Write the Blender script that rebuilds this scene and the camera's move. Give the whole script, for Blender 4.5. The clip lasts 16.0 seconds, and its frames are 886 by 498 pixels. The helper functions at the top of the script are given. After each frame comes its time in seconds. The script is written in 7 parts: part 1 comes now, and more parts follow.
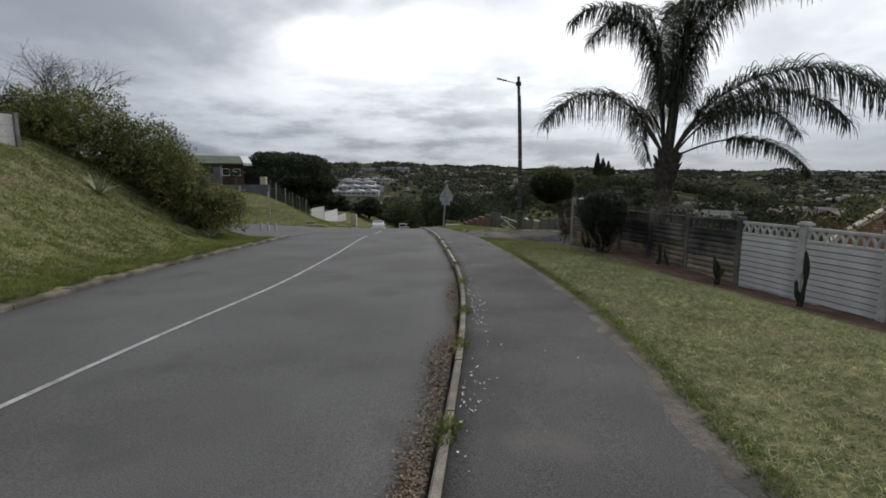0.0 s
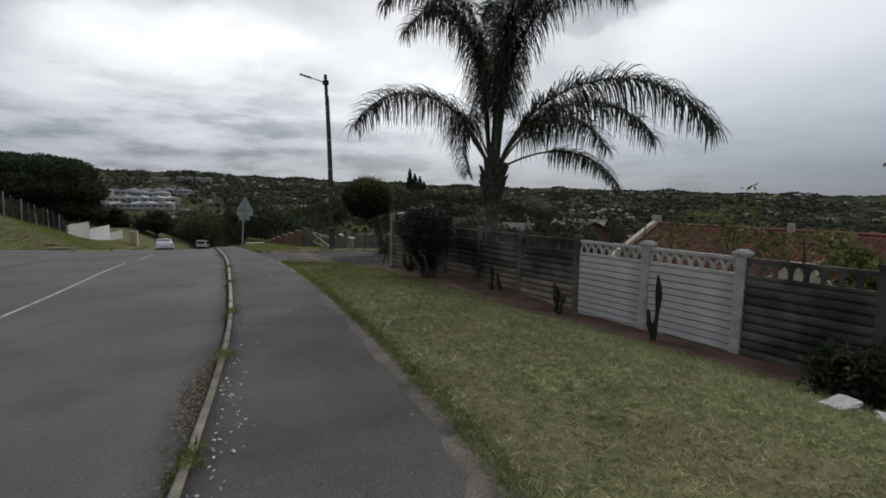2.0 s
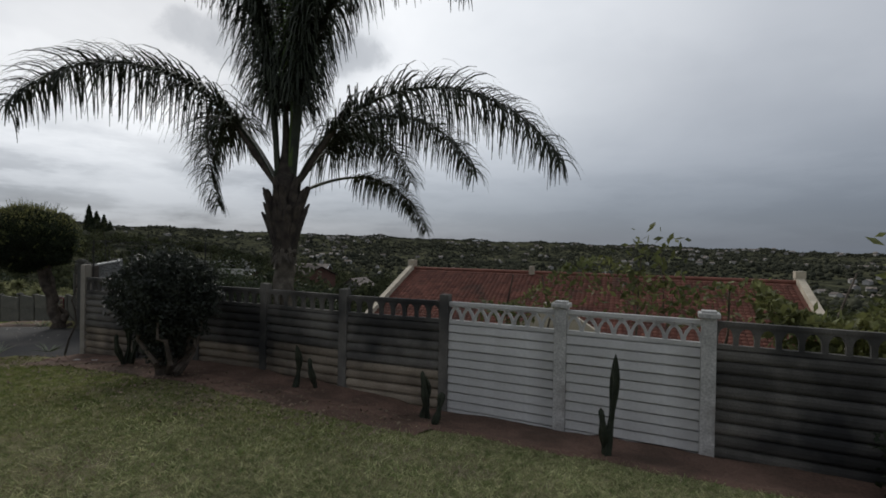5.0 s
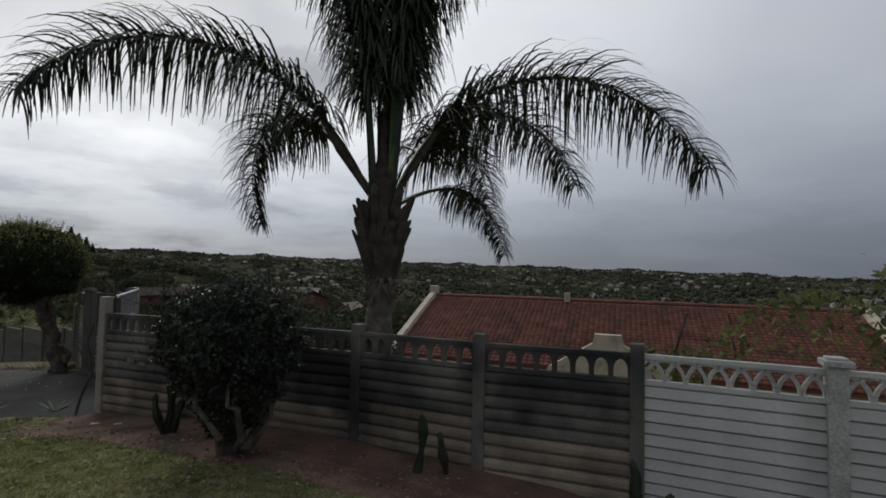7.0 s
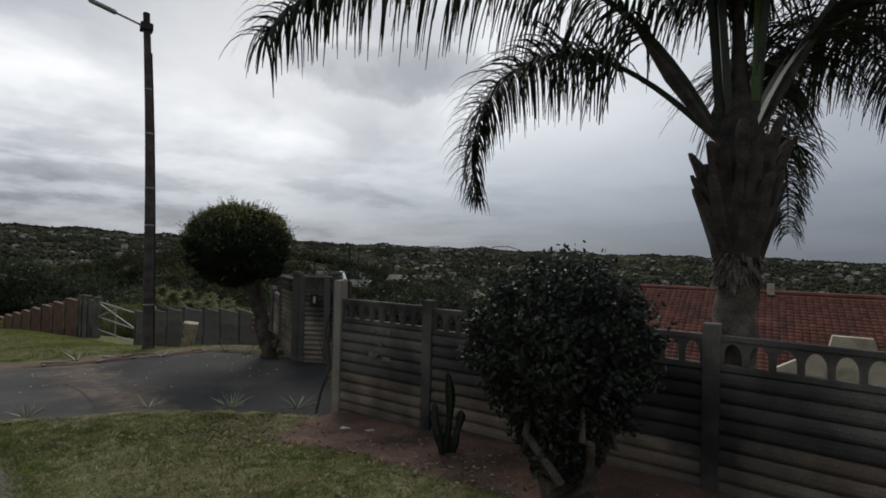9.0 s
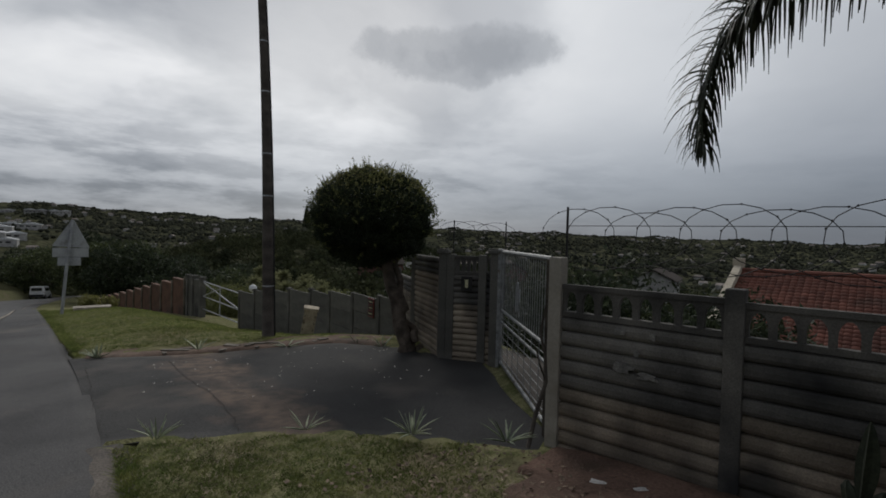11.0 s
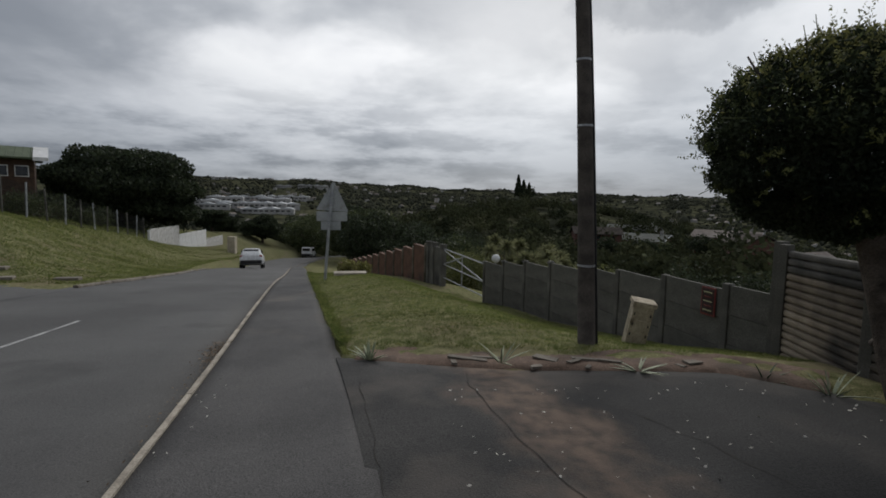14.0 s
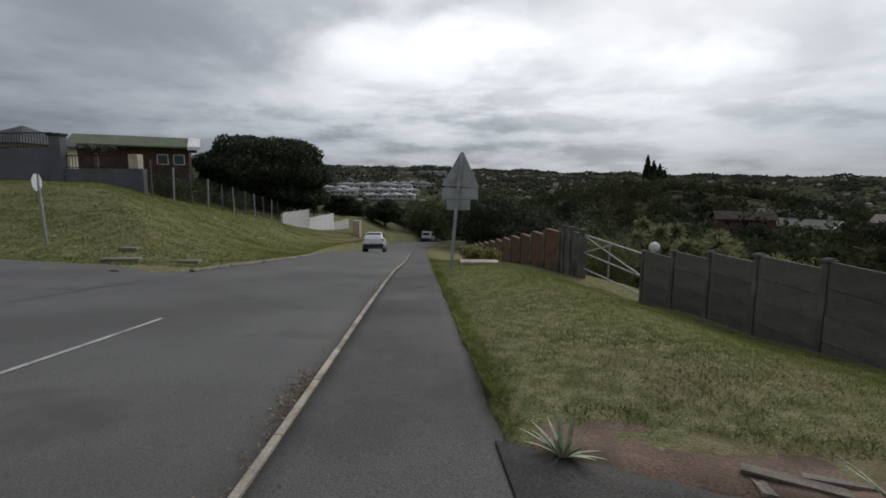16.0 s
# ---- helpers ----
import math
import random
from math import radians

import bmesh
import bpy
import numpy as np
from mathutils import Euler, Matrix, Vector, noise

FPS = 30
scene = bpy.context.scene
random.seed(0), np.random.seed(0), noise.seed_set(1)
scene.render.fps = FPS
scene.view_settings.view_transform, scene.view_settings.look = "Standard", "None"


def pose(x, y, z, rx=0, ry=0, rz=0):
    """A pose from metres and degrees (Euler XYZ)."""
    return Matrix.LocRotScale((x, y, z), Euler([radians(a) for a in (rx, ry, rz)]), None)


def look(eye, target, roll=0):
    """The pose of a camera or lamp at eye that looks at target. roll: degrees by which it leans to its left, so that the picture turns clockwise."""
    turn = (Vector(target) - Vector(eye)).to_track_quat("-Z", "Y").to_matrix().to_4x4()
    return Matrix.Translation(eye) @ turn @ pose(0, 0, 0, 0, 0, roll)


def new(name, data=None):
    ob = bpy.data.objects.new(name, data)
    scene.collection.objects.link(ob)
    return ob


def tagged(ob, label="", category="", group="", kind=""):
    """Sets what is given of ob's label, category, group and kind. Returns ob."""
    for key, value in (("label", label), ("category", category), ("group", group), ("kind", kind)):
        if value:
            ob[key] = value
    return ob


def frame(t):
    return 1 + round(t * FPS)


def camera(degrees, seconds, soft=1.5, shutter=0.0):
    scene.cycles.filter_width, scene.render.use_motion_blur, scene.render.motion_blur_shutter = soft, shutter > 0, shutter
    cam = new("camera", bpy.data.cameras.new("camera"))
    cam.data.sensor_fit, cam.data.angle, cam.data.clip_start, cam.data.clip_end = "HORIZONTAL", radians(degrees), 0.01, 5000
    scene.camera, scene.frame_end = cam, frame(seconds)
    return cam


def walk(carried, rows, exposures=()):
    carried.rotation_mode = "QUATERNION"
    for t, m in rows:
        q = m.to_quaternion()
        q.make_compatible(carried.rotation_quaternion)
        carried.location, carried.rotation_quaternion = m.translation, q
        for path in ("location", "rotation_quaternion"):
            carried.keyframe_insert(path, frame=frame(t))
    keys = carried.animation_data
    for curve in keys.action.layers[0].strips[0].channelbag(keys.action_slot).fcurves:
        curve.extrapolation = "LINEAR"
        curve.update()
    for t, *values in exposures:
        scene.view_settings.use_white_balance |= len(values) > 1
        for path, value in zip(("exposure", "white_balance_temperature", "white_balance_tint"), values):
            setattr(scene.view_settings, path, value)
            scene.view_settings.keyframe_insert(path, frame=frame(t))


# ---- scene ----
cam = camera(84.8, 16.0, 1.75)
PATH = [
    (0, (0.908, 0.234, 1.504), (0.777, 2.211, 1.232), 0.1),
    (0.5, (1.009, 0.918, 1.516), (1.015, 2.902, 1.267), 0.1),
    (1, (1.153, 1.623, 1.504), (1.359, 3.601, 1.287), 0.4),
    (1.5, (1.213, 2.291, 1.495), (1.634, 4.235, 1.288), 0.5),
    (2, (1.348, 2.992, 1.47), (1.95, 4.887, 1.258), 0.8),
    (2.5, (1.422, 3.631, 1.433), (2.157, 5.478, 1.216), 0.8),
    (3, (1.531, 4.306, 1.41), (2.386, 6.103, 1.209), 0.9),
    (3.5, (1.532, 5.004, 1.385), (2.554, 6.715, 1.222), 1.1),
    (4, (1.619, 5.695, 1.367), (2.865, 7.256, 1.246), 1.1),
    (6.5, (1.921, 8.94, 1.487), (3.562, 10.08, 1.573), 1.2),
    (7, (1.932, 9.606, 1.433), (3.492, 10.855, 1.52), 1.2),
    (7.5, (1.859, 10.331, 1.384), (3.318, 11.696, 1.463), 1.2),
    (8, (1.772, 10.938, 1.313), (3.148, 12.389, 1.379), 1.3),
    (8.5, (1.716, 11.585, 1.286), (3.01, 13.109, 1.338), 1.3),
    (9, (1.624, 12.152, 1.277), (2.854, 13.729, 1.308), 1.3),
    (11.5, (1.309, 15.235, 1.027), (2.196, 17.027, 0.963), 1.6),
    (12, (1.209, 15.878, 0.985), (1.953, 17.733, 0.894), 1.6),
    (12.5, (1.158, 16.521, 0.958), (1.738, 18.431, 0.846), 1.3),
    (13, (1.022, 17.128, 0.923), (1.456, 19.077, 0.796), 1.3),
    (13.5, (0.924, 17.73, 0.892), (1.238, 19.699, 0.739), 1.2),
    (14, (0.787, 18.342, 0.844), (0.981, 20.324, 0.656), 1.2),
    (14.5, (0.679, 18.96, 0.796), (0.747, 20.946, 0.567), 1.0),
    (15, (0.526, 19.597, 0.715), (0.463, 21.58, 0.461), 0.9),
    (15.5, (0.373, 20.251, 0.629), (0.19, 22.226, 0.368), 0.8),
    (16, (0.223, 20.943, 0.575), (-0.058, 22.907, 0.319), 0.5),
]
EXPOSURES = [(0, 0.34), (0.5, 0.30), (1, 0.22), (1.5, 0.06), (2, 0.07), (3, 0.22), (4, 0.14), (6.5, -0.06), (7, -0.06), (9, -0.06), (11.5, -0.38), (12.5, -0.27), (13.5, -0.18), (14.5, -0.08), (15.2, 0.02), (16, 0.08)]
walk(cam, [(t, look(e, g, r)) for t, e, g, r in PATH], EXPOSURES)

# ---- world and light ----
SUN_AZ, SUN_EL = 24.0, 38.0          # degrees; azimuth from +y towards +x
world = bpy.data.worlds.new("world")
scene.world = world
world.use_nodes = True
wn, wl = world.node_tree.nodes, world.node_tree.links
wn.clear()


def wnode(kind, **kw):
    n = wn.new(kind)
    for k, v in kw.items():
        n.inputs[k].default_value = v
    return n


def wmath(op, a, b=None):
    n = wn.new("ShaderNodeMath")
    n.operation = op
    for i, v in enumerate((a, b)):
        if v is None:
            continue
        if isinstance(v, (int, float)):
            n.inputs[i].default_value = v
        else:
            wl.new(v, n.inputs[i])
    return n.outputs[0]


def wramp(fac, stops):
    n = wn.new("ShaderNodeValToRGB")
    wl.new(fac, n.inputs[0])
    e = n.color_ramp.elements
    while len(e) < len(stops):
        e.new(0.5)
    for el, (p, c) in zip(e, stops):
        el.position, el.color = p, (*c, 1) if len(c) == 3 else c
    return n.outputs[0]


def wmix(mode, fac, a, b):
    n = wn.new("ShaderNodeMix")
    n.data_type, n.blend_type = "RGBA", mode
    for i, v in ((0, fac), (6, a), (7, b)):
        if isinstance(v, (int, float)):
            n.inputs[i].default_value = v
        elif isinstance(v, tuple):
            n.inputs[i].default_value = (*v, 1)
        else:
            wl.new(v, n.inputs[i])
    return n.outputs[2]


tc = wn.new("ShaderNodeTexCoord")
sep = wn.new("ShaderNodeSeparateXYZ")
wl.new(tc.outputs["Generated"], sep.inputs[0])
sky = wn.new("ShaderNodeTexSky")
sky.sky_type, sky.sun_disc = "NISHITA", False
sky.sun_elevation, sky.sun_rotation = radians(SUN_EL), radians(SUN_AZ)
up = wmath("MAXIMUM", sep.outputs[2], 0.0)
den = wmath("ADD", up, 0.32)
comb = wn.new("ShaderNodeCombineXYZ")
wl.new(wmath("DIVIDE", sep.outputs[0], den), comb.inputs[0])
wl.new(wmath("DIVIDE", sep.outputs[1], den), comb.inputs[1])
comb.inputs[2].default_value = 3.7
warp = wnode("ShaderNodeTexNoise", Scale=0.7, Detail=3.0)
wl.new(comb.outputs[0], warp.inputs["Vector"])
off = wn.new("ShaderNodeVectorMath")
off.operation = "MULTIPLY_ADD"
wl.new(warp.outputs["Color"], off.inputs[0])
off.inputs[1].default_value = (0.6, 0.6, 0.0)
wl.new(comb.outputs[0], off.inputs[2])
big = wnode("ShaderNodeTexNoise", Scale=1.05, Detail=5.0, Roughness=0.52)
wl.new(off.outputs[0], big.inputs["Vector"])
small = wnode("ShaderNodeTexNoise", Scale=2.4, Detail=7.0, Roughness=0.56)
wl.new(off.outputs[0], small.inputs["Vector"])
cl = wmath("ADD", wmath("MULTIPLY", big.outputs["Fac"], 0.80), wmath("MULTIPLY", small.outputs["Fac"], 0.20))
# overcast: thin bright cloud to thick grey cloud
cloud = wramp(cl, [(0.38, (0.95, 0.955, 0.96)), (0.46, (0.80, 0.81, 0.83)), (0.53, (0.50, 0.52, 0.55)), (0.60, (0.33, 0.35, 0.385))])
# flat layers of cloud low over the hills
lay = wn.new("ShaderNodeCombineXYZ")
wl.new(wmath("MULTIPLY", wmath("ARCTAN2", sep.outputs[0], sep.outputs[1]), 4.4), lay.inputs[0])
wl.new(wmath("MULTIPLY", sep.outputs[2], 19.0), lay.inputs[1])
lay.inputs[2].default_value = 1.7
strata = wnode("ShaderNodeTexNoise", Scale=1.0, Detail=9.0, Roughness=0.60)
wl.new(lay.outputs[0], strata.inputs["Vector"])
layers = wramp(strata.outputs["Fac"], [(0.36, (0.95, 0.955, 0.965)), (0.48, (0.72, 0.735, 0.76)), (0.57, (0.40, 0.42, 0.455)), (0.66, (0.30, 0.32, 0.355))])
cloud = wmix("MIX", wramp(up, [(0.02, (0.9, 0.9, 0.9)), (0.13, (0.75, 0.75, 0.75)), (0.24, (0, 0, 0))]), cloud, layers)
# smooth grey rain cloud in the east
east = wn.new("ShaderNodeVectorMath")
east.operation = "DOT_PRODUCT"
wl.new(tc.outputs["Generated"], east.inputs[0])
east.inputs[1].default_value = (0.94, 0.26, 0.2)
cloud = wmix("MIX", wramp(east.outputs["Value"], [(0.60, (0, 0, 0)), (0.92, (0.85, 0.85, 0.85))]), cloud, (0.62, 0.645, 0.68))
# thicker cloud in the north-west
west = wn.new("ShaderNodeVectorMath")
west.operation = "DOT_PRODUCT"
wl.new(tc.outputs["Generated"], west.inputs[0])
west.inputs[1].default_value = (-0.66, 0.55, 0.51)
cloud = wmix("MIX", wramp(wmath("ADD", west.outputs["Value"], wmath("MULTIPLY", small.outputs["Fac"], 0.16)), [(0.93, (0, 0, 0)), (1.06, (0.6, 0.6, 0.6))]), cloud, (0.36, 0.38, 0.41))
# thin bright cloud low in the north
thin_at = wn.new("ShaderNodeVectorMath")
thin_at.operation = "DOT_PRODUCT"
wl.new(tc.outputs["Generated"], thin_at.inputs[0])
thin_at.inputs[1].default_value = (math.sin(radians(15)) * math.cos(radians(15)), math.cos(radians(15)) * math.cos(radians(15)), math.sin(radians(15)))
thin_edge = wmath("SUBTRACT", thin_at.outputs["Value"], wmath("MULTIPLY", small.outputs["Fac"], 0.05))
cloud = wmix("MIX", wramp(thin_edge, [(0.925, (0, 0, 0)), (0.975, (0.44, 0.44, 0.44))]), cloud, (0.98, 0.985, 0.99))
# one low ragged grey puff in the north-east
fluff = wnode("ShaderNodeTexNoise", Scale=8.0, Detail=8.0, Roughness=0.62)
wl.new(tc.outputs["Generated"], fluff.inputs["Vector"])
azim = wmath("SUBTRACT", wmath("ARCTAN2", sep.outputs[0], sep.outputs[1]), radians(31.0))
elev = wmath("SUBTRACT", sep.outputs[2], math.sin(radians(20.8)))
flat_d = wmath("ADD", wmath("POWER", wmath("ABSOLUTE", wmath("DIVIDE", azim, 0.33)), 2.0), wmath("POWER", wmath("ABSOLUTE", wmath("DIVIDE", elev, 0.086)), 2.0))
puff = wramp(wmath("ADD", flat_d, wmath("MULTIPLY", fluff.outputs["Fac"], 1.7)), [(0.0, (0.95, 0.95, 0.95)), (0.50, (0.85, 0.85, 0.85)), (0.74, (0.55, 0.55, 0.55)), (0.96, (0, 0, 0))])
puff.node.color_ramp.interpolation = "EASE"
puff.node.inputs[0].links[0].from_node.inputs[1].links[0].from_node.inputs[1].default_value = 1.0
cloud = wmix("MIX", puff, cloud, (0.27, 0.29, 0.32))
# brighter towards the hidden sun, duller opposite it and near the skyline
dot = wn.new("ShaderNodeVectorMath")
dot.operation = "DOT_PRODUCT"
wl.new(tc.outputs["Generated"], dot.inputs[0])
az, el = radians(SUN_AZ), radians(SUN_EL)
dot.inputs[1].default_value = (math.sin(az) * math.cos(el), math.cos(az) * math.cos(el), math.sin(el))
glow = wramp(wmath("MULTIPLY_ADD", dot.outputs["Value"], 0.5), [(0.0, (0.62, 0.64, 0.68)), (0.6, (0.52, 0.545, 0.59)), (0.80, (0.81, 0.825, 0.855)), (0.91, (1.22, 1.22, 1.22)), (1.0, (1.42, 1.41, 1.39))])
glow.node.inputs[0].links[0].from_node.inputs[2].default_value = 0.5
low = wramp(up, [(0.0, (0.50, 0.525, 0.56)), (0.07, (0.60, 0.62, 0.655)), (0.16, (0.86, 0.87, 0.885)), (0.26, (1.0, 1.0, 1.0))])
# the murk of distant rain under the eastern cloud
rain = wmath("MULTIPLY", wramp(east.outputs["Value"], [(0.12, (0, 0, 0)), (0.62, (1, 1, 1))]), wramp(up, [(0.0, (1, 1, 1)), (0.10, (0.75, 0.75, 0.75)), (0.30, (0, 0, 0))]))
low = wmix("MIX", rain, low, wmix("MULTIPLY", 1.0, low, (0.68, 0.705, 0.74)))
col = wmix("MULTIPLY", 1.0, wmix("MULTIPLY", 1.0, cloud, glow), low)
col = wmix("MIX", 0.06, col, wmix("MULTIPLY", 1.0, sky.outputs[0], (0.1, 0.1, 0.1)))
bg = wnode("ShaderNodeBackground", Strength=1.0)
wl.new(col, bg.inputs[0])
wl.new(bg.outputs[0], wn.new("ShaderNodeOutputWorld").inputs[0])

sun = new("sun", bpy.data.lights.new("sun", "SUN"))
sun.data.energy, sun.data.angle, sun.data.color = 1.3, radians(25), (1.0, 0.97, 0.92)
sun.matrix_world = look((0, 0, 30), (-math.sin(az) * math.cos(el), -math.cos(az) * math.cos(el), 30 - math.sin(el)))


# ---- materials ----
def mat(name, col_a, col_b, rough=0.8, scale=6.0, fine=60.0, bump=0.15, dist=0.01, metal=0.0, lo=0.35, hi=0.65,
        stain=None, stain_scale=1.2, stain_at=(0.5, 0.7), vary=0.0, spec=0.3, island=0.0, space="Object", far_cover=None, grain=1.0, thin=0.0, track=None, seam=None):
    """Two scales of noise between two base colours, an optional stain colour, fine bump."""
    m = bpy.data.materials.new(name)
    m.use_nodes = True
    n, l = m.node_tree.nodes, m.node_tree.links
    b = n["Principled BSDF"]
    b.inputs["Roughness"].default_value, b.inputs["Metallic"].default_value = rough, metal
    b.inputs["Specular IOR Level"].default_value = spec
    co = n.new("ShaderNodeTexCoord")
    where = n.new("ShaderNodeNewGeometry").outputs["Position"] if space == "World" else co.outputs[space]

    def noise_at(sc, det=5.0):
        t = n.new("ShaderNodeTexNoise")
        t.inputs["Scale"].default_value, t.inputs["Detail"].default_value = sc, det
        l.new(where, t.inputs["Vector"])
        return t.outputs["Fac"]

    def ramp(fac, a, c, p, q):
        r = n.new("ShaderNodeValToRGB")
        l.new(fac, r.inputs[0])
        r.color_ramp.elements[0].position, r.color_ramp.elements[1].position = p, q
        r.color_ramp.elements[0].color, r.color_ramp.elements[1].color = (*a, 1), (*c, 1)
        return r.outputs[0]

    def mix(mode, fac, a, c):
        x = n.new("ShaderNodeMix")
        x.data_type, x.blend_type = "RGBA", mode
        for i, v in ((0, fac), (6, a), (7, c)):
            if isinstance(v, (int, float)):
                x.inputs[i].default_value = v
            elif isinstance(v, tuple):
                x.inputs[i].default_value = (*v, 1)
            else:
                l.new(v, x.inputs[i])
        return x.outputs[2]

    c = ramp(noise_at(scale), col_a, col_b, lo, hi)
    f = noise_at(fine, 3.0)
    c = mix("MULTIPLY", 1.0, c, ramp(f, (1 - 0.28 * grain,) * 3, (1 + 0.22 * grain,) * 3, 0.3, 0.7))
    if stain:
        s = ramp(noise_at(stain_scale, 6.0), (0, 0, 0), (1, 1, 1), *stain_at)
        c = mix("MIX", s, c, stain)
    def across(x0, y0, slope):
        """Distance sideways from the slanting line through (x0, y0), with a wandering edge."""
        sp_ = n.new("ShaderNodeSeparateXYZ")
        l.new(where, sp_.inputs[0])

        def calc(op, a, b_):
            q = n.new("ShaderNodeMath")
            q.operation = op
            for k, v_ in enumerate((a, b_)):
                if isinstance(v_, (int, float)):
                    q.inputs[k].default_value = v_
                else:
                    l.new(v_, q.inputs[k])
            return q.outputs[0]
        side = calc("SUBTRACT", sp_.outputs[0], calc("MULTIPLY", calc("SUBTRACT", y0, sp_.outputs[1]), slope))
        return calc, calc("SUBTRACT", side, x0)

    if seam:                                   # older asphalt on one side of a line
        calc, d = across(*seam[0])
        d = calc("ADD", d, calc("MULTIPLY", calc("SUBTRACT", noise_at(2.2), 0.5), 0.35))
        c = mix("MIX", ramp(d, (1, 1, 1), (0, 0, 0), 0.0, 0.06), c, mix("MULTIPLY", 1.0, c, seam[1]))
    if track:                                  # earth washed along a line
        calc, d = across(*track[0])
        d = calc("ADD", calc("ABSOLUTE", d, 0.0), calc("MULTIPLY", calc("SUBTRACT", noise_at(1.6, 7.0), 0.5), 1.3))
        w = mix("MULTIPLY", 1.0, ramp(d, (0.9, 0.9, 0.9), (0, 0, 0), track[1] * 0.2, track[1]), ramp(noise_at(7.0, 6.0), (0.35, 0.35, 0.35), (1, 1, 1), 0.35, 0.6))
        c = mix("MIX", w, c, track[2])
    if vary or island:
        if vary:
            rnd = n.new("ShaderNodeObjectInfo").outputs["Random"]
        else:
            rnd = n.new("ShaderNodeNewGeometry").outputs["Random Per Island"]
        v = vary or island
        c = mix("MULTIPLY", 1.0, c, ramp(rnd, (1 - v, 1 - v, 1 - v), (1 + v, 1 + v, 1 + v), 0.0, 1.0))
    if far_cover:
        ln = n.new("ShaderNodeVectorMath")
        ln.operation = "LENGTH"
        l.new(where, ln.inputs[0])
        mr = n.new("ShaderNodeMapRange")
        l.new(ln.outputs["Value"], mr.inputs[0])
        mr.inputs[1].default_value, mr.inputs[2].default_value = 60.0, 160.0
        w = ramp(noise_at(0.02, 8.0), far_cover[0], far_cover[1], 0.40, 0.62)
        w = mix("MULTIPLY", 1.0, w, ramp(noise_at(0.14, 5.0), (0.45, 0.45, 0.45), (1.4, 1.4, 1.4), 0.35, 0.65))
        c = mix("MIX", mr.outputs[0], c, w)
    l.new(c, b.inputs["Base Color"])
    bp = n.new("ShaderNodeBump")
    bp.inputs["Strength"].default_value, bp.inputs["Distance"].default_value = bump, dist
    l.new(f, bp.inputs["Height"])
    l.new(bp.outputs[0], b.inputs["Normal"])
    if thin:                                   # leaves let some light through
        tr, mx = n.new("ShaderNodeBsdfTranslucent"), n.new("ShaderNodeMixShader")
        l.new(c, tr.inputs["Color"])
        mx.inputs[0].default_value = thin
        l.new(b.outputs[0], mx.inputs[1])
        l.new(tr.outputs[0], mx.inputs[2])
        l.new(mx.outputs[0], n["Material Output"].inputs[0])
    return m


M = {}
M["asphalt"] = mat("asphalt", (0.077, 0.075, 0.074), (0.107, 0.105, 0.103), 0.85, 0.5, 90, 0.5, 0.004, stain=(0.060, 0.059, 0.058), stain_scale=0.9, stain_at=(0.56, 0.74), grain=1.3)
M["path_asphalt"] = mat("path_asphalt", (0.056, 0.054, 0.054), (0.096, 0.092, 0.090), 0.88, 0.8, 110, 0.6, 0.006, stain=(0.125, 0.108, 0.094), stain_scale=1.1, stain_at=(0.58, 0.8), grain=1.9)
M["drive_asphalt"] = mat("drive_asphalt", (0.018, 0.018, 0.018), (0.035, 0.034, 0.033), 0.88, 1.1, 80, 0.7, 0.006, stain=(0.062, 0.054, 0.048), stain_scale=0.9, stain_at=(0.54, 0.74), grain=1.9, space="World", seam=((1.42, 22.9, 0.145), (1.55, 1.53, 1.5)), track=((1.75, 22.9, 0.155), 0.50, (0.150, 0.106, 0.079)))
M["line_paint"] = mat("line_paint", (0.28, 0.28, 0.275), (0.44, 0.44, 0.43), 0.7, 3.0, 90, 0.2, 0.003, stain=(0.1, 0.1, 0.1), stain_scale=9, stain_at=(0.55, 0.75))
M["kerb_concrete"] = mat("kerb_concrete", (0.125, 0.108, 0.088), (0.27, 0.240, 0.20), 0.9, 4.0, 70, 0.6, 0.008, stain=(0.12, 0.10, 0.075), stain_scale=2.5, stain_at=(0.52, 0.7), vary=0.15)
M["kerb_pale"] = mat("kerb_pale", (0.25, 0.22, 0.18), (0.42, 0.375, 0.31), 0.9, 4.0, 70, 0.5, 0.006, stain=(0.14, 0.115, 0.09), stain_scale=2.2, stain_at=(0.56, 0.72), vary=0.12)
M["kerb_dark"] = mat("kerb_dark", (0.10, 0.085, 0.065), (0.19, 0.165, 0.13), 0.95, 3.0, 60, 0.7, 0.01, stain=(0.055, 0.05, 0.032), stain_scale=1.6, stain_at=(0.45, 0.6), vary=0.25)
M["sandy_earth"] = mat("sandy_earth", (0.105, 0.090, 0.076), (0.19, 0.165, 0.14), 0.95, 2.5, 60, 0.8, 0.012, stain=(0.07, 0.064, 0.058), stain_scale=2.2, stain_at=(0.48, 0.66), grain=1.4)
M["red_soil"] = mat("red_soil", (0.115, 0.076, 0.056), (0.185, 0.128, 0.096), 0.95, 3.0, 60, 0.7, 0.01, stain=(0.075, 0.056, 0.044), stain_scale=2.5, stain_at=(0.5, 0.7), grain=1.3)
M["soil"] = mat("soil", (0.100, 0.062, 0.046), (0.180, 0.110, 0.082), 0.95, 2.0, 40, 0.8, 0.02, stain=(0.06, 0.042, 0.03), stain_scale=1.5, stain_at=(0.5, 0.7))
M["dry_leaves"] = mat("dry_leaves", (0.10, 0.074, 0.052), (0.25, 0.19, 0.135), 0.9, 30, 90, 0.3, 0.004, island=0.4)
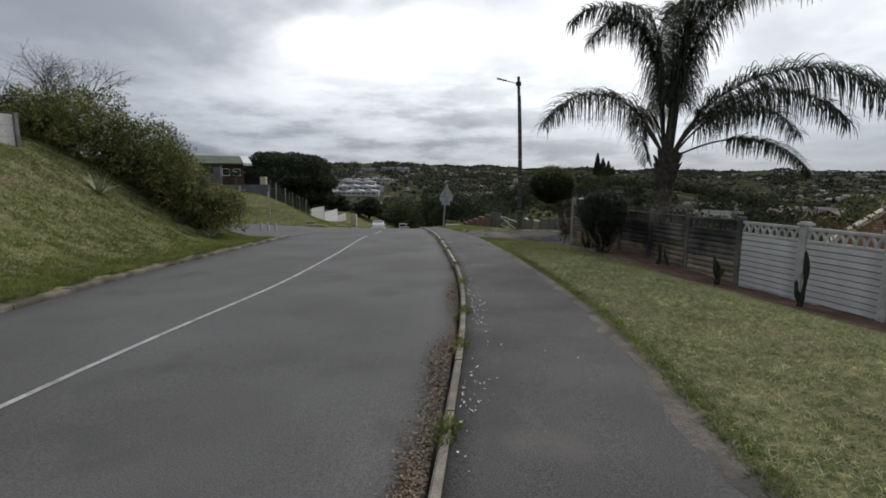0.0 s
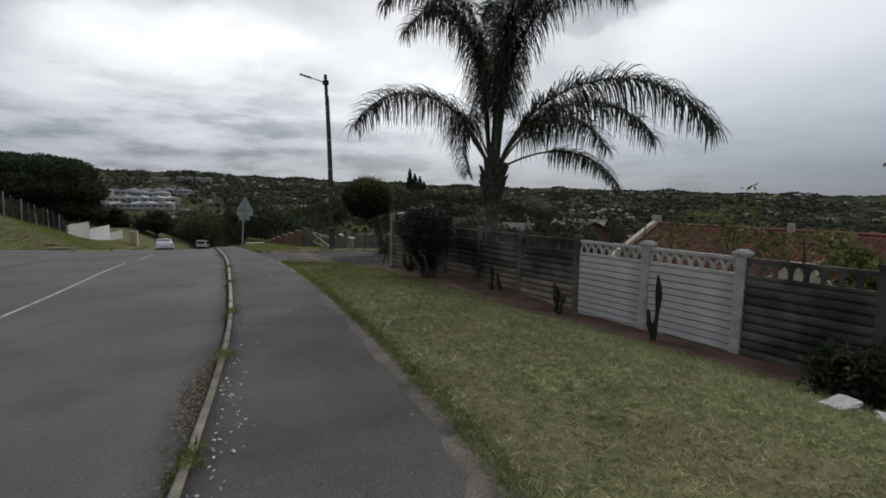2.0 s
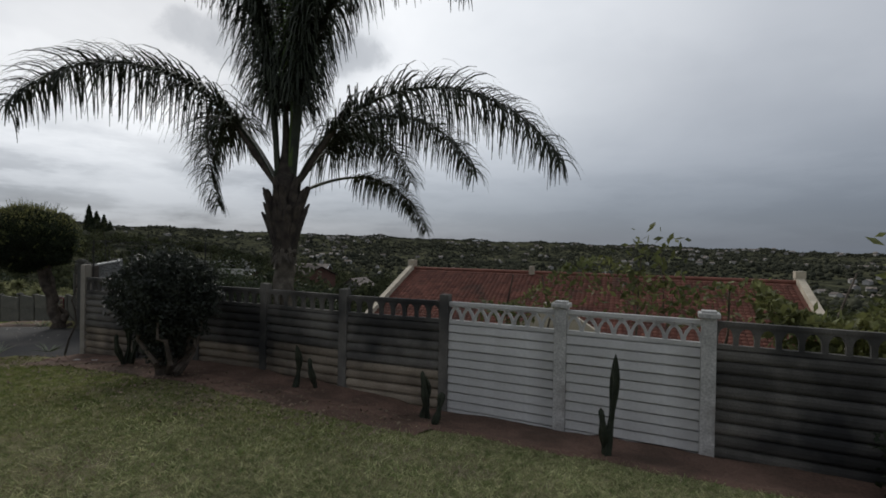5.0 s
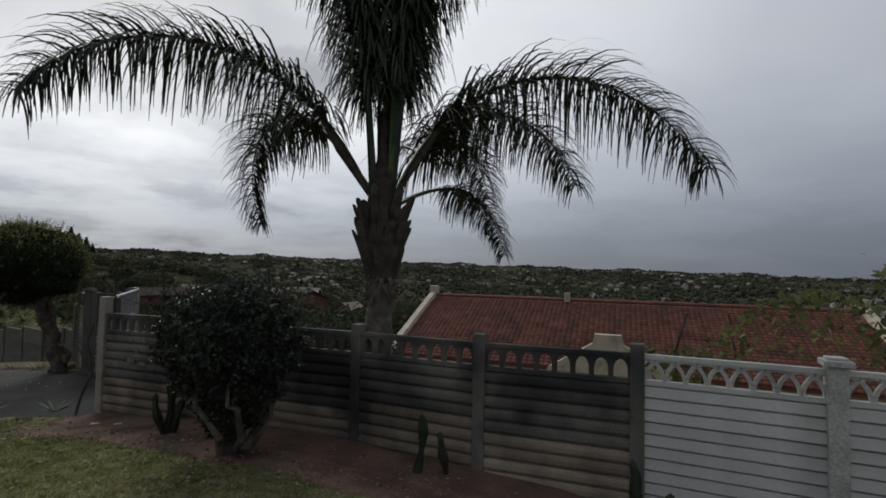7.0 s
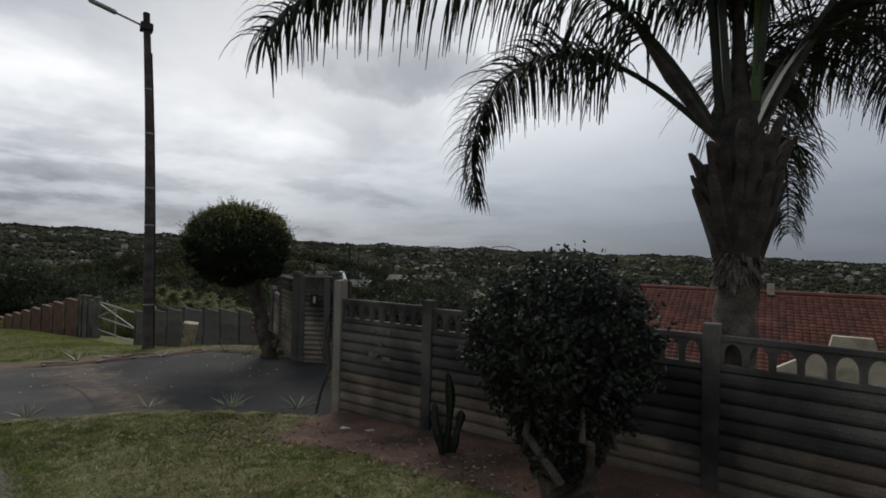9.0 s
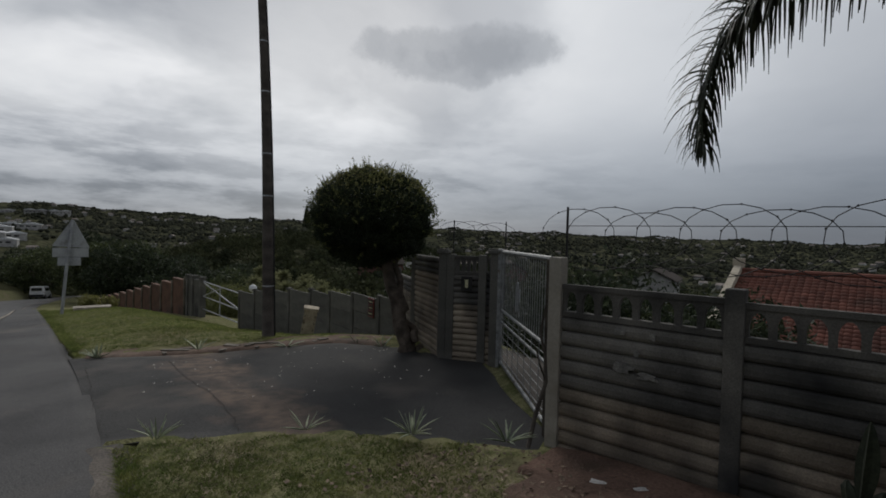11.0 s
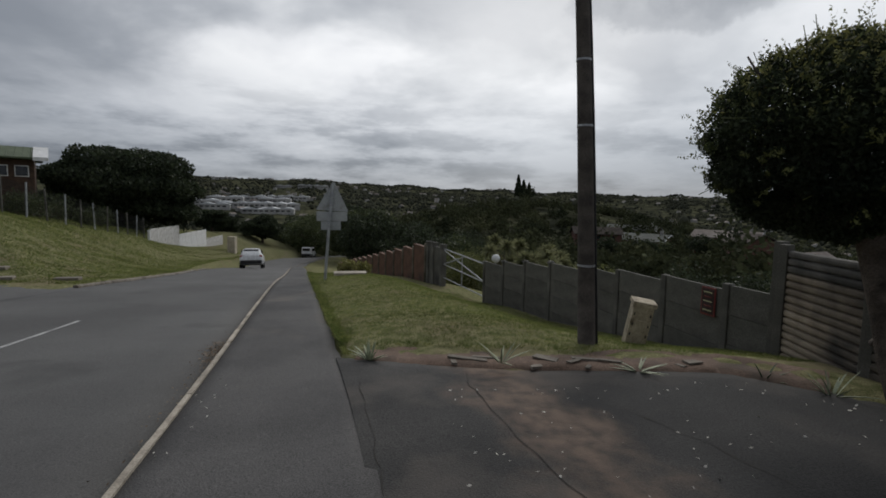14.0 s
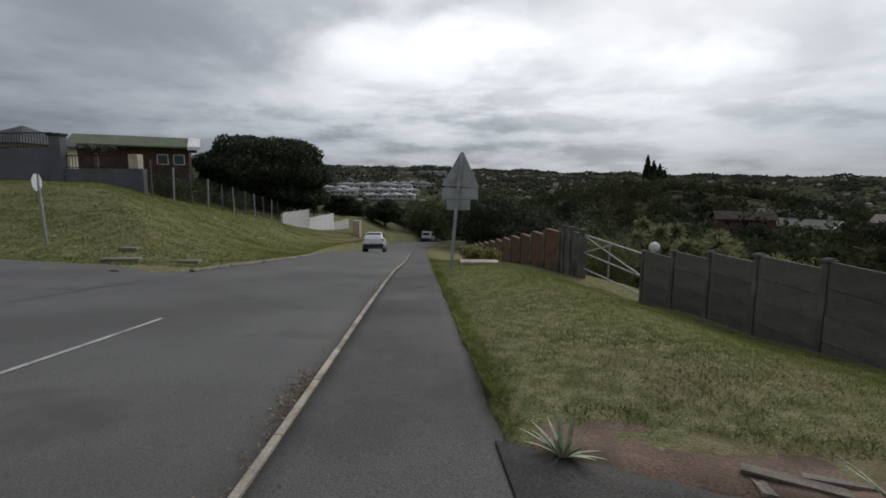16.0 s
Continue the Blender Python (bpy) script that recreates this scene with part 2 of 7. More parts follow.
M["leaf_litter"] = mat("leaf_litter", (0.40, 0.37, 0.32), (0.62, 0.60, 0.54), 0.9, 30, 90, 0.2, 0.003, island=0.3)
M["grass_ground"] = mat("grass_ground", (0.115, 0.125, 0.056), (0.25, 0.235, 0.13), 0.95, 7.0, 70, 0.9, 0.02, stain=(0.21, 0.175, 0.115), stain_scale=0.9, stain_at=(0.52, 0.72), spec=0.0, grain=1.5, far_cover=((0.032, 0.035, 0.025), (0.080, 0.080, 0.049)))
M["verge_blade"] = mat("verge_blade", (0.145, 0.195, 0.070), (0.56, 0.54, 0.31), 0.85, 15.0, 2, 0.0, 0.01, lo=0.34, hi=0.68, island=0.36, spec=0.05, thin=0.45)
M["grass_blade"] = mat("grass_blade", (0.095, 0.132, 0.034), (0.235, 0.245, 0.088), 0.85, 8.0, 0.7, 0.0, 0.01, lo=0.36, hi=0.66, island=0.4, spec=0.08, thin=0.45)
M["precast_dark"] = mat("precast_dark", (0.060, 0.057, 0.053), (0.175, 0.163, 0.145), 0.92, 1.7, 80, 0.5, 0.006, stain=(0.032, 0.032, 0.032), stain_scale=0.9, stain_at=(0.50, 0.66), vary=0.25, grain=0.8, space="World")
M["precast_tan"] = mat("precast_tan", (0.165, 0.132, 0.100), (0.34, 0.285, 0.22), 0.92, 1.7, 80, 0.5, 0.006, stain=(0.055, 0.050, 0.044), stain_scale=0.9, stain_at=(0.50, 0.66), vary=0.25, grain=0.8, space="World")
M["precast_white"] = mat("precast_white", (0.49, 0.48, 0.465), (0.59, 0.58, 0.565), 0.75, 2.0, 35, 0.3, 0.004, stain=(0.36, 0.35, 0.34), stain_scale=1.6, stain_at=(0.55, 0.8), vary=0.05, grain=0.25)
M["precast_grey"] = mat("precast_grey", (0.088, 0.086, 0.076), (0.160, 0.152, 0.134), 0.92, 1.2, 50, 0.5, 0.006, stain=(0.05, 0.048, 0.044), stain_scale=0.9, stain_at=(0.5, 0.7), vary=0.14)
M["post_white"] = mat("post_white", (0.40, 0.39, 0.37), (0.58, 0.57, 0.55), 0.8, 3.0, 45, 0.4, 0.005, stain=(0.22, 0.2, 0.18), stain_scale=2.5, stain_at=(0.55, 0.75))
M["post_cream"] = mat("post_cream", (0.27, 0.245, 0.205), (0.36, 0.33, 0.285), 0.8, 2.0, 40, 0.2, 0.003, stain=(0.20, 0.18, 0.15), stain_scale=2.5, stain_at=(0.55, 0.75), grain=0.4)
M["wood_pole"] = mat("wood_pole", (0.050, 0.042, 0.036), (0.10, 0.086, 0.072), 0.9, 5.0, 80, 0.7, 0.006)
M["galv"] = mat("galv", (0.30, 0.31, 0.32), (0.45, 0.46, 0.47), 0.5, 6.0, 60, 0.15, 0.002, metal=0.6)
M["sign_back"] = mat("sign_back", (0.33, 0.345, 0.35), (0.43, 0.44, 0.44), 0.55, 3.0, 40, 0.1, 0.002, metal=0.3, stain=(0.22, 0.21, 0.19), stain_scale=4, stain_at=(0.55, 0.8))
M["dark_metal"] = mat("dark_metal", (0.02, 0.02, 0.021), (0.04, 0.038, 0.036), 0.6, 8.0, 60, 0.2, 0.002, metal=0.4)


# ---- building helpers ----
def mesh_of(name, verts, faces, material=None, smooth=False):
    me = bpy.data.meshes.new(name)
    me.from_pydata([tuple(v) for v in verts], [], [tuple(f) for f in faces])
    me.update()
    if material:
        me.materials.append(material)
    if smooth:
        me.polygons.foreach_set("use_smooth", [True] * len(me.polygons))
    return me


def quads_mesh(name, v, material, per=4):
    """Mesh of many separate faces of per corners each; v has shape (n * per, 3)."""
    v = np.asarray(v, dtype=np.float32).reshape(-1, 3)
    k = len(v) // per
    me = bpy.data.meshes.new(name)
    me.vertices.add(len(v))
    me.vertices.foreach_set("co", v.ravel())
    me.loops.add(len(v))
    me.loops.foreach_set("vertex_index", np.arange(len(v), dtype=np.int32))
    me.polygons.add(k)
    me.polygons.foreach_set("loop_start", np.arange(0, k * per, per, dtype=np.int32))
    me.update(calc_edges=True)
    me.materials.append(material)
    return me


def obj(name, me, parent=None, label=""):
    ob = new(name, me)
    if parent is not None:
        ob.parent = parent
    if label:
        ob["label"] = label
    return ob


def part(name, bm, material, parent=None, label="", smooth=False):
    me = bpy.data.meshes.new(name)
    bm.to_mesh(me)
    bm.free()
    me.materials.append(material)
    if smooth:
        me.polygons.foreach_set("use_smooth", [True] * len(me.polygons))
    return obj(name, me, parent, label)


def add_box(bm, c, s, rz=0.0, bevel=0.0, m=None):
    """A box of size s centred at c, turned rz degrees about z."""
    t = pose(*c, 0, 0, rz) if m is None else m
    r = bmesh.ops.create_cube(bm, size=1.0, matrix=t @ Matrix.Diagonal((*s, 1)))
    if bevel:
        es = list({e for v in r["verts"] for e in v.link_edges})
        bmesh.ops.bevel(bm, geom=es, offset=bevel, segments=2, affect="EDGES", profile=0.7)
    return bm


def box(c, s, rz=0.0, bevel=0.0):
    return add_box(bmesh.new(), c, s, rz, bevel)


def add_tube(bm, pts, radii, seg=10, cap=True):
    """A tube along pts."""
    pts = [Vector(p) for p in pts]
    rings = []
    ref = None
    for i, p in enumerate(pts):
        d = (pts[min(i + 1, len(pts) - 1)] - pts[max(i - 1, 0)]).normalized()
        if ref is None:
            ref = Vector((1, 0, 0)) if abs(d.x) < 0.9 else Vector((0, 1, 0))
        u = d.cross(ref).normalized()
        w = d.cross(u).normalized()
        r = radii[i] if hasattr(radii, "__len__") else radii
        rings.append([bm.verts.new(p + (u * math.cos(a) + w * math.sin(a)) * r) for a in (2 * math.pi * k / seg for k in range(seg))])
    for a, b in zip(rings, rings[1:]):
        for k in range(seg):
            bm.faces.new((a[k], a[(k + 1) % seg], b[(k + 1) % seg], b[k]))
    if cap:
        bm.faces.new(rings[0])
        bm.faces.new(list(reversed(rings[-1])))
    return bm


def tube(pts, radii, seg=10):
    return add_tube(bmesh.new(), pts, radii, seg)


def add_prism(bm, outline, depth, m):
    """Outline in the local xz plane, extruded depth along local y, placed by m."""
    a = [bm.verts.new(m @ Vector((x, -depth / 2, z))) for x, z in outline]
    b = [bm.verts.new(m @ Vector((x, depth / 2, z))) for x, z in outline]
    k = len(a)
    bm.faces.new(a)
    bm.faces.new(list(reversed(b)))
    for i in range(k):
        bm.faces.new((a[i], b[i], b[(i + 1) % k], a[(i + 1) % k]))
    return bm


def empty(name, x, y, z, rz=0.0, label="", category="", group="", kind=""):
    ob = new(name)
    ob.matrix_world = pose(x, y, z, 0, 0, rz)
    return tagged(ob, label, category, group, kind)


rng = np.random.default_rng(7)


# ---- the lie of the land ----
def table(text):
    a = [tuple(float(v) for v in p.split(":")) for p in text.split()]
    xs, ys = [p[0] for p in a], [p[1] for p in a]
    return lambda q: np.interp(q, xs, ys)


def soft_table(text, w=1.5):
    f = table(text)
    return lambda q: (f(q - w) + 2 * f(q - w / 2) + 2 * f(q) + 2 * f(q + w / 2) + f(q + w)) / 8


z_path = soft_table("-60:0 -10:0.03 0:0.03 5:0.03 9:-0.17 14:-0.4 20:-0.69 24:-0.9 28:-1.13 32:-1.4 37:-1.95 45:-2.9 60:-4.8 72:-6.4 100:-8.6 130:-11.5 180:-18")
x_kerb = soft_table("-60:-1.2 -10:0.55 2:0.74 4:0.82 5.6:0.83 8:0.74 10:0.60 12.6:0.32 16:-0.07 20:-0.55 22:-0.84 24:-1.15 26:-1.5 29:-2.0 32:-2.5 35.5:-3.05 39:-3.72 50:-5.9 65:-9.0 80:-11.0 100:-11.5 130:-8 180:10")
x_path = soft_table("-60:0.2 -10:2.0 2.4:2.25 5:2.3 7.4:2.23 9:2.13 11:1.97 13.5:1.72 16:1.45 19:1.0 21:0.72 23:0.38 24:0.1 25:-0.12 27:-0.52 32:-1.6 39:-2.9 50:-5.0 65:-8.1 80:-10.1 100:-10.6 130:-7.1 180:11")
x_mid = soft_table("-60:-4.5 -10:-2.9 3:-2.45 6:-2.38 8.4:-2.46 14:-3.02 18:-3.55 21:-3.9 24.3:-4.02 26.4:-4.23 30.6:-4.68 33:-5.05 40:-6.3 50:-8.8 65:-12.2 80:-14.3 100:-14.6 130:-11 180:7")
x_left = soft_table("-60:-7 -10:-4.6 2:-4.7 5.9:-5.17 8.4:-5.75 10.8:-6.07 14:-6.47 20:-7.17 26:-7.5 32:-7.3 35:-7.6 41:-8.9 50:-11.6 65:-15.4 80:-17.5 100:-17.8 130:-14 180:4", 1.0)
x_wall = table("-60:12 5:8.15 8.13:7.37 9.59:7.0 10.97:6.64 12.44:6.12 13.9:5.78 17.8:4.4 20.3:5.6 21.0:5.06 24.2:5.75 29.5:5.3 33.9:4.35 35.7:4.0 40:2.9 52:-0.6 65:-4.4 80:-6.5 100:-7 130:-4 180:14")
z_wall = table("-60:-0.7 5:-0.62 8:-0.70 11:-0.72 12.4:-0.60 13.9:-0.56 16:-0.56 18:-0.74 21:-0.74 23:-0.80 24.5:-1.12 26:-1.5 29:-2.02 31:-2.3 33.5:-2.45 36:-2.8 40:-2.9 46:-3.4 52:-4.2 60:-5.1 72:-6.6 100:-8.8 130:-12 180:-18")
skyline = table("-180:1.5 -90:3.0 -40:2.4 -20:2.45 -8:2.5 0:2.15 20:1.7 37:1.4 50:1.15 75:0.75 97:0.2 130:0.3 180:1.5")


drive_near = table("0.6:19.35 0.82:19.28 1.25:19.2 1.94:18.97 2.68:18.75 3.3:18.4 3.82:17.97 4.6:17.3")
drive_far = table("0.1:23.55 1:23.3 2.47:22.93 4.0:22.64 4.82:21.9 5.2:21.0 6:20.6")


def smooth01(t):
    t = np.clip(t, 0, 1)
    return t * t * (3 - 2 * t)


def bank_left(x, y, zr):
    """Height of the grass banks left of the road, with the side street between them."""
    d = x_left(y) - x
    da = np.minimum(d, 21.0 - y)
    a = zr + 0.06 + 3.3 * smooth01((da - 0.8) / 6.2) + 0.02 * np.clip(d, 0, 60)
    b = zr - 0.06 + 0.04 * np.clip(d, 0, 60)
    dc = np.minimum(d, y - 31.0)
    c = zr + 0.05 + 3.0 * smooth01((dc - 0.4) / 9.5) + 0.02 * np.clip(d - 9, 0, 60) + 0.03 * np.clip(y - 44, 0, 40)
    up_a, up_c = 1 - smooth01((y - 18.5) / 1.5), smooth01((y - 30.6) / 0.8)
    return a * up_a + c * up_c + b * (1 - up_a - up_c)


def land(x, y):
    x, y = np.asarray(x, float), np.asarray(y, float)
    zr = z_path(y)
    xk, xp, xl, xw, zw = x_kerb(y), x_path(y), x_left(y), x_wall(y), z_wall(y)
    road = zr - 0.30
    # verge: a low crown beside the path that falls to the wall
    t = np.clip((x - xp) / np.maximum(xw - xp, 0.5), 0, 1)
    crown = 0.07 * smooth01((y + 4) / 6) * (1 - smooth01((y - 15) / 3))
    crown2 = 0.16 * smooth01((y - 23.2) / 1.2) * (1 - smooth01((y - 34) / 5))
    verge = zr + 0.015 + (crown + crown2) * np.sin(np.pi * np.clip(t * 1.35, 0, 1)) + (zw - zr - 0.015) * smooth01((t - 0.22) / 0.78)
    flat = smooth01((y - drive_near(x) - 0.02) / 0.35) * (1 - smooth01((y - drive_far(x) + 0.30) / 0.35))
    apron = zr + 0.03 + (-0.74 - zr) * smooth01((x - 0.4) / 4.4)
    edge = smooth01((y - drive_near(x) + 2.2) / 2.2) * (1 - smooth01((y - drive_far(x)) / 1.6))
    verge = verge * (1 - edge) + edge * (apron + 0.02)
    verge = verge * (1 - flat) + flat * (apron - 0.10)
    verge = verge + 0.05 * smooth01((y - drive_far(x) - 0.42) / 0.07) * (1 - smooth01((y - drive_far(x) - 0.6) / 3.0))
    beyond = zw - smooth01((x - xw - 0.3) / 9.0) * 3.2 - 0.12 * np.clip(x - xw - 6, 0, 60)
    near = np.where(x < xl, bank_left(x, y, zr - 0.1), np.where(x < xp, road, np.where(x < xw, verge, beyond)))
    # away from the road: down into the valley, then up to the far ridges
    r = np.hypot(x - 1, y - 10)
    az_ = np.degrees(np.arctan2(x - 1, y - 10))
    rough = 0.09 * np.sin(az_ * 0.61 + 1) + 0.10 * np.sin(az_ * 1.37) * np.sin(az_ * 0.29 + 2) + 0.03 * np.sin(az_ * 3.1 + 0.5)
    ridge = 3000 * np.tan(np.radians(skyline(az_) + rough))
    v = np.interp(r, [0, 40, 90, 180, 350, 700], [-3, -6, -12, -22, -36, -50])
    far = v + smooth01((r - 600) / 2400) * (ridge + 50 - 20)
    far = far + smooth01((r - 500) / 400) * 9 * np.sin(x / 190 + 1.3) * np.cos(y / 230) * (1 - smooth01((r - 2300) / 600))
    far = np.where(r > 3000, ridge - 20 - (r - 3000) * 0.06, far)
    left_far = 5 + 0.02 * np.clip(r - 40, 0, 300)
    leftness = smooth01((-az_ - 55) / 25)
    far = far * (1 - leftness) + leftness * np.where(r < 600, left_far, far)
    k = smooth01((r - 60) / 60)
    corridor = 1 - smooth01((np.maximum(xl - x, x - xw) - 8) / 30)
    k = k * (1 - corridor * (1 - smooth01((y - 110) / 40)))
    far = far + 30 * np.exp(-((x + 300) ** 2 + (y - 1090) ** 2) / 300.0 ** 2)
    far = far + 36 * np.exp(-((x - 95) ** 2 + (y - 350) ** 2) / 130.0 ** 2)
    out = near * (1 - k) + far * k
    return out


def land1(x, y):
    return float(land(np.array([x]), np.array([y]))[0])


def stretch(a, b, s):
    return list(np.arange(a, b + s * 0.5, s))


gx = sorted(set([round(v, 3) for v in [-4600, -3600, -3000, -2500, -2000, -1500, -1100, -800, -600, -450, -330, -240, -180, -130, -100, -80, -65, -52, -44, -38] + stretch(-34, -16, 1.5) + stretch(-15, 14, 0.25) + stretch(15, 40, 1.5) + [44, 50, 58, 68, 80, 95, 115, 140, 170, 210, 270, 340, 430, 540, 680, 850, 1050, 1300, 1600, 1900, 2200, 2500, 2800, 3100, 3500, 4200]]))
gy = sorted(set([round(v, 3) for v in [-600, -300, -150, -80, -50, -30, -20, -14, -10] + stretch(-7, 40, 0.25) + stretch(41, 80, 1.0) + stretch(83, 140, 4) + [150, 165, 185, 210, 240, 280, 330, 390, 460, 540, 640, 760, 900, 1060, 1250, 1450, 1700, 1950, 2200, 2500, 2800, 3100, 3500, 4200]]))
GX, GY = np.meshgrid(gx, gy)
GZ = land(GX.ravel(), GY.ravel())
wob = (rng.random(GZ.shape) - 0.5) * np.where(GX.ravel() > -3, 0.010, 0.05) * (np.hypot(GX.ravel(), GY.ravel()) < 70)
gv = np.stack([GX.ravel(), GY.ravel(), GZ + wob], 1)
nx_, ny_ = len(gx), len(gy)
gf = [(j * nx_ + i, j * nx_ + i + 1, (j + 1) * nx_ + i + 1, (j + 1) * nx_ + i) for j in range(ny_ - 1) for i in range(nx_ - 1)]
ground = obj("ground", mesh_of("ground", gv, gf, M["grass_ground"], True))
tagged(ground, "grassy hillside falling into a wide green valley", "ground", kind="structure")


def ribbon(name, ys, xa, xb, za, zb, material, thick=0.25, cols=6, label="", category=""):
    """A slab between two edge lines xa(y), xb(y), with its sides closed."""
    v, fc = [], []
    n = cols + 1
    for y in ys:
        for c in range(n):
            t = c / cols
            v.append((xa(y) * (1 - t) + xb(y) * t, y, za(y) * (1 - t) + zb(y) * t))
    for j in range(len(ys) - 1):
        for c in range(cols):
            a = j * n + c
            fc.append((a, a + 1, a + 1 + n, a + n))
    base = len(v)
    for j, y in enumerate(ys):
        for c in (0, n - 1):
            p = v[j * n + c]
            v.append((p[0], p[1], p[2] - thick))
    for j in range(len(ys) - 1):
        a, b = base + 2 * j, base + 2 * j + 2
        fc.append((j * n, (j + 1) * n, b, a))
        fc.append(((j + 1) * n - 1, a + 1, b + 1, (j + 2) * n - 1))
    return obj(name, mesh_of(name, v, fc, material, True))


KERB_UP = 0.10
road_y = stretch(-40, 40, 0.5) + stretch(41, 180, 1.5)
road = ribbon("road", road_y, lambda y: x_left(y) - 0.02, lambda y: x_kerb(y) - 0.10, lambda y: z_path(y) - KERB_UP - 0.03, lambda y: z_path(y) - KERB_UP, M["asphalt"], cols=10)
tagged(road, "worn grey asphalt road running downhill", "road", kind="structure")
path_y = stretch(-40, 40, 0.25) + stretch(41, 120, 1.5)
pavement = ribbon("pavement", path_y, lambda y: x_kerb(y) - 0.004, lambda y: x_path(y) + 0.06 * noise.noise(Vector((y * 0.9, 3.0, 0))) + 0.03 * noise.noise(Vector((y * 3.7, 1.0, 0))), lambda y: z_path(y) - 0.008, lambda y: z_path(y) + 0.022, M["path_asphalt"], cols=8)
tagged(pavement, "narrow dark asphalt footpath with ragged earthy edge", "footpath", kind="structure")

# ---- kerbs, road paint, driveway ----
kerb_right = empty("kerb", 0, 0, 0, 0, "weathered concrete kerb stones along the footpath", "kerb", kind="structure")
kerb_far = bmesh.new()


def kerb_stone(bm, xa, ya, za, xb, yb, zb, w, up, side=-1):
    """One kerb stone from a to b with a rounded road-side top edge."""
    a, b = Vector((xa, ya, za)), Vector((xb, yb, zb))
    d = (b - a).normalized()
    n = Vector((d.y, -d.x, 0)).normalized() * side
    prof = [(0, -up - 0.12), (0, 0.0), (w * 0.72, 0.0), (w * 0.93, -0.014), (w, -0.04), (w * 1.06, -up - 0.12)]
    ra = [bm.verts.new(a + d * 0.006 + n * p + Vector((0, 0, q))) for p, q in prof]
    rb = [bm.verts.new(b - d * 0.006 + n * p + Vector((0, 0, q))) for p, q in prof]
    k = len(prof)
    for i in range(k):
        bm.faces.new((ra[i], ra[(i + 1) % k], rb[(i + 1) % k], rb[i]))
    bm.faces.new(list(reversed(ra)))
    bm.faces.new(rb)


y = -6.0
while y < 100:
    ln = 0.92 if y < 45 else 3.0
    j = (rng.random(2) - 0.5) * 0.012
    bm = bmesh.new() if y < 45 else kerb_far
    kerb_stone(bm, float(x_kerb(y)), y, float(z_path(y)) + 0.012 + j[0], float(x_kerb(y + ln)), y + ln, float(z_path(y + ln)) + 0.012 + j[1] * 0.5, 0.064, KERB_UP)
    if y < 45:
        bmesh.ops.recalc_face_normals(bm, faces=bm.faces)
        part("kerb_stone", bm, M["kerb_concrete"] if y < 10.5 else M["kerb_pale"], kerb_right)
    y += ln
bmesh.ops.recalc_face_normals(kerb_far, faces=kerb_far.faces)
part("kerb_run", kerb_far, M["kerb_concrete"], kerb_right)["kind"] = "stuff"

kerb_left = empty("kerb", 0, 0, 0, 0, "low kerb overgrown with grass beside the bank", "kerb", kind="structure")
for a, b in ((-6.0, 19.6), (31.3, 70.0)):
    y = a
    while y < b:
        bm = bmesh.new()
        h = 0.07 + (rng.random() - 0.5) * 0.02
        kerb_stone(bm, float(x_left(y)), y, float(z_path(y)) - KERB_UP - 0.03 + h, float(x_left(y + 1.2)), y + 1.2, float(z_path(y + 1.2)) - KERB_UP - 0.03 + h, 0.13, 0.06, 1)
        bmesh.ops.recalc_face_normals(bm, faces=bm.faces)
        part("kerb_stone", bm, M["kerb_dark"] if y < 25 else M["kerb_concrete"], kerb_left)
        y += 1.2
# the kerb that turns into the side street
for i in range(9):
    a0, a1 = math.radians(10 * i), math.radians(10 * i + 10)
    bm = bmesh.new()
    cx, cy, rr = -10.9, 27.5, 3.6
    pa = (cx + rr * math.cos(a0), cy + rr * math.sin(a0) + 0.2)
    pb = (cx + rr * math.cos(a1), cy + rr * math.sin(a1) + 0.2)
    if i >= 5:
        kerb_stone(bm, pa[0], pa[1], float(z_path(pa[1])) - 0.06, pb[0], pb[1], float(z_path(pb[1])) - 0.06, 0.13, 0.06, 1)
        bmesh.ops.recalc_face_normals(bm, faces=bm.faces)
        part("kerb_stone", bm, M["kerb_dark"], kerb_left)
    else:
        bm.free()


def line_strip(name, ya, yb, w=0.062):
    n = max(2, int((yb - ya) / 0.5))
    v, fc = [], []
    for i in range(n + 1):
        y = ya + (yb - ya) * i / n
        xm = float(x_mid(y))
        t = (xm - float(x_left(y))) / (float(x_kerb(y)) - 0.10 - float(x_left(y)))
        z = float(z_path(y)) - KERB_UP - 0.03 * (1 - t) + 0.006
        v += [(xm - w / 2, y, z), (xm + w / 2, y, z)]
        if i:
            fc.append((2 * i - 2, 2 * i - 1, 2 * i + 1, 2 * i))
    ob = obj(name, mesh_of(name, v, fc, M["line_paint"]))
    return tagged(ob, "worn white centre line painted on the road", "road marking", kind="structure")


line_strip("centre_line", -20, 21.6)
line_strip("centre_line", 23.6, 26.5)

# side street at the left
sv, sf = [], []
for i in range(41):
    x = -7.2 - i * 0.9
    k = smooth01((-7.2 - x) / 6)
    ya, yb = 19.6 + 1.6 * k + 0.03 * (-7.2 - x), 31.6 - 0.75 * k * 1.0
    for c in range(5):
        yy = ya + (yb - ya) * c / 4
        zz = float(z_path(yy)) - KERB_UP - 0.026
        sv.append((x, yy, zz + 0.045 * max(0.0, -7.6 - x) * 0.9 + 0.003 + 0.009 * min(1.0, (-7.2 - x) / 2.0)))
    if i:
        for c in range(4):
            a = (i - 1) * 5 + c
            sf.append((a, a + 1, a + 6, a + 5))
side_street = tagged(obj("side_street", mesh_of("side_street", sv, sf, M["asphalt"], True)), "grey asphalt side street meeting the main road", "road", kind="structure")

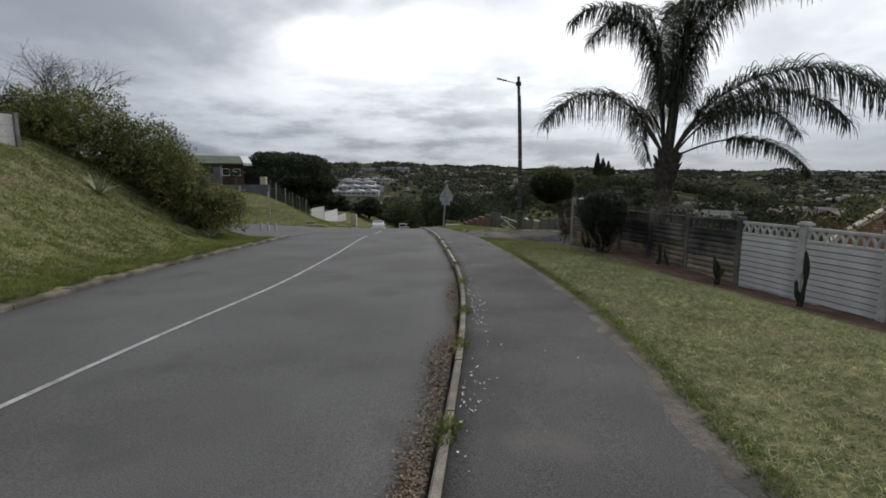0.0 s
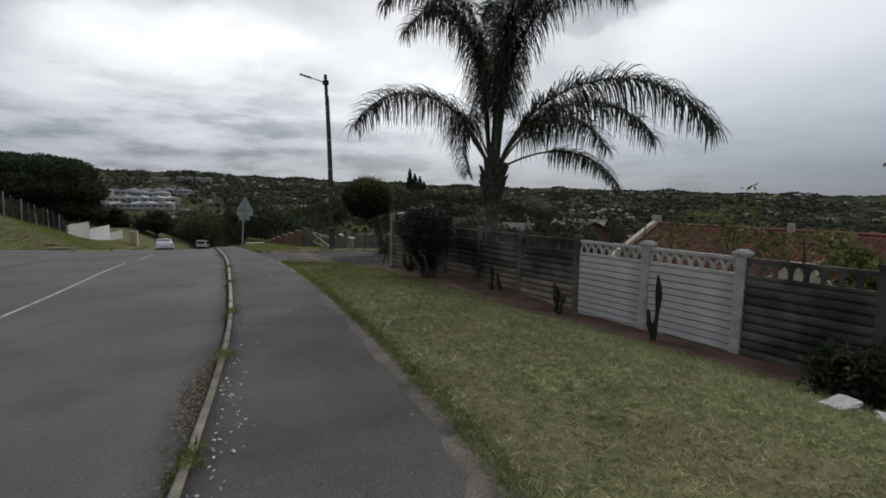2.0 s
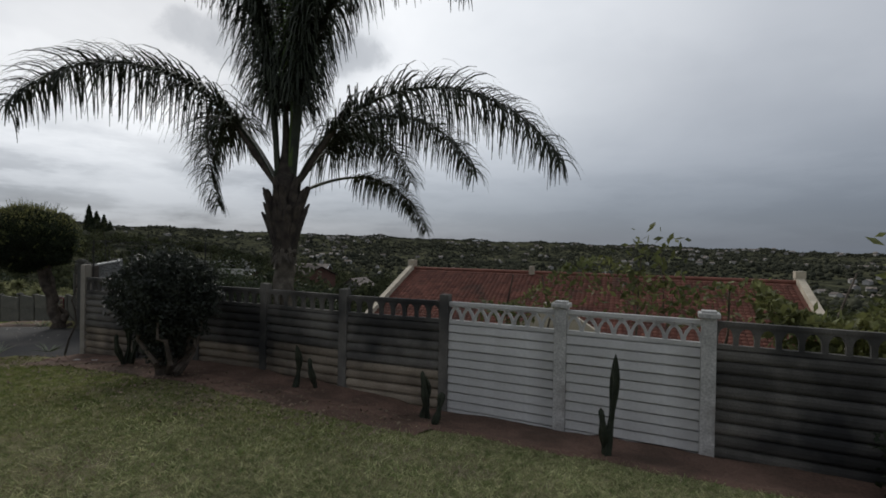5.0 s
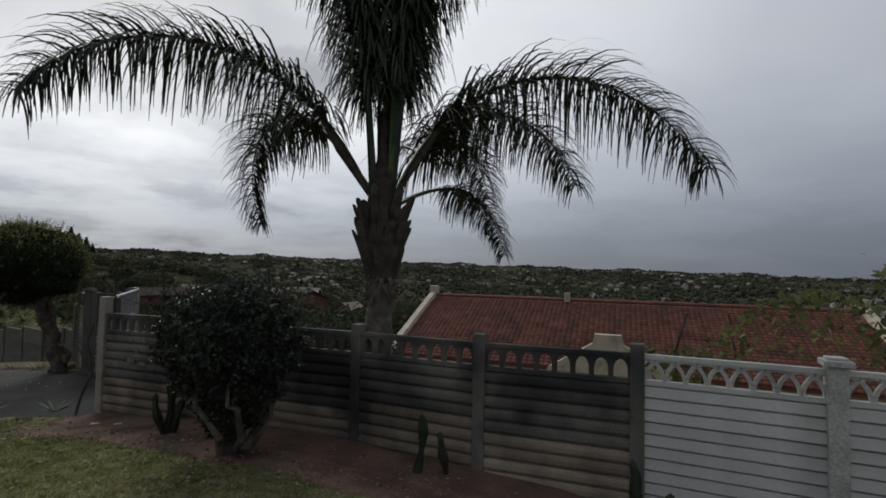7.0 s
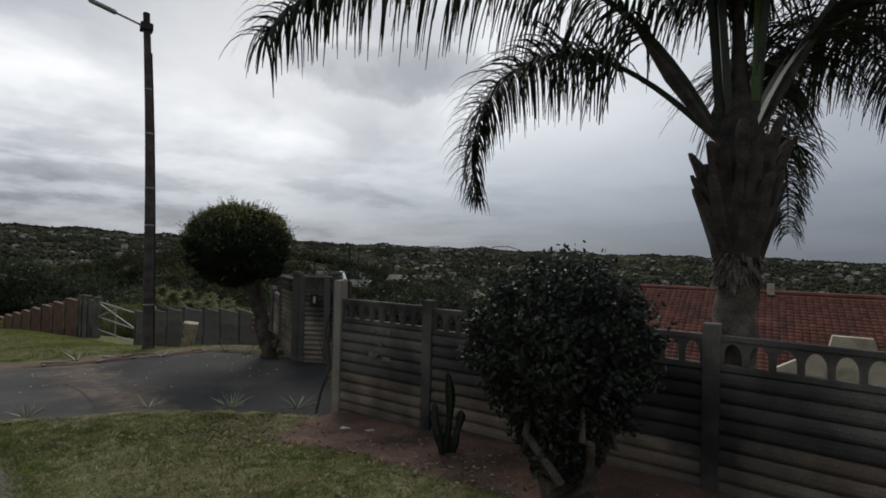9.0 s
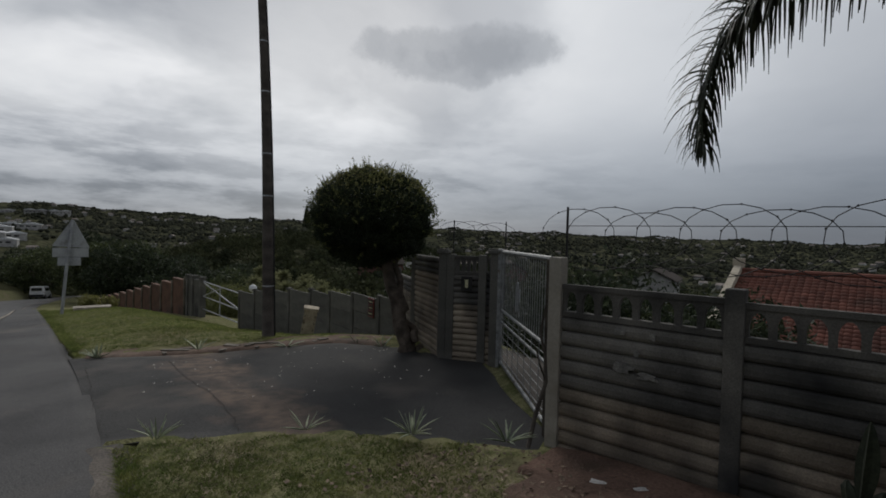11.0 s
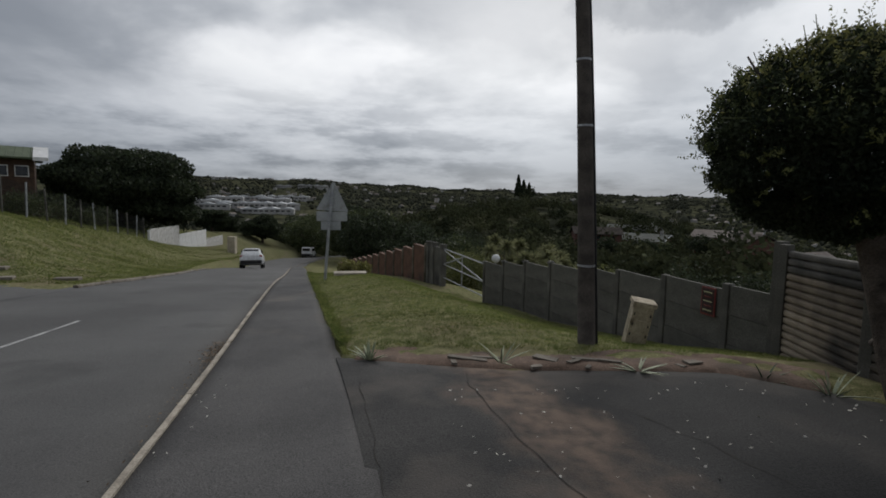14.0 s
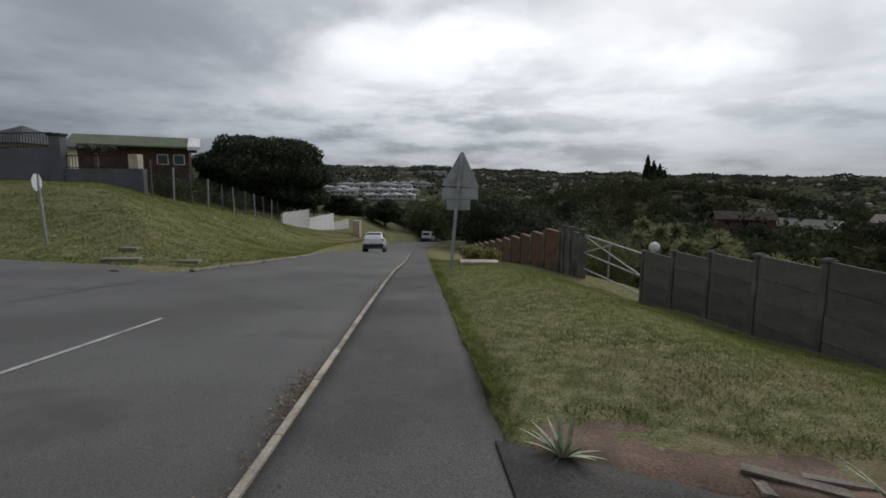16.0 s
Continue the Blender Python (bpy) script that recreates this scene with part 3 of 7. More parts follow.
# driveway apron
def drive_z(x, y):
    s = min(max((y - float(drive_near(x))) / (float(drive_far(x)) - float(drive_near(x))), 0.0), 1.0)
    xa = float(x_path(19.3 + 4.2 * s)) - 0.07
    t = (x - xa) / (5.6 - 1.2 * (1 - s) - xa)
    return float(z_path(y)) + 0.026 + (-0.74 - float(z_path(y)) - 0.012) * float(smooth01(t * 1.1)) + 0.012 * math.sin(x * 2.3 + y * 1.1)


dv, df = [], []
for i in range(31):
    t = i / 30
    for j in range(21):
        s = j / 20
        xa = float(x_path(19.3 + 4.2 * s)) - 0.07
        x = xa + (5.6 - 1.2 * (1 - s) * 1.0 - xa) * t
        y = float(drive_near(x)) * (1 - s) + float(drive_far(x)) * s
        z = float(z_path(y)) + 0.026 + (-0.74 - float(z_path(y)) - 0.012) * smooth01(t * 1.1)
        dv.append((x, y, z + 0.012 * math.sin(x * 2.3 + y * 1.1)))
for i in range(30):
    for j in range(20):
        a = i * 21 + j
        df.append((a, a + 21, a + 22, a + 1))
rim = [i * 21 for i in range(31)], [i * 21 + 20 for i in range(31)]
for side in rim:
    base = len(dv)
    for k in side:
        p = dv[k]
        dv.append((p[0], p[1], p[2] - 0.15))
    for i in range(30):
        df.append((side[i], side[i + 1], base + i + 1, base + i))
driveway = tagged(obj("driveway", mesh_of("driveway", dv, df, M["drive_asphalt"], True)), "dark patched asphalt driveway stained with red earth", "driveway", kind="structure")

# strip of bare earth along the far edge of the apron and along the wall
def earth_patch(name, pts, w, label, lift=0.03, earth="soil"):
    v, fc = [], []
    n = len(pts)
    for i, (x, y) in enumerate(pts):
        a = Vector(pts[max(i - 1, 0)])
        b = Vector(pts[min(i + 1, n - 1)])
        d = (b - a).normalized()
        nn = Vector((d.y, -d.x))
        for k in range(11):
            o = k / 5 - 1
            ww = w * (1 + 0.35 * noise.noise(Vector((x * 1.7, y * 1.7, o))))
            px, py = x + nn.x * o * ww, y + nn.y * o * ww
            rise = lift + 0.5 * lift * noise.noise(Vector((px * 6, py * 6, 1))) + 0.012 * noise.noise(Vector((px * 17, py * 17, 3)))
            v.append((px, py, land1(px, py) + (max(rise, 0.004) if 0 < k < 10 else -0.03)))
        if i:
            for k in range(10):
                q = (i - 1) * 11 + k
                fc.append((q, q + 1, q + 12, q + 11))
    return tagged(obj(name, mesh_of(name, v, fc, M[earth], True)), label, "soil", kind="structure")


earth_patch("soil_bed", [(float(x_wall(y)) - 0.42, y) for y in np.arange(1.0, 17.6, 0.12)], 0.42, "strip of bare reddish soil at the foot of the wall", 0.035)
earth_patch("soil_bed", [(float(x_wall(y)) - 0.78, y) for y in np.arange(10.6, 17.4, 0.12)], 0.52, "bare reddish earth trodden round the shrub", 0.026)
earth_patch("soil_bed", [(x, float(drive_far(x)) + 0.18) for x in np.arange(0.42, 4.7, 0.06)], 0.33, "bare reddish earth edge between lawn and driveway", 0.008, "red_soil")


def crack(pts, w, label):
    """A narrow dark crack with a wandering line, lying on the asphalt."""
    v, fc = [], []
    n = 40
    for i in range(n + 1):
        t = i / n * (len(pts) - 1)
        k = min(int(t), len(pts) - 2)
        x = pts[k][0] + (pts[k + 1][0] - pts[k][0]) * (t - k) + 0.05 * noise.noise(Vector((i * 0.35, pts[0][0], 0))) + 0.02 * noise.noise(Vector((i * 1.3, pts[0][0], 2)))
        y = pts[k][1] + (pts[k + 1][1] - pts[k][1]) * (t - k) + 0.035 * noise.noise(Vector((i * 0.35, pts[0][1], 7)))
        z = drive_z(x, y) + 0.005
        ww = w * (0.25 + abs(noise.noise(Vector((i * 0.8, 3, pts[0][0])))) * 1.6)
        v += [(x - ww, y, z), (x + ww, y, z)]
        if i:
            fc.append((2 * i - 2, 2 * i - 1, 2 * i + 1, 2 * i))
    return tagged(obj("crack", mesh_of("crack", v, fc, M["crack"])), label, "crack", kind="structure")


M["crack"] = mat("crack", (0.018, 0.017, 0.016), (0.05, 0.044, 0.038), 0.95, 6, 60, 0.4, 0.004)
crack([(0.98, 19.35), (0.80, 20.3), (0.70, 21.2), (0.46, 22.7)], 0.0045, "long joint between footpath and driveway asphalt")
crack([(1.45, 22.9), (1.55, 21.9), (1.75, 20.9), (1.95, 19.9), (2.0, 19.1)], 0.006, "crack along the stained wheel track")
crack([(2.4, 22.3), (2.9, 21.3), (3.3, 20.2), (3.5, 19.2)], 0.004, "wandering crack in the driveway")


ev, ef = [], []
for i, y in enumerate(np.arange(-3, 19.3, 0.12)):
    n1, n2 = noise.noise(Vector((y * 1.1, 0, 0))), noise.noise(Vector((y * 3.7, 5, 0)))
    xl_ = float(x_path(y)) - 0.10 - 0.14 * n1 - 0.07 * n2
    xr_ = float(x_path(y)) + 0.13 + 0.04 * n2
    ev += [(xl_, y, float(z_path(y)) + 0.012), (xl_ + 0.04, y, float(z_path(y)) + 0.031), (xr_, y, float(z_path(y)) + 0.031), (xr_ + 0.05, y, float(z_path(y)) - 0.02)]
    if i:
        a = 4 * i - 4
        ef += [(a + k, a + k + 1, a + k + 5, a + k + 4) for k in range(3)]
tagged(obj("soil_edge", mesh_of("soil_edge", ev, ef, M["sandy_earth"], True)), "sandy worn earth edge of the footpath", "soil", kind="structure")

# ---- precast boundary wall ----
SLAT = 0.124


def slat_mesh(name, material, ribbed):
    """A wall slat 1 m long along x, one SLAT high; the street side faces -y."""
    h = SLAT - 0.006
    if ribbed:
        prof = [(0.02, -0.009), (0.006, -0.009), (0.004, 0.003), (-0.024, h * 0.08), (-0.036, h * 0.28), (-0.038, h * 0.60), (-0.030, h * 0.88), (-0.012, h * 0.97), (0.006, h), (0.02, h)]
    else:
        prof = [(0.02, -0.009), (0.008, -0.009), (0.008, 0.0), (-0.030, 0.0), (-0.036, 0.005), (-0.026, h - 0.020), (-0.022, h - 0.013), (0.004, h - 0.010), (0.004, h), (0.02, h)]
    k = len(prof)
    v = [(0, a, b) for a, b in prof] + [(1, a, b) for a, b in prof]
    fc = [(i, (i + 1) % k, k + (i + 1) % k, k + i) for i in range(k)] + [tuple(reversed(range(k))), tuple(range(k, 2 * k))]
    me = mesh_of(name, v, fc, material)
    return me


def plain_arch_mesh(name, material, L, h, n=8):
    """An openwork top panel: a row of round-headed openings between rails."""
    bm = bmesh.new()
    add_box(bm, (L / 2, 0, 0.022), (L, 0.07, 0.044))
    add_box(bm, (L / 2, 0, h - 0.020), (L, 0.07, 0.040))
    step, pw = L / n, 0.024
    half = step / 2
    zs, top = 0.11, h - 0.062
    arc = [(half - (half - pw) * math.cos(math.pi / 2 * k / 6), zs + (top - zs) * math.sin(math.pi / 2 * k / 6)) for k in range(7)]
    for i in range(n):
        for sgn, x0 in ((1, i * step), (-1, (i + 1) * step)):
            pts = [(0, 0.04), (pw, 0.04)] + arc + [(half, h - 0.036), (0, h - 0.036)]
            add_prism(bm, [(x0 + sgn * x, z) for x, z in pts], 0.046, Matrix.Identity(4))
    bmesh.ops.recalc_face_normals(bm, faces=bm.faces)
    me = bpy.data.meshes.new(name)
    bm.to_mesh(me)
    bm.free()
    me.materials.append(material)
    return me


def arch_mesh(name, material, L, h, n=8):
    """An openwork top panel: rails and a row of crossing arches."""
    bm = bmesh.new()
    add_box(bm, (L / 2, 0, 0.022), (L, 0.06, 0.044))
    add_box(bm, (L / 2, 0, h - 0.022), (L, 0.06, 0.044))
    step = L / n
    for i in range(n + 1):
        for r, dep in ((step * 0.96, 0.036),):
            pts = []
            for k in range(13):
                a = math.pi * k / 12
                x, z = i * step + r * math.cos(a), 0.04 + (h - 0.085) * math.sin(a)
                if -0.001 <= x <= L + 0.001:
                    pts.append((x, z))
            for p, q in zip(pts, pts[1:]):
                c = ((p[0] + q[0]) / 2, 0, (p[1] + q[1]) / 2)
                ang = math.degrees(math.atan2(q[1] - p[1], q[0] - p[0]))
                ln = math.hypot(q[0] - p[0], q[1] - p[1]) + 0.012
                bmesh.ops.create_cube(bm, size=1.0, matrix=pose(*c, 0, -ang, 0) @ Matrix.Diagonal((ln, dep, 0.030, 1)))
    me = bpy.data.meshes.new(name)
    bm.to_mesh(me)
    bm.free()
    me.materials.append(material)
    return me


SLATS = {k: slat_mesh("slat", M[k], k != "precast_white") for k in ("precast_dark", "precast_tan", "precast_white")}
ARCH_H = 0.277


def wall_span(wall, a, b, top, base, kinds, arch=None, arch_mat=None, pitch=SLAT):
    """Slats from the base up to the arch panel between two posts."""
    d = Vector((b[0] - a[0], b[1] - a[1]))
    L = d.length - 0.12
    rz = math.degrees(math.atan2(d.y, d.x))
    u = d.normalized() * 0.06
    m = pose(a[0] + u.x, a[1] + u.y, 0, 0, 0, rz)
    z = top - (ARCH_H if arch else 0)
    if arch:
        build = arch_mesh if arch_mat is M["precast_white"] else plain_arch_mesh
        ob = obj("arch_panel", build("arch_panel", arch_mat, L, ARCH_H), wall)
        ob.matrix_basis = m @ Matrix.Translation((0, 0, z))
    i = 0
    while z > base - 0.1:
        z -= pitch
        ob = obj("slat", SLATS[kinds(i)], wall)
        ob.matrix_basis = m @ Matrix.Translation((0, (rng.random() - 0.5) * 0.006, z)) @ Matrix.Diagonal((L, 1, pitch / SLAT, 1))
        i += 1


def wall_post(wall, x, y, top, base, material, rz, cap=False, w=0.13, name="post"):
    bm = box((0, 0, (top + base - 0.3) / 2), (w, w, top - base + 0.3), 0, 0.012)
    if cap:
        add_box(bm, (0, 0, top + 0.012), (w + 0.06, w + 0.06, 0.05), 0, 0.01)
        add_box(bm, (0, 0, top + 0.045), (w + 0.0, w + 0.0, 0.03), 0, 0.01)
    ob = part(name, bm, material, wall)
    ob.matrix_basis = pose(x, y, 0, 0, 0, rz)
    return ob


POSTS = [(9.3, 0.5), (8.92, 2.05), (8.54, 3.55), (8.15, 5.08), (7.76, 6.62), (7.37, 8.13), (7.0, 9.585), (6.62, 11.02), (6.12, 12.44), (5.76, 13.9), (5.31, 15.2), (4.85, 16.5), (4.40, 17.79)]
wall_1 = empty("wall_street", 0, 0, 0, 0, "weathered precast concrete wall with arched openwork top, two bays painted white", "wall", kind="structure")
for i, (p, q) in enumerate(zip(POSTS, POSTS[1:])):
    white = i in (5, 6)
    rz = math.degrees(math.atan2(q[1] - p[1], q[0] - p[0]))
    base = float(z_wall((p[1] + q[1]) / 2))
    if white:
        kinds = lambda k: "precast_white"
        am = M["precast_white"]
    elif i < 5:
        kinds = lambda k: "precast_dark"
        am = M["precast_dark"]
    else:
        kinds = lambda k: "precast_tan" if k > 3 + (i % 2) else "precast_dark"
        am = M["precast_dark"]
    top = 0.70 if i < 11 else 0.72
    # slats are laid with the street side facing the road: run from q to p
    wall_span(wall_1, q, p, top, base, kinds, True, am, 0.108 if white else SLAT)
    last = i == len(POSTS) - 2
    if i == 0:
        wall_post(wall_1, *p, 0.79, base, M["precast_dark"], rz)
    if last:
        wall_post(wall_1, *q, 0.95, -0.76, M["post_cream"], rz, False, 0.12, "gate_post")
    else:
        wall_post(wall_1, *q, 0.74 if i in (4, 5) else 0.79, base, M["post_white"] if i in (4, 5) else M["precast_dark"], rz, i in (4, 5), 0.14 if i in (4, 5) else 0.125)

# short return wall with the number panel, then the side wall towards the lawn
wall_2 = empty("wall_gateway", 0, 0, 0, 0, "precast concrete panel wall with tan weathered slats beside the gate", "wall", kind="structure")
tan = lambda k: "precast_tan" if k > 2 else "precast_dark"
wall_span(wall_2, (5.08, 21.0), (5.62, 20.42), 0.84, -0.72, lambda k: "precast_dark" if k < 5 else "precast_tan", True, M["precast_dark"], 0.09)
wall_span(wall_2, (5.36, 22.5), (5.08, 21.0), 0.80, -0.76, tan, pitch=0.092)
wall_span(wall_2, (5.72, 24.1), (5.36, 22.5), 0.35, -0.95, tan, pitch=0.092)
for x, y, t in ((5.62, 20.42, 0.90), (5.50, 20.55, 0.86), (5.08, 21.0, 0.88), (5.17, 20.92, 0.86), (5.36, 22.5, 0.78), (5.72, 24.1, 0.45), (5.66, 23.95, 0.42)):
    wall_post(wall_2, x, y, t, -0.8, M["precast_grey"], 133 if y < 21.2 else 100, y in (20.42, 21.0), 0.12)

# old lime smears on the last bay
M["lime"] = mat("lime", (0.12, 0.115, 0.107), (0.22, 0.21, 0.195), 0.9, 9, 60, 0.3, 0.003)
for k, (x, y, z, w, h) in enumerate(((4.535, 17.24, 0.378, 0.11, 0.045), (4.63, 16.99, 0.37, 0.05, 0.06), (4.587, 17.10, 0.225, 0.045, 0.05), (4.55, 17.20, 0.10, 0.17, 0.075), (4.62, 17.02, 0.06, 0.15, 0.05))):
    pts = [((w / 2) * math.cos(a) * (1 + 0.9 * noise.noise(Vector((1.7 * math.cos(a), 1.7 * math.sin(a), 3.3 * k)))), (h / 2) * math.sin(a) * (1 + 0.9 * noise.noise(Vector((2.1 * math.sin(a), 1.9 * math.cos(a), 2 + 1.7 * k))))) for a in (2 * math.pi * q / 18 for q in range(18))]
    bm = add_prism(bmesh.new(), pts, 0.016, pose(x, y, z, 0, 0, 109.2))
    bmesh.ops.recalc_face_normals(bm, faces=bm.faces)
    part("lime_smear", bm, M["lime"], wall_1, "pale lime smear")

# number plate on the panel: the figure is left as a plain bar
plate = empty("number_plate", 5.32, 20.70, 0.43, 133, "small black plate with a pale bar on the wall panel", "sign")
part("plate", box((0, -0.055 + 0.0, 0), (0.17, 0.012, 0.21), 0, 0.003), M["dark_metal"], plate)
M["pale_bar"] = mat("pale_bar", (0.42, 0.41, 0.24), (0.55, 0.53, 0.34), 0.6, 8, 60, 0.1, 0.002)
part("bar", box((0, -0.066, 0), (0.045, 0.006, 0.12), 0, 0.002), M["pale_bar"], plate, "pale yellow bar")
plate.matrix_world = pose(5.32, 20.69, 0.43, 0, 0, 133 + 180)

# grey panel wall along the lower lawn
wall_3 = empty("wall_lower", 0, 0, 0, 0, "grey precast panel wall stepping downhill beside the lawn", "wall", kind="structure")
LOW = [(5.78, 24.15, -0.20), (5.70, 25.0, -0.27), (5.60, 26.5, -0.36), (5.45, 28.0, -0.48), (5.30, 29.5, -0.60), (5.0, 31.1, -0.74), (4.7, 32.6, -0.90), (4.35, 33.95, -1.06), (4.02, 35.55, -1.28)]
for i, (p, q) in enumerate(zip(LOW, LOW[1:])):
    d = Vector((q[0] - p[0], q[1] - p[1], 0))
    rz = math.degrees(math.atan2(d.y, d.x))
    L = d.length
    z = (p[2] + q[2]) / 2 - 0.03
    for k in range(4):
        pm = box((0, 0, 0), (L - 0.1, 0.05, 0.436), 0, 0.008)
        ob = part("panel", pm, M["precast_grey"], wall_3)
        ob.matrix_basis = pose((p[0] + q[0]) / 2, (p[1] + q[1]) / 2, z - 0.22 - 0.44 * k, 0, 0, rz) @ Matrix.Translation((0, 0.004 * (-1) ** k, 0))
for i, p in enumerate(LOW):
    wall_post(wall_3, p[0], p[1], p[2] + 0.02, p[2] - 1.8, M["precast_grey"], 100, i > 3, 0.12)

# red warning sign on the lower wall
M["sign_red"] = mat("sign_red", (0.14, 0.028, 0.028), (0.20, 0.042, 0.04), 0.5, 5, 40, 0.05, 0.002)
M["sign_dark"] = mat("sign_dark", (0.03, 0.018, 0.018), (0.05, 0.03, 0.03), 0.5, 5, 40, 0.05, 0.002)
warn = empty("warning_sign", 5.58, 25.55, -0.58, 0, "red and black notice board with pale bars on the wall", "sign")
part("board", box((0, 0, 0), (0.30, 0.012, 0.44), 0, 0.003), M["sign_red"], warn)
part("panel", box((0, -0.009, 0), (0.25, 0.006, 0.39), 0, 0.002), M["sign_dark"], warn, "black inner panel")
for k in range(5):
    part("bar", box((0, -0.015, 0.14 - 0.07 * k), (0.18 - 0.03 * (k % 2), 0.006, 0.016)), M["sign_red"] if k % 2 else M["pale_bar"], warn)
warn.matrix_world = pose(5.615, 25.32, -0.58, 0, 0, 95.0 + 180)


# ---- driveway gate of steel bars ----
M["gate_paint"] = mat("gate_paint", (0.19, 0.195, 0.195), (0.32, 0.325, 0.32), 0.55, 10, 70, 0.2, 0.002, metal=0.3, stain=(0.12, 0.08, 0.05), stain_scale=6, stain_at=(0.6, 0.75))
gate = empty("driveway_gate", 4.62, 18.12, -0.72, 0, "grey steel bar driveway gate with wire lower half, closed", "gate")
GL, GT = 2.52, 1.66
for nm, a, b, r in (("top_rail", (0, 0, GT), (GL, 0, GT), 0.026), ("mid_rail", (0, 0, 0.80), (GL, 0, 0.80), 0.022), ("mid_rail", (0, 0, 0.63), (GL, 0, 0.63), 0.016), ("bottom_rail", (0, 0, 0.04), (GL, 0, 0.04), 0.024),
                    ("end_stile", (0, 0, 0.02), (0, 0, GT), 0.03), ("end_stile", (GL, 0, 0.02), (GL, 0, GT), 0.03)):
    part(nm, tube([a, b], r, 8), M["gate_paint"], gate)
for i in range(1, 26):
    x = GL * i / 26
    part("bar", tube([(x, 0, 0.80), (x, 0, GT)], 0.0055, 6), M["gate_paint"], gate)
for i in range(1, 8):
    part("wire", tube([(0, 0, 0.04 + 0.095 * i), (GL, 0, 0.04 + 0.095 * i)], 0.0048, 6), M["gate_paint"], gate)
for i in range(1, 8):
    x = GL * i / 8
    part("wire", tube([(x, 0.012, 0.04), (x, 0.012, 0.80)], 0.0042, 6), M["gate_paint"], gate)
orn = bmesh.new()
add_prism(orn, [(-0.10, 0.0), (0.0, 0.10), (0.14, 0.02), (0.10, 0.13), (0.16, 0.24), (0.10, 0.27), (0.06, 0.42), (-0.02, 0.44), (-0.10, 0.33), (-0.13, 0.20), (-0.08, 0.14)], 0.012, pose(1.55, -0.03, 0.86))
bmesh.ops.recalc_face_normals(orn, faces=orn.faces)
part("ornament", orn, M["galv"], gate, "pale cut-out metal plate")
gate.matrix_world = pose(4.62, 18.12, -0.74, 0, 0, math.degrees(math.atan2(20.35 - 18.12, 5.70 - 4.62)))
jamb = empty("gate_jamb", 4.56, 18.0, -0.78, 117, "dark timber gate jamb beside the pale post", "post")
part("post", box((0, 0, 0.85), (0.13, 0.13, 1.7), 0, 0.012), M["wood_pole"], jamb)
jamb2 = empty("gate_jamb", 5.66, 20.36, -0.78, 117, "grey steel gate post beside the number panel", "post")
part("post", box((0, 0, 0.87), (0.10, 0.10, 1.74), 0, 0.012), M["gate_paint"], jamb2)

# dry branch propped against the gate post
branch = empty("dry_branch", 4.12, 17.74, -0.62, 0, "bent brown dry branch leaning against the gate post", "branch")
part("wood", tube([(-0.03, 0.02, -0.05), (0.02, 0.0, 0.22), (0.13, 0.0, 0.50), (0.11, 0.0, 0.74), (0.06, 0.01, 0.92), (0.14, 0.03, 1.20)], [0.020, 0.019, 0.017, 0.014, 0.012, 0.007], 7), M["wood_pole"], branch, smooth=True)
part("twig", tube([(0.13, 0.0, 0.50), (0.03, -0.03, 0.66), (-0.03, -0.02, 0.86)], [0.010, 0.008, 0.004], 6), M["wood_pole"], branch)

# ---- barbed wire coil on stakes behind the gate walls ----
def barbed_coil(x0, y0, z0, x1, y1, n, r, label):
    e = empty("barbed_wire", x0, y0, z0, 0, label, "barbed wire")
    d = Vector((x1 - x0, y1 - y0, 0))
    u = d.normalized()
    for k in range(2):
        part("stake", tube([(d.x * k, d.y * k, -1.5), (d.x * k, d.y * k, 0.42)], 0.011, 6), M["dark_metal"], e)
    bm = bmesh.new()
    pts = []
    for i in range(n * 18 + 1):
        a = 2 * math.pi * i / 18
        s = i / (n * 18)
        pts.append(Vector((0, 0, 0.14)) + d * s + u * (1.7 * r * math.cos(a)) + Vector((0, 0, (r + 0.03 * math.sin(i * 0.11)) * math.sin(a))) + Vector((-u.y, u.x, 0)) * 0.05 * math.sin(a * 0.5))
    add_tube(bm, pts, 0.0035, 4)
    for i in range(0, len(pts), 2):
        bmesh.ops.create_icosphere(bm, subdivisions=1, radius=0.009, matrix=Matrix.Translation(pts[i]))
    part("coil", bm, M["dark_metal"], e)
    part("strand", tube([(0, 0, 0.25), tuple(d + Vector((0, 0, 0.25)))], 0.003, 4), M["dark_metal"], e)
    return e


barbed_coil(4.52, 17.82, 0.98, 5.45, 15.3, 9, 0.25, "rusty barbed wire coil on stakes above the garden wall")
barbed_coil(5.82, 21.95, 1.0, 6.62, 21.5, 4, 0.25, "barbed wire coil on stakes behind the gateway")

# ---- street lamp on a leaning timber pole ----
lamp = empty("street_lamp", 3.015, 23.68, -0.80, 0, "leaning creosoted timber pole with a flat lamp head", "street lamp")
top = Vector((-0.085, 1.15, 7.37))
part("pole", tube([top * (i / 10) + Vector((0.05 * math.sin(math.pi * i / 10), 0, 0)) for i in range(11)], [0.104 - 0.0036 * i for i in range(11)], 14), M["wood_pole"], lamp, smooth=True)
arm_at = top * 0.955
tip = Vector((-1.12, 1.09, 7.30))
part("arm", tube([arm_at, arm_at.lerp(tip, 0.5), tip.lerp(arm_at, 0.3)], 0.024, 8), M["galv"], lamp)
hd = bmesh.new()
dv_ = (tip - arm_at).normalized()
mm = Matrix.Translation(tip.lerp(arm_at, 0.22)) @ dv_.to_track_quat("X", "Z").to_matrix().to_4x4()
add_box(hd, None, (0.52, 0.16, 0.06), m=mm)
bmesh.ops.bevel(hd, geom=list(hd.edges), offset=0.018, segments=2, affect="EDGES")
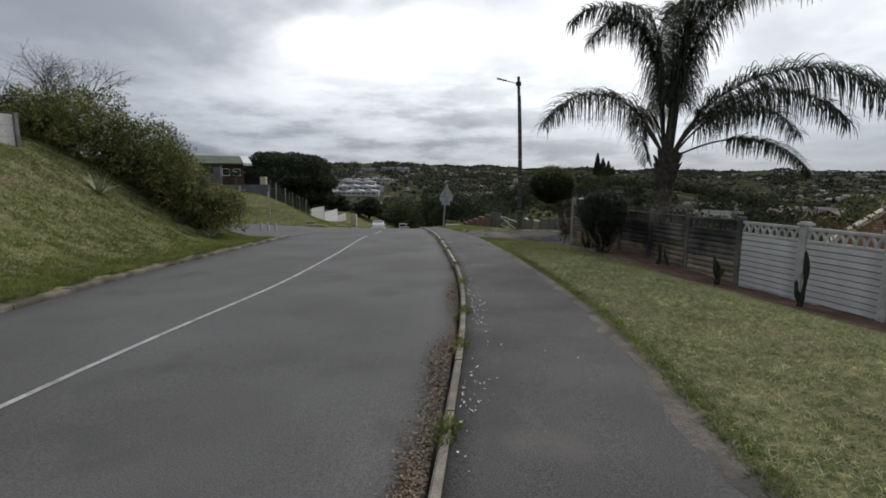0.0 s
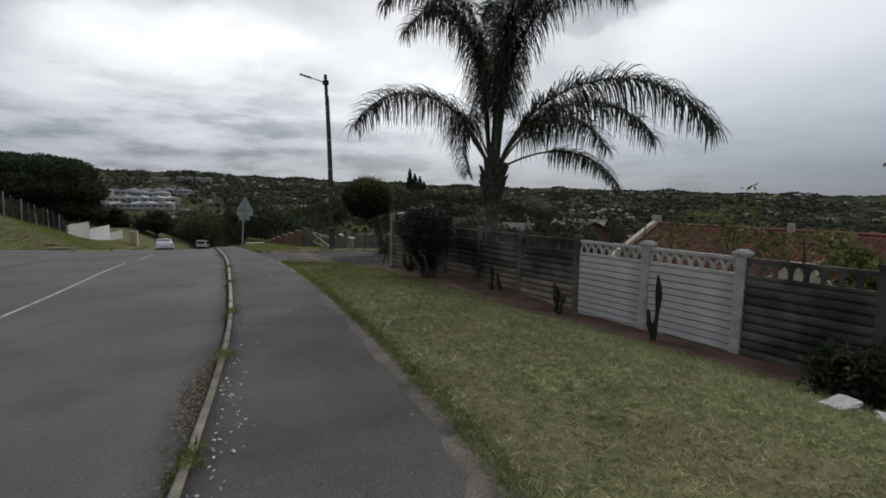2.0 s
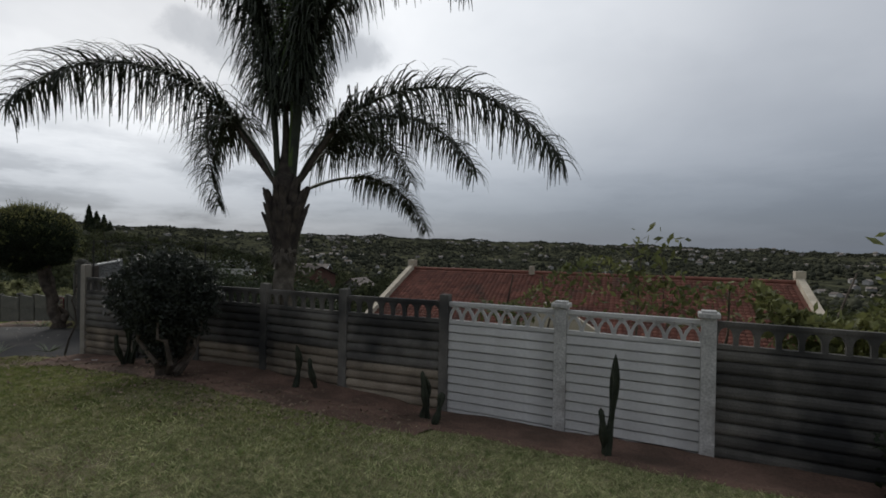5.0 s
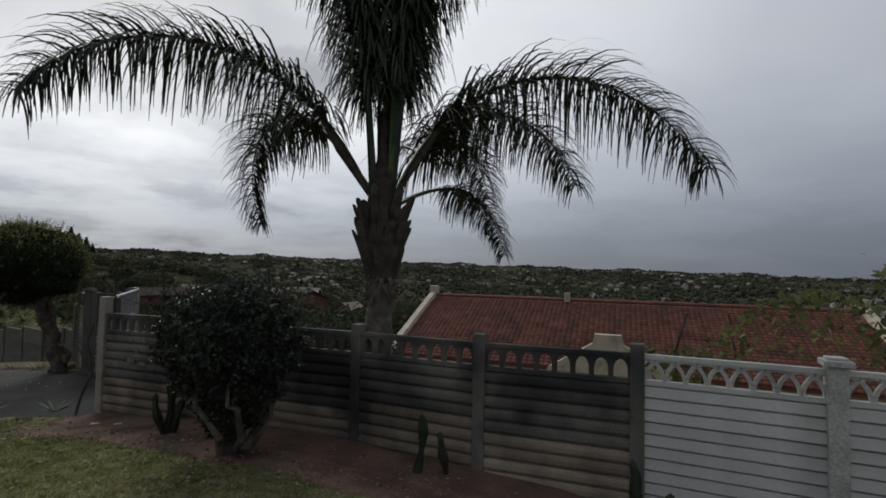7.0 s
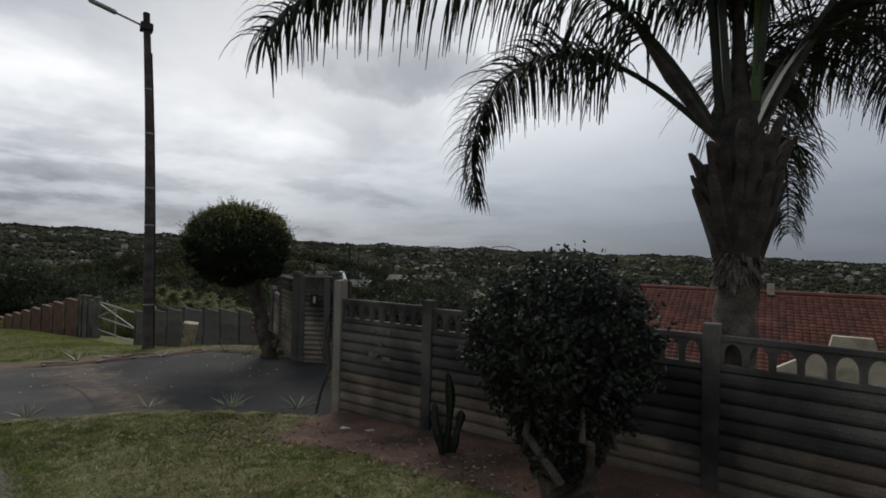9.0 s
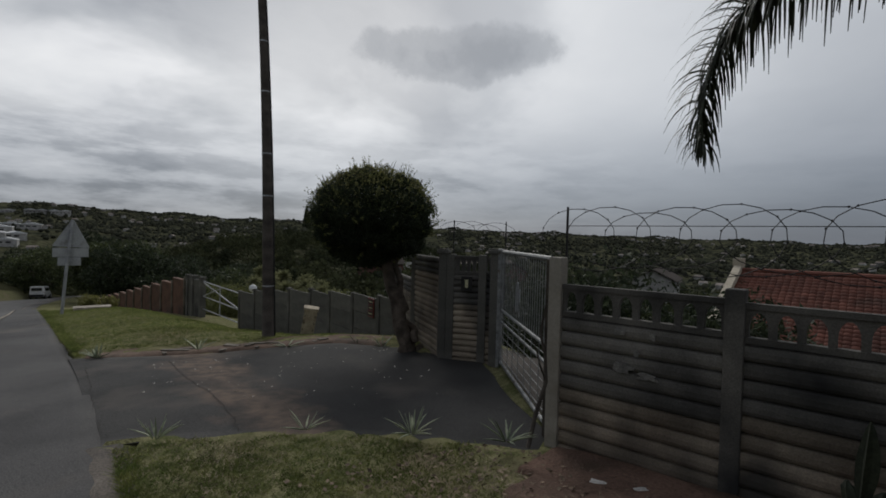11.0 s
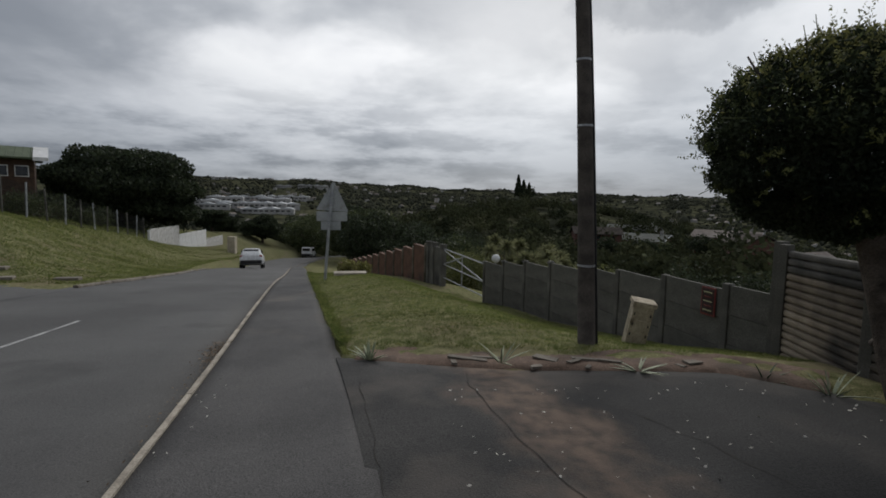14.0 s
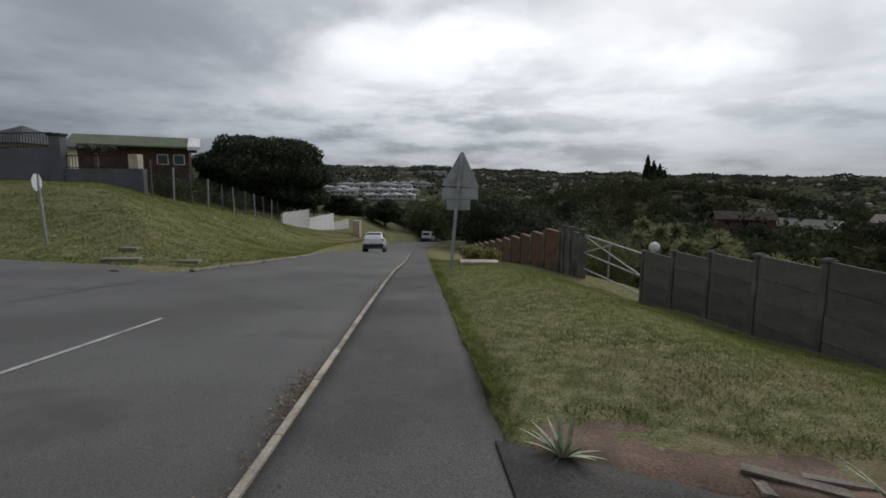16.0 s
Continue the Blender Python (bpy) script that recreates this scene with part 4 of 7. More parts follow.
part("lamp_head", hd, M["galv"], lamp, "flat grey lamp head")
part("bracket", box(tuple(arm_at), (0.24, 0.24, 0.16), 0, 0.01), M["dark_metal"], lamp)
for zz in (0.95, 2.6, 3.4, 4.6, 5.6):
    p = top * (zz / 7.37)
    part("band", tube([p + Vector((0.05 * math.sin(math.pi * zz / 7.37), 0, -0.012)), p + Vector((0.05 * math.sin(math.pi * zz / 7.37), 0, 0.012))], 0.110 - 0.0050 * zz, 14), M["galv"], lamp)
part("cable", tube([top * (i / 8) + Vector((0.05 * math.sin(math.pi * i / 8) + 0.110 - 0.0045 * i, -0.03, 0)) for i in range(8)], 0.014, 6), M["dark_metal"], lamp)

# ---- traffic sign seen from behind ----
sign = empty("traffic_sign", -1.20, 32.15, -1.45, 0, "triangular road sign seen from behind on a leaning steel post", "traffic sign")
part("post", tube([(0, 0, -0.1), (0.10, 0, 1.3), (0.235, 0, 2.78)], 0.042, 10), M["galv"], sign)
bm = add_prism(bmesh.new(), [(-0.40, 0.0), (0.46, 0.0), (0.46, 0.03), (0.05, 0.79), (-0.01, 0.79), (-0.40, 0.03)], 0.02, pose(0.18, 0.06, 2.02, 0, 3))
bmesh.ops.recalc_face_normals(bm, faces=bm.faces)
part("triangle", bm, M["sign_back"], sign)
part("plate", box((0.20, 0.06, 1.86), (0.84, 0.02, 0.26), 0, 0.004), M["sign_back"], sign)
part("small_plate", box((0.17, 0.06, 1.60), (0.54, 0.02, 0.24), 0, 0.004), M["sign_back"], sign)
for z in (1.62, 1.9, 2.12, 2.4):
    part("clamp", box((0.075 + z * 0.055, 0.02, z), (0.16, 0.10, 0.025)), M["galv"], sign)
sign.matrix_world = pose(-1.20, 32.15, -1.45, 0, 0, 4)

# ---- utility box tilted on the lawn ----
M["box_cream"] = mat("box_cream", (0.34, 0.29, 0.21), (0.50, 0.43, 0.32), 0.85, 6, 60, 0.4, 0.004, stain=(0.13, 0.10, 0.07), stain_scale=5, stain_at=(0.5, 0.7))
ub = empty("utility_box", 3.78, 24.2, -0.86, 0, "tilted cream concrete meter box sunk in the grass", "utility box")
part("body", box((0, 0, 0.28), (0.36, 0.26, 0.60), 0, 0.012), M["box_cream"], ub)
part("lid", box((0, 0, 0.60), (0.42, 0.31, 0.05), 0, 0.012), M["box_cream"], ub)
part("panel", box((0, -0.136, 0.25), (0.22, 0.02, 0.32), 0, 0.006), M["box_cream"], ub)
part("recess", box((0, -0.15, 0.20), (0.11, 0.015, 0.14), 0, 0.004), M["box_cream"], ub)
# solid dark blocks: the shade inside the holes is put into their colour
for k in (-1, 1):
    for q in range(4):
        part("hole", box((0.14 * k, -0.133, 0.12 + 0.12 * q), (0.020, 0.008, 0.032), 0), M["dark_metal"], ub)
ub.matrix_world = pose(3.80, 24.15, -1.0, 6, 9, -16) @ Matrix.Diagonal((0.68, 0.80, 1.12, 1))

# ---- plants ----
M["leaf_dark"] = mat("leaf_dark", (0.022, 0.031, 0.018), (0.055, 0.068, 0.036), 0.6, 3, 25, 0.0, 0.01, island=0.5, spec=0.15, thin=0.35)
M["leaf_gloss"] = mat("leaf_gloss", (0.020, 0.026, 0.018), (0.046, 0.054, 0.036), 0.45, 3, 25, 0.0, 0.01, island=0.5, spec=0.5, thin=0.25)
M["leaf_olive"] = mat("leaf_olive", (0.078, 0.096, 0.034), (0.18, 0.185, 0.068), 0.6, 1.4, 25, 0.0, 0.01, island=0.5, spec=0.25, thin=0.35)
M["leaf_mid"] = mat("leaf_mid", (0.040, 0.054, 0.023), (0.088, 0.104, 0.042), 0.6, 1.2, 25, 0.0, 0.01, island=0.5, spec=0.25, thin=0.35)
M["leaf_yellow"] = mat("leaf_yellow", (0.13, 0.13, 0.04), (0.26, 0.25, 0.09), 0.6, 2, 25, 0.0, 0.01, island=0.4, spec=0.25, thin=0.35)
M["leaf_bank"] = mat("leaf_bank", (0.085, 0.100, 0.036), (0.26, 0.25, 0.10), 0.6, 1.6, 25, 0.0, 0.01, lo=0.42, hi=0.62, island=0.5, spec=0.2, thin=0.4)
M["leaf_cream"] = mat("leaf_cream", (0.125, 0.135, 0.062), (0.29, 0.29, 0.155), 0.6, 2, 25, 0.0, 0.01, island=0.4, spec=0.2, thin=0.35)
M["frond"] = mat("frond", (0.024, 0.031, 0.020), (0.052, 0.062, 0.038), 0.55, 3, 40, 0.0, 0.01, island=0.35, spec=0.3)
M["frond_green"] = mat("frond_green", (0.05, 0.085, 0.02), (0.09, 0.13, 0.035), 0.55, 3, 40, 0.0, 0.01, island=0.3, spec=0.3)
M["bark"] = mat("bark", (0.075, 0.06, 0.048), (0.16, 0.13, 0.105), 0.95, 6, 60, 0.9, 0.015, stain=(0.04, 0.034, 0.028), stain_scale=4, stain_at=(0.5, 0.7))
M["palm_bark"] = mat("palm_bark", (0.10, 0.085, 0.07), (0.19, 0.165, 0.135), 0.95, 5, 60, 0.8, 0.012, stain=(0.05, 0.042, 0.034), stain_scale=4, stain_at=(0.5, 0.7))
M["boot"] = mat("boot", (0.034, 0.028, 0.025), (0.085, 0.070, 0.058), 0.9, 8, 60, 0.6, 0.01, vary=0.25)
M["agave"] = mat("agave", (0.20, 0.24, 0.16), (0.36, 0.38, 0.25), 0.6, 12, 60, 0.1, 0.004)
M["agave_green"] = mat("agave_green", (0.06, 0.085, 0.05), (0.12, 0.15, 0.08), 0.6, 8, 60, 0.1, 0.004)
M["cactus"] = mat("cactus", (0.022, 0.028, 0.019), (0.046, 0.052, 0.034), 0.8, 10, 60, 0.4, 0.008)


def unit(v):
    return v / np.maximum(np.linalg.norm(v, axis=-1, keepdims=True), 1e-9)


def leaves_at(c, size, aspect, g, up=0.3):
    """Folded-free leaf quads: centres c (n, 3), random facing, pointed at both ends."""
    n = len(c)
    a = unit(g.normal(size=(n, 3)) + np.array([0, 0, up]))
    b = unit(np.cross(a, g.normal(size=(n, 3))))
    s = size * (0.6 + 0.8 * g.random((n, 1)))
    return np.stack([c - a * s, c - b * s * aspect, c + a * s, c + b * s * aspect], 1)


def leaf_ball(name, centre, radii, n, size, material, g, aspect=0.42, shell=0.75, lumps=0.22, freq=2.2, flat=-1.0):
    """A crown of many leaves whose outline swells and dips."""
    d = unit(g.normal(size=(n, 3)))
    if flat > -1:
        d[:, 2] = np.where(d[:, 2] < flat, -d[:, 2] * 0.6, d[:, 2])
    r = shell + (1 - shell) * g.random(n) ** 0.6
    r = np.where(g.random(n) < 0.22, g.random(n) ** 0.5 * shell, r)
    ph = g.random(6) * 6
    w = 1 + lumps * (np.sin(freq * 2.1 * d[:, 0] + ph[0]) * np.sin(freq * 1.7 * d[:, 1] + ph[1]) + 0.6 * np.sin(freq * 3.9 * d[:, 2] + ph[2] + 2 * d[:, 0]) + 0.5 * np.sin(freq * 5.3 * d[:, 1] + ph[3]) * np.sin(freq * 4.7 * d[:, 0] + ph[4]))
    c = np.array(centre) + d * (r * w)[:, None] * np.array(radii)
    return quads_mesh(name, leaves_at(c, size, aspect, g).reshape(-1, 3), material)


def limb(bm, a, b, ra, rb, g, bend=0.12, n=5, seg=7):
    a, b = Vector(a), Vector(b)
    L = (b - a).length
    pts = []
    for i in range(n + 1):
        t = i / n
        j = Vector(tuple(g.normal(size=3) * bend * L * 0.25)) * math.sin(math.pi * t)
        pts.append(a.lerp(b, t) + j)
    add_tube(bm, pts, [ra + (rb - ra) * i / n for i in range(n + 1)], seg)
    return pts


def tree(name, x, y, z, trunk_h, crown, n_leaf, leaf, leaf_mat, seed, label, lean=(0, 0), trunk_r=0.12, limbs=6, bark="bark", category="tree", balls=None, flat=-1.0):
    """Trunk with limbs under a crown of leaf clumps. crown: (height of centre, rx, ry, rz)."""
    g = np.random.default_rng(seed)
    e = empty(name, x, y, z, 0, label, category)
    bm = bmesh.new()
    ch, rx, ry, rz = crown
    fork = Vector((lean[0] * 0.6, lean[1] * 0.6, trunk_h))
    limb(bm, (0, 0, -0.15), fork, trunk_r * 1.25, trunk_r * 0.8, g, 0.1)
    for k in range(limbs):
        a = 2 * math.pi * (k + g.random() * 0.6) / limbs
        el = 0.25 + 0.6 * g.random()
        tipp = (lean[0] + math.cos(a) * rx * 0.72, lean[1] + math.sin(a) * ry * 0.72, ch + rz * (el - 0.55))
        pts = limb(bm, fork, tipp, trunk_r * 0.55, trunk_r * 0.12, g, 0.25)
        for q in range(2):
            a2 = a + g.normal() * 0.8
            limb(bm, pts[3], (lean[0] + math.cos(a2) * rx * 0.8, lean[1] + math.sin(a2) * ry * 0.8, ch + rz * (g.random() - 0.3)), trunk_r * 0.22, trunk_r * 0.06, g, 0.3, 4, 5)
    part("trunk", bm, M[bark], e, smooth=True)
    cs = balls or [((lean[0], lean[1], ch), (rx, ry, rz), 1.0)]
    for c, r, share in cs:
        obj("crown", leaf_ball("crown", c, r, int(n_leaf * share), leaf, M[leaf_mat], g, lumps=0.22 if r[0] < 6 else 0.14, flat=flat), e)
    return e


# -- the palm behind the wall
PALM = (6.02, 13.83)


def frond_mesh(name, az_deg, el0, length, curl, leaf_len, material, g, n=64, twist=0.0, start=0.16, droop=0.85, late=1.35):
    """A feather frond: arching rib with hanging leaflets on both sides."""
    azr = radians(az_deg)
    h = np.array([math.sin(azr), math.cos(azr), 0.0])
    side0 = np.array([math.cos(azr), -math.sin(azr), 0.0])
    steps = 26
    p, pts, el_, ds = np.zeros(3), [], radians(el0), []
    for i in range(steps + 1):
        t = i / steps
        a = el_ - radians(curl) * t ** late
        d = h * math.cos(a) + np.array([0, 0, 1.0]) * math.sin(a) + side0 * twist * t
        d = d / np.linalg.norm(d)
        pts.append(p.copy())
        ds.append(d)
        p = p + d * length / steps
    pts, ds = np.array(pts), np.array(ds)
    quads = []
    for i in range(n):
        t = start + (1 - start) * (i + g.random() * 0.8) / n
        k = min(int(t * steps), steps - 1)
        f = t * steps - k
        o, d = pts[k] * (1 - f) + pts[k + 1] * f, ds[k]
        ll = leaf_len * (0.42 + 0.58 * math.sin(math.pi * min(1.0, 0.16 + 0.80 * t) ** 0.9)) * (0.8 + 0.4 * g.random())
        nrm = np.cross(d, side0)
        for sgn in (-1, 1):
            for rank in range(2):
                out = side0 * sgn * (0.75 + 0.3 * g.random()) + d * (0.35 + 0.35 * g.random()) + (nrm * -1 * np.sign(nrm[2] if abs(nrm[2]) > 1e-3 else 1)) * (0.6 * g.random() if rank else -0.25 - 0.70 * g.random())
                out = out / np.linalg.norm(out)
                w = 0.0105 + 0.006 * g.random()
                fall = droop * (1.05 if rank else 0.85)
                wv = np.cross(out, np.array([0, 0, 1.0]) + 0.3 * g.normal(size=3))
                wv = wv / max(np.linalg.norm(wv), 1e-6) * w
                q, dirv = o.copy(), out.copy()
                m = 5
                ln = ll * (0.85 + 0.3 * g.random())
                for s in range(m):
                    nxt = q + dirv * ln / m
                    w0, w1 = wv * (1 - 0.75 * (s / m) ** 2), wv * (1 - 0.75 * ((s + 1) / m) ** 2)
                    quads.append([q - w0, q + w0, nxt + w1, nxt - w1])
                    q = nxt
                    dirv = dirv + np.array([0, 0, -1.0]) * fall * (0.6 + 0.5 * g.random())
                    dirv = dirv / np.linalg.norm(dirv)
    qm = np.array(quads).reshape(-1, 3)
    # rib as a thin three-sided tube
    rib_v, rib_f = [], []
    for i in range(steps + 1):
        r = 0.034 * (1 - i / steps) ** 0.8 + 0.004
        for a in (90, 210, 330):
            u = side0 * math.cos(radians(a)) + np.cross(ds[i], side0) * math.sin(radians(a))
            rib_v.append(tuple(pts[i] + u * r))
        if i:
            for k in range(3):
                a0, b0 = (i - 1) * 3 + k, (i - 1) * 3 + (k + 1) % 3
                rib_f.append((a0, b0, b0 + 3, a0 + 3))
    nv = len(rib_v)
    faces = rib_f + [tuple(nv + 4 * i + c for c in range(4)) for i in range(len(qm) // 4)]
    me = mesh_of(name, rib_v + [tuple(v) for v in qm], faces, material)
    return me


pz = land1(*PALM)
palm = empty("palm_tree", PALM[0], PALM[1], pz, 0, "tall feather palm with drooping dark fronds behind the wall", "palm tree")
gp = np.random.default_rng(11)
neck = 1.42 - pz
bm = bmesh.new()
rows = 26
add_tube(bm, [(0.02 * math.sin(i), 0.02 * math.cos(i * 1.3), -0.2 + (neck + 0.2) * i / rows) for i in range(rows + 1)], [0.165 - 0.015 * i / rows + 0.007 * (i % 2) for i in range(rows + 1)], 16)
part("trunk", bm, M["palm_bark"], palm, smooth=True)
# cut frond bases round the crown shaft, spreading like a vase
for i in range(38):
    lev = i / 38
    a = 137.5 * i + 20
    r0 = 0.12 + 0.05 * lev
    h0 = neck - 0.22 + lev * 0.62
    out = 0.10 + 0.10 * gp.random() + 0.06 * lev
    L = 0.46 + 0.34 * gp.random()
    u = Vector((math.sin(radians(a)), math.cos(radians(a)), 0))
    s = Vector((u.y, -u.x, 0))
    b = bmesh.new()
    ring = []
    for t, wd, th in ((0, 0.115, 0.035), (0.30, 0.090, 0.042), (0.7, 0.058, 0.034), (0.93, 0.044, 0.022), (1.0, 0.022, 0.012)):
        c = u * (r0 + out * (0.65 * t + 0.35 * t * t)) + Vector((0, 0, h0 + L * t)) + s * (0.03 * t * math.sin(3.1 * i))
        ring.append([b.verts.new(c + s * wd * sx + u * th * sy) for sx, sy in ((-1, -1), (1, -1), (0.6, 1), (-0.6, 1))])
    for p, q in zip(ring, ring[1:]):
        for k in range(4):
            b.faces.new((p[k], p[(k + 1) % 4], q[(k + 1) % 4], q[k]))
    b.faces.new(ring[-1])
    part("frond_base", b, M["boot"], palm)
# a ragged collar of dead fibre under the frond bases
gc = np.random.default_rng(12)
fib = []
for k in range(260):
    a = gc.random() * 6.283
    r0, z0 = 0.155 + 0.02 * gc.random(), neck - 0.30 + 0.26 * gc.random()
    c = np.array([math.cos(a) * r0, math.sin(a) * r0, z0])
    d = np.array([math.cos(a) * 0.04, math.sin(a) * 0.04, -0.05 - 0.06 * gc.random()]) + gc.normal(size=3) * 0.015
    w = np.array([-math.sin(a), math.cos(a), 0.3 * gc.normal()]) * 0.014
    fib.append([c - w, c + w, c + d + w * 0.3, c + d - w * 0.3])
obj("fibre_collar", quads_mesh("fibre_collar", np.array(fib).reshape(-1, 3), M["palm_bark"]), palm)["kind"] = "stuff"
part("crown_shaft", tube([(0, 0, neck - 0.1), (0, 0, neck + 0.35), (0, 0, neck + 0.8), (0, 0, neck + 1.4), (0, 0, neck + 2.2)], [0.14, 0.20, 0.19, 0.07, 0.02], 12), M["boot"], palm, smooth=True)
top_z = neck + 0.95
# azimuth, first rise, length, total bend, lateness of the bend, foot height, sideways sweep, leaflet length, bare share
FRONDS = [(118.5, 67, 5.75, 132, 1.14, 2.27, 0.30, 1.10, 0.18), (81, 25, 4.66, 75, 1.33, 2.16, -0.11, 0.55, 0.36), (-42.5, 64, 5.31, 113, 1.22, 2.27, 0.07, 1.05, 0.20),
          (-5.5, 48.6, 5.6, 143, 1.56, 2.31, 0.55, 0.80, 0.26), (76, 52, 4.7, 105, 1.37, 2.15, -0.04, 0.85, 0.22), (-39.5, 85.8, 5.6, 148, 2.77, 2.25, 0.02, 0.90, 0.22), (128, 86, 5.5, 140, 2.5, 2.35, 0.03, 0.85, 0.24), (98, 60, 4.9, 118, 1.25, 2.25, 0.05, 0.95, 0.20),
          (285, 84, 5.3, 150, 3.0, 2.5, 0.0, 0.80, 0.20), (20, 86, 5.4, 130, 3.2, 2.5, 0.0, 0.8, 0.20), (170, 86, 5.2, 130, 3.2, 2.5, 0.0, 0.8, 0.20), (330, 86, 5.4, 135, 3.2, 2.5, 0.0, 0.8, 0.20),
          (60, 85, 5.2, 120, 3.2, 2.5, 0.0, 0.8, 0.20), (140, 87, 5.2, 90, 3.2, 2.5, 0.0, 0.75, 0.20), (175, 89, 4.9, 40, 3.0, 2.6, 0.0, 0.6, 0.30)]
for i, (a, e0, L, cu, late, foot, sweep, ll, bare) in enumerate(FRONDS):
    fm = frond_mesh("frond", a, e0, L, cu, ll, M["frond_green"] if i == len(FRONDS) - 1 else M["frond"], gp, n=int(23 * L), twist=sweep, droop=0.62 if e0 < 75 else 0.70, late=late, start=bare)
    fo = obj("frond", fm, palm)
    fo.location = (math.sin(radians(a)) * 0.12, math.cos(radians(a)) * 0.12, foot - pz)
# two bare folded spears
for a, L in ((118, 1.5), (-40, 0.9)):
    u = Vector((math.sin(radians(a)), math.cos(radians(a)), 0))
    part("spear", tube([u * 0.12 + Vector((0, 0, top_z - 0.1)), u * (0.3 + L * 0.25) + Vector((0, 0, top_z + L * 0.55)), u * (0.3 + L * 0.55) + Vector((0, 0, top_z + L))], [0.03, 0.06, 0.012], 6), M["boot"], palm)

# -- clipped ball tree by the gateway
bt = tree("clipped_tree", 4.84, 21.62, -0.78, 1.42, (2.30, 1.02, 1.02, 0.80), 1, 0.05, "leaf_dark", 21, "ball-clipped dark tree with a gnarled leaning trunk", lean=(-0.58, 0.32), trunk_r=0.115, limbs=5)
gk = np.random.default_rng(23)
for a, b, ra, rb in (((0.10, -0.02, -0.1), (-0.20, 0.16, 1.55), 0.075, 0.045),):
    bm = bmesh.new()
    limb(bm, a, b, ra, rb, gk, 0.35, 9, 9)
    part("stem", bm, M["bark"], bt, smooth=True)
for x, y, z, r in ((0.16, -0.06, 0.03, 0.09), (-0.13, -0.05, 0.03, 0.10), (0.02, -0.12, 0.30, 0.07)):
    bm = bmesh.new()
    bmesh.ops.create_icosphere(bm, subdivisions=2, radius=r)
    for v in bm.verts:
        v.co = Vector((v.co.x, v.co.y, v.co.z * 1.5)) * (1 + 0.5 * noise.noise(v.co * 14 + Vector((z, 0, 0)))) + Vector((x, y, z))
    part("burl", bm, M["bark"], bt, smooth=True)
for o in [c for c in bt.children if c.name.startswith("crown")]:
    bpy.data.objects.remove(o)
g21 = np.random.default_rng(22)
cc = (-0.57, 0.29, 2.17)
obj("crown", leaf_ball("crown", cc, (0.96, 0.96, 0.75), 95000, 0.018, M["leaf_dark"], g21, 0.5, 0.80, 0.07, 3.6), bt)
d = unit(g21.normal(size=(15000, 3)))
d = d[d[:, 2] > -0.15 + 0.35 * g21.random(len(d))]
tips = np.array(cc) + d * (1.0 + 0.10 * g21.random((len(d), 1)) ** 2) * np.array((0.97, 0.97, 0.76))
high = d[:, 2] + 0.25 * g21.normal(size=len(d)) > 0.62
obj("new_growth", quads_mesh("new_growth", leaves_at(tips[~high], 0.016, 0.45, g21, 0.6).reshape(-1, 3), M["leaf_mid"]), bt, "green fresh shoots")
obj("new_growth", quads_mesh("new_growth", leaves_at(tips[high], 0.018, 0.45, g21, 0.6).reshape(-1, 3), M["leaf_yellow"]), bt, "yellow-green fresh shoots")
bm = bmesh.new()
for k in range(60):
    dd = unit(g21.normal(size=3) + np.array([0, 0, 1.0]))
    a = np.array(cc) + dd * np.array((0.96, 0.96, 0.75))
    add_tube(bm, [tuple(a), tuple(a + (dd + g21.normal(size=3) * 0.25) * (0.06 + 0.14 * g21.random()))], 0.004, 4)
part("twig_tips", bm, M["leaf_olive"], bt)["kind"] = "stuff"
sp = []
for k in range(300):
    dd = unit(g21.normal(size=3) + np.array([0, 0, 0.7]))
    a = np.array(cc) + dd * np.array((0.98, 0.98, 0.76))
    reach = 0.04 + 0.17 * g21.random() ** 1.8
    sp.append(a + np.linspace(0, 1, 26)[:, None] * (dd * reach + np.array([0, 0, 0.04])) + 0.010 * g21.normal(size=(26, 3)))
obj("shoot_growth", quads_mesh("shoot_growth", leaves_at(np.concatenate(sp), 0.013, 0.45, g21, 0.8).reshape(-1, 3), M["leaf_olive"]), bt, "stray olive sprigs")["kind"] = "stuff"

# -- dark round shrub in front of the wall
gb = np.random.default_rng(31)
sh = empty("shrub", 4.55, 14.45, -0.55, 0, "dense dark glossy round shrub at the wall", "shrub")
for k in range(9):
    bm = bmesh.new()
    a = gb.random() * 6.28
    limb(bm, (0.08 * math.cos(a), 0.08 * math.sin(a), -0.05), (0.45 * math.cos(a), 0.45 * math.sin(a), 0.75 + 0.3 * gb.random()), 0.05, 0.014, gb, 0.3)
    part("stem", bm, M["bark"], sh)
bm = bmesh.new()
limb(bm, (0, 0, -0.1), (0.02, 0.0, 0.75), 0.13, 0.09, gb, 0.1)
part("stem", bm, M["bark"], sh, smooth=True)
for c, r, n in (((0, 0, 1.22), (0.67, 0.67, 0.58), 30000), ((0.05, 0.05, 0.92), (0.56, 0.56, 0.46), 11000), ((0, 0, 0.58), (0.34, 0.34, 0.36), 4500)):
    obj("crown", leaf_ball("crown", c, r, n, 0.022, M["leaf_gloss"], gb, 0.5, 0.74, 0.12, 3.4), sh)
sp = []
for k in range(130):
    dd = unit(gb.normal(size=3) + np.array([0, 0, 0.5]))
    sp.append(np.array((0, 0, 1.22)) + dd * np.array((0.67, 0.67, 0.58)) + np.linspace(0, 1, 10)[:, None] * dd * (0.05 + 0.10 * gb.random()) + 0.02 * gb.normal(size=(10, 3)))
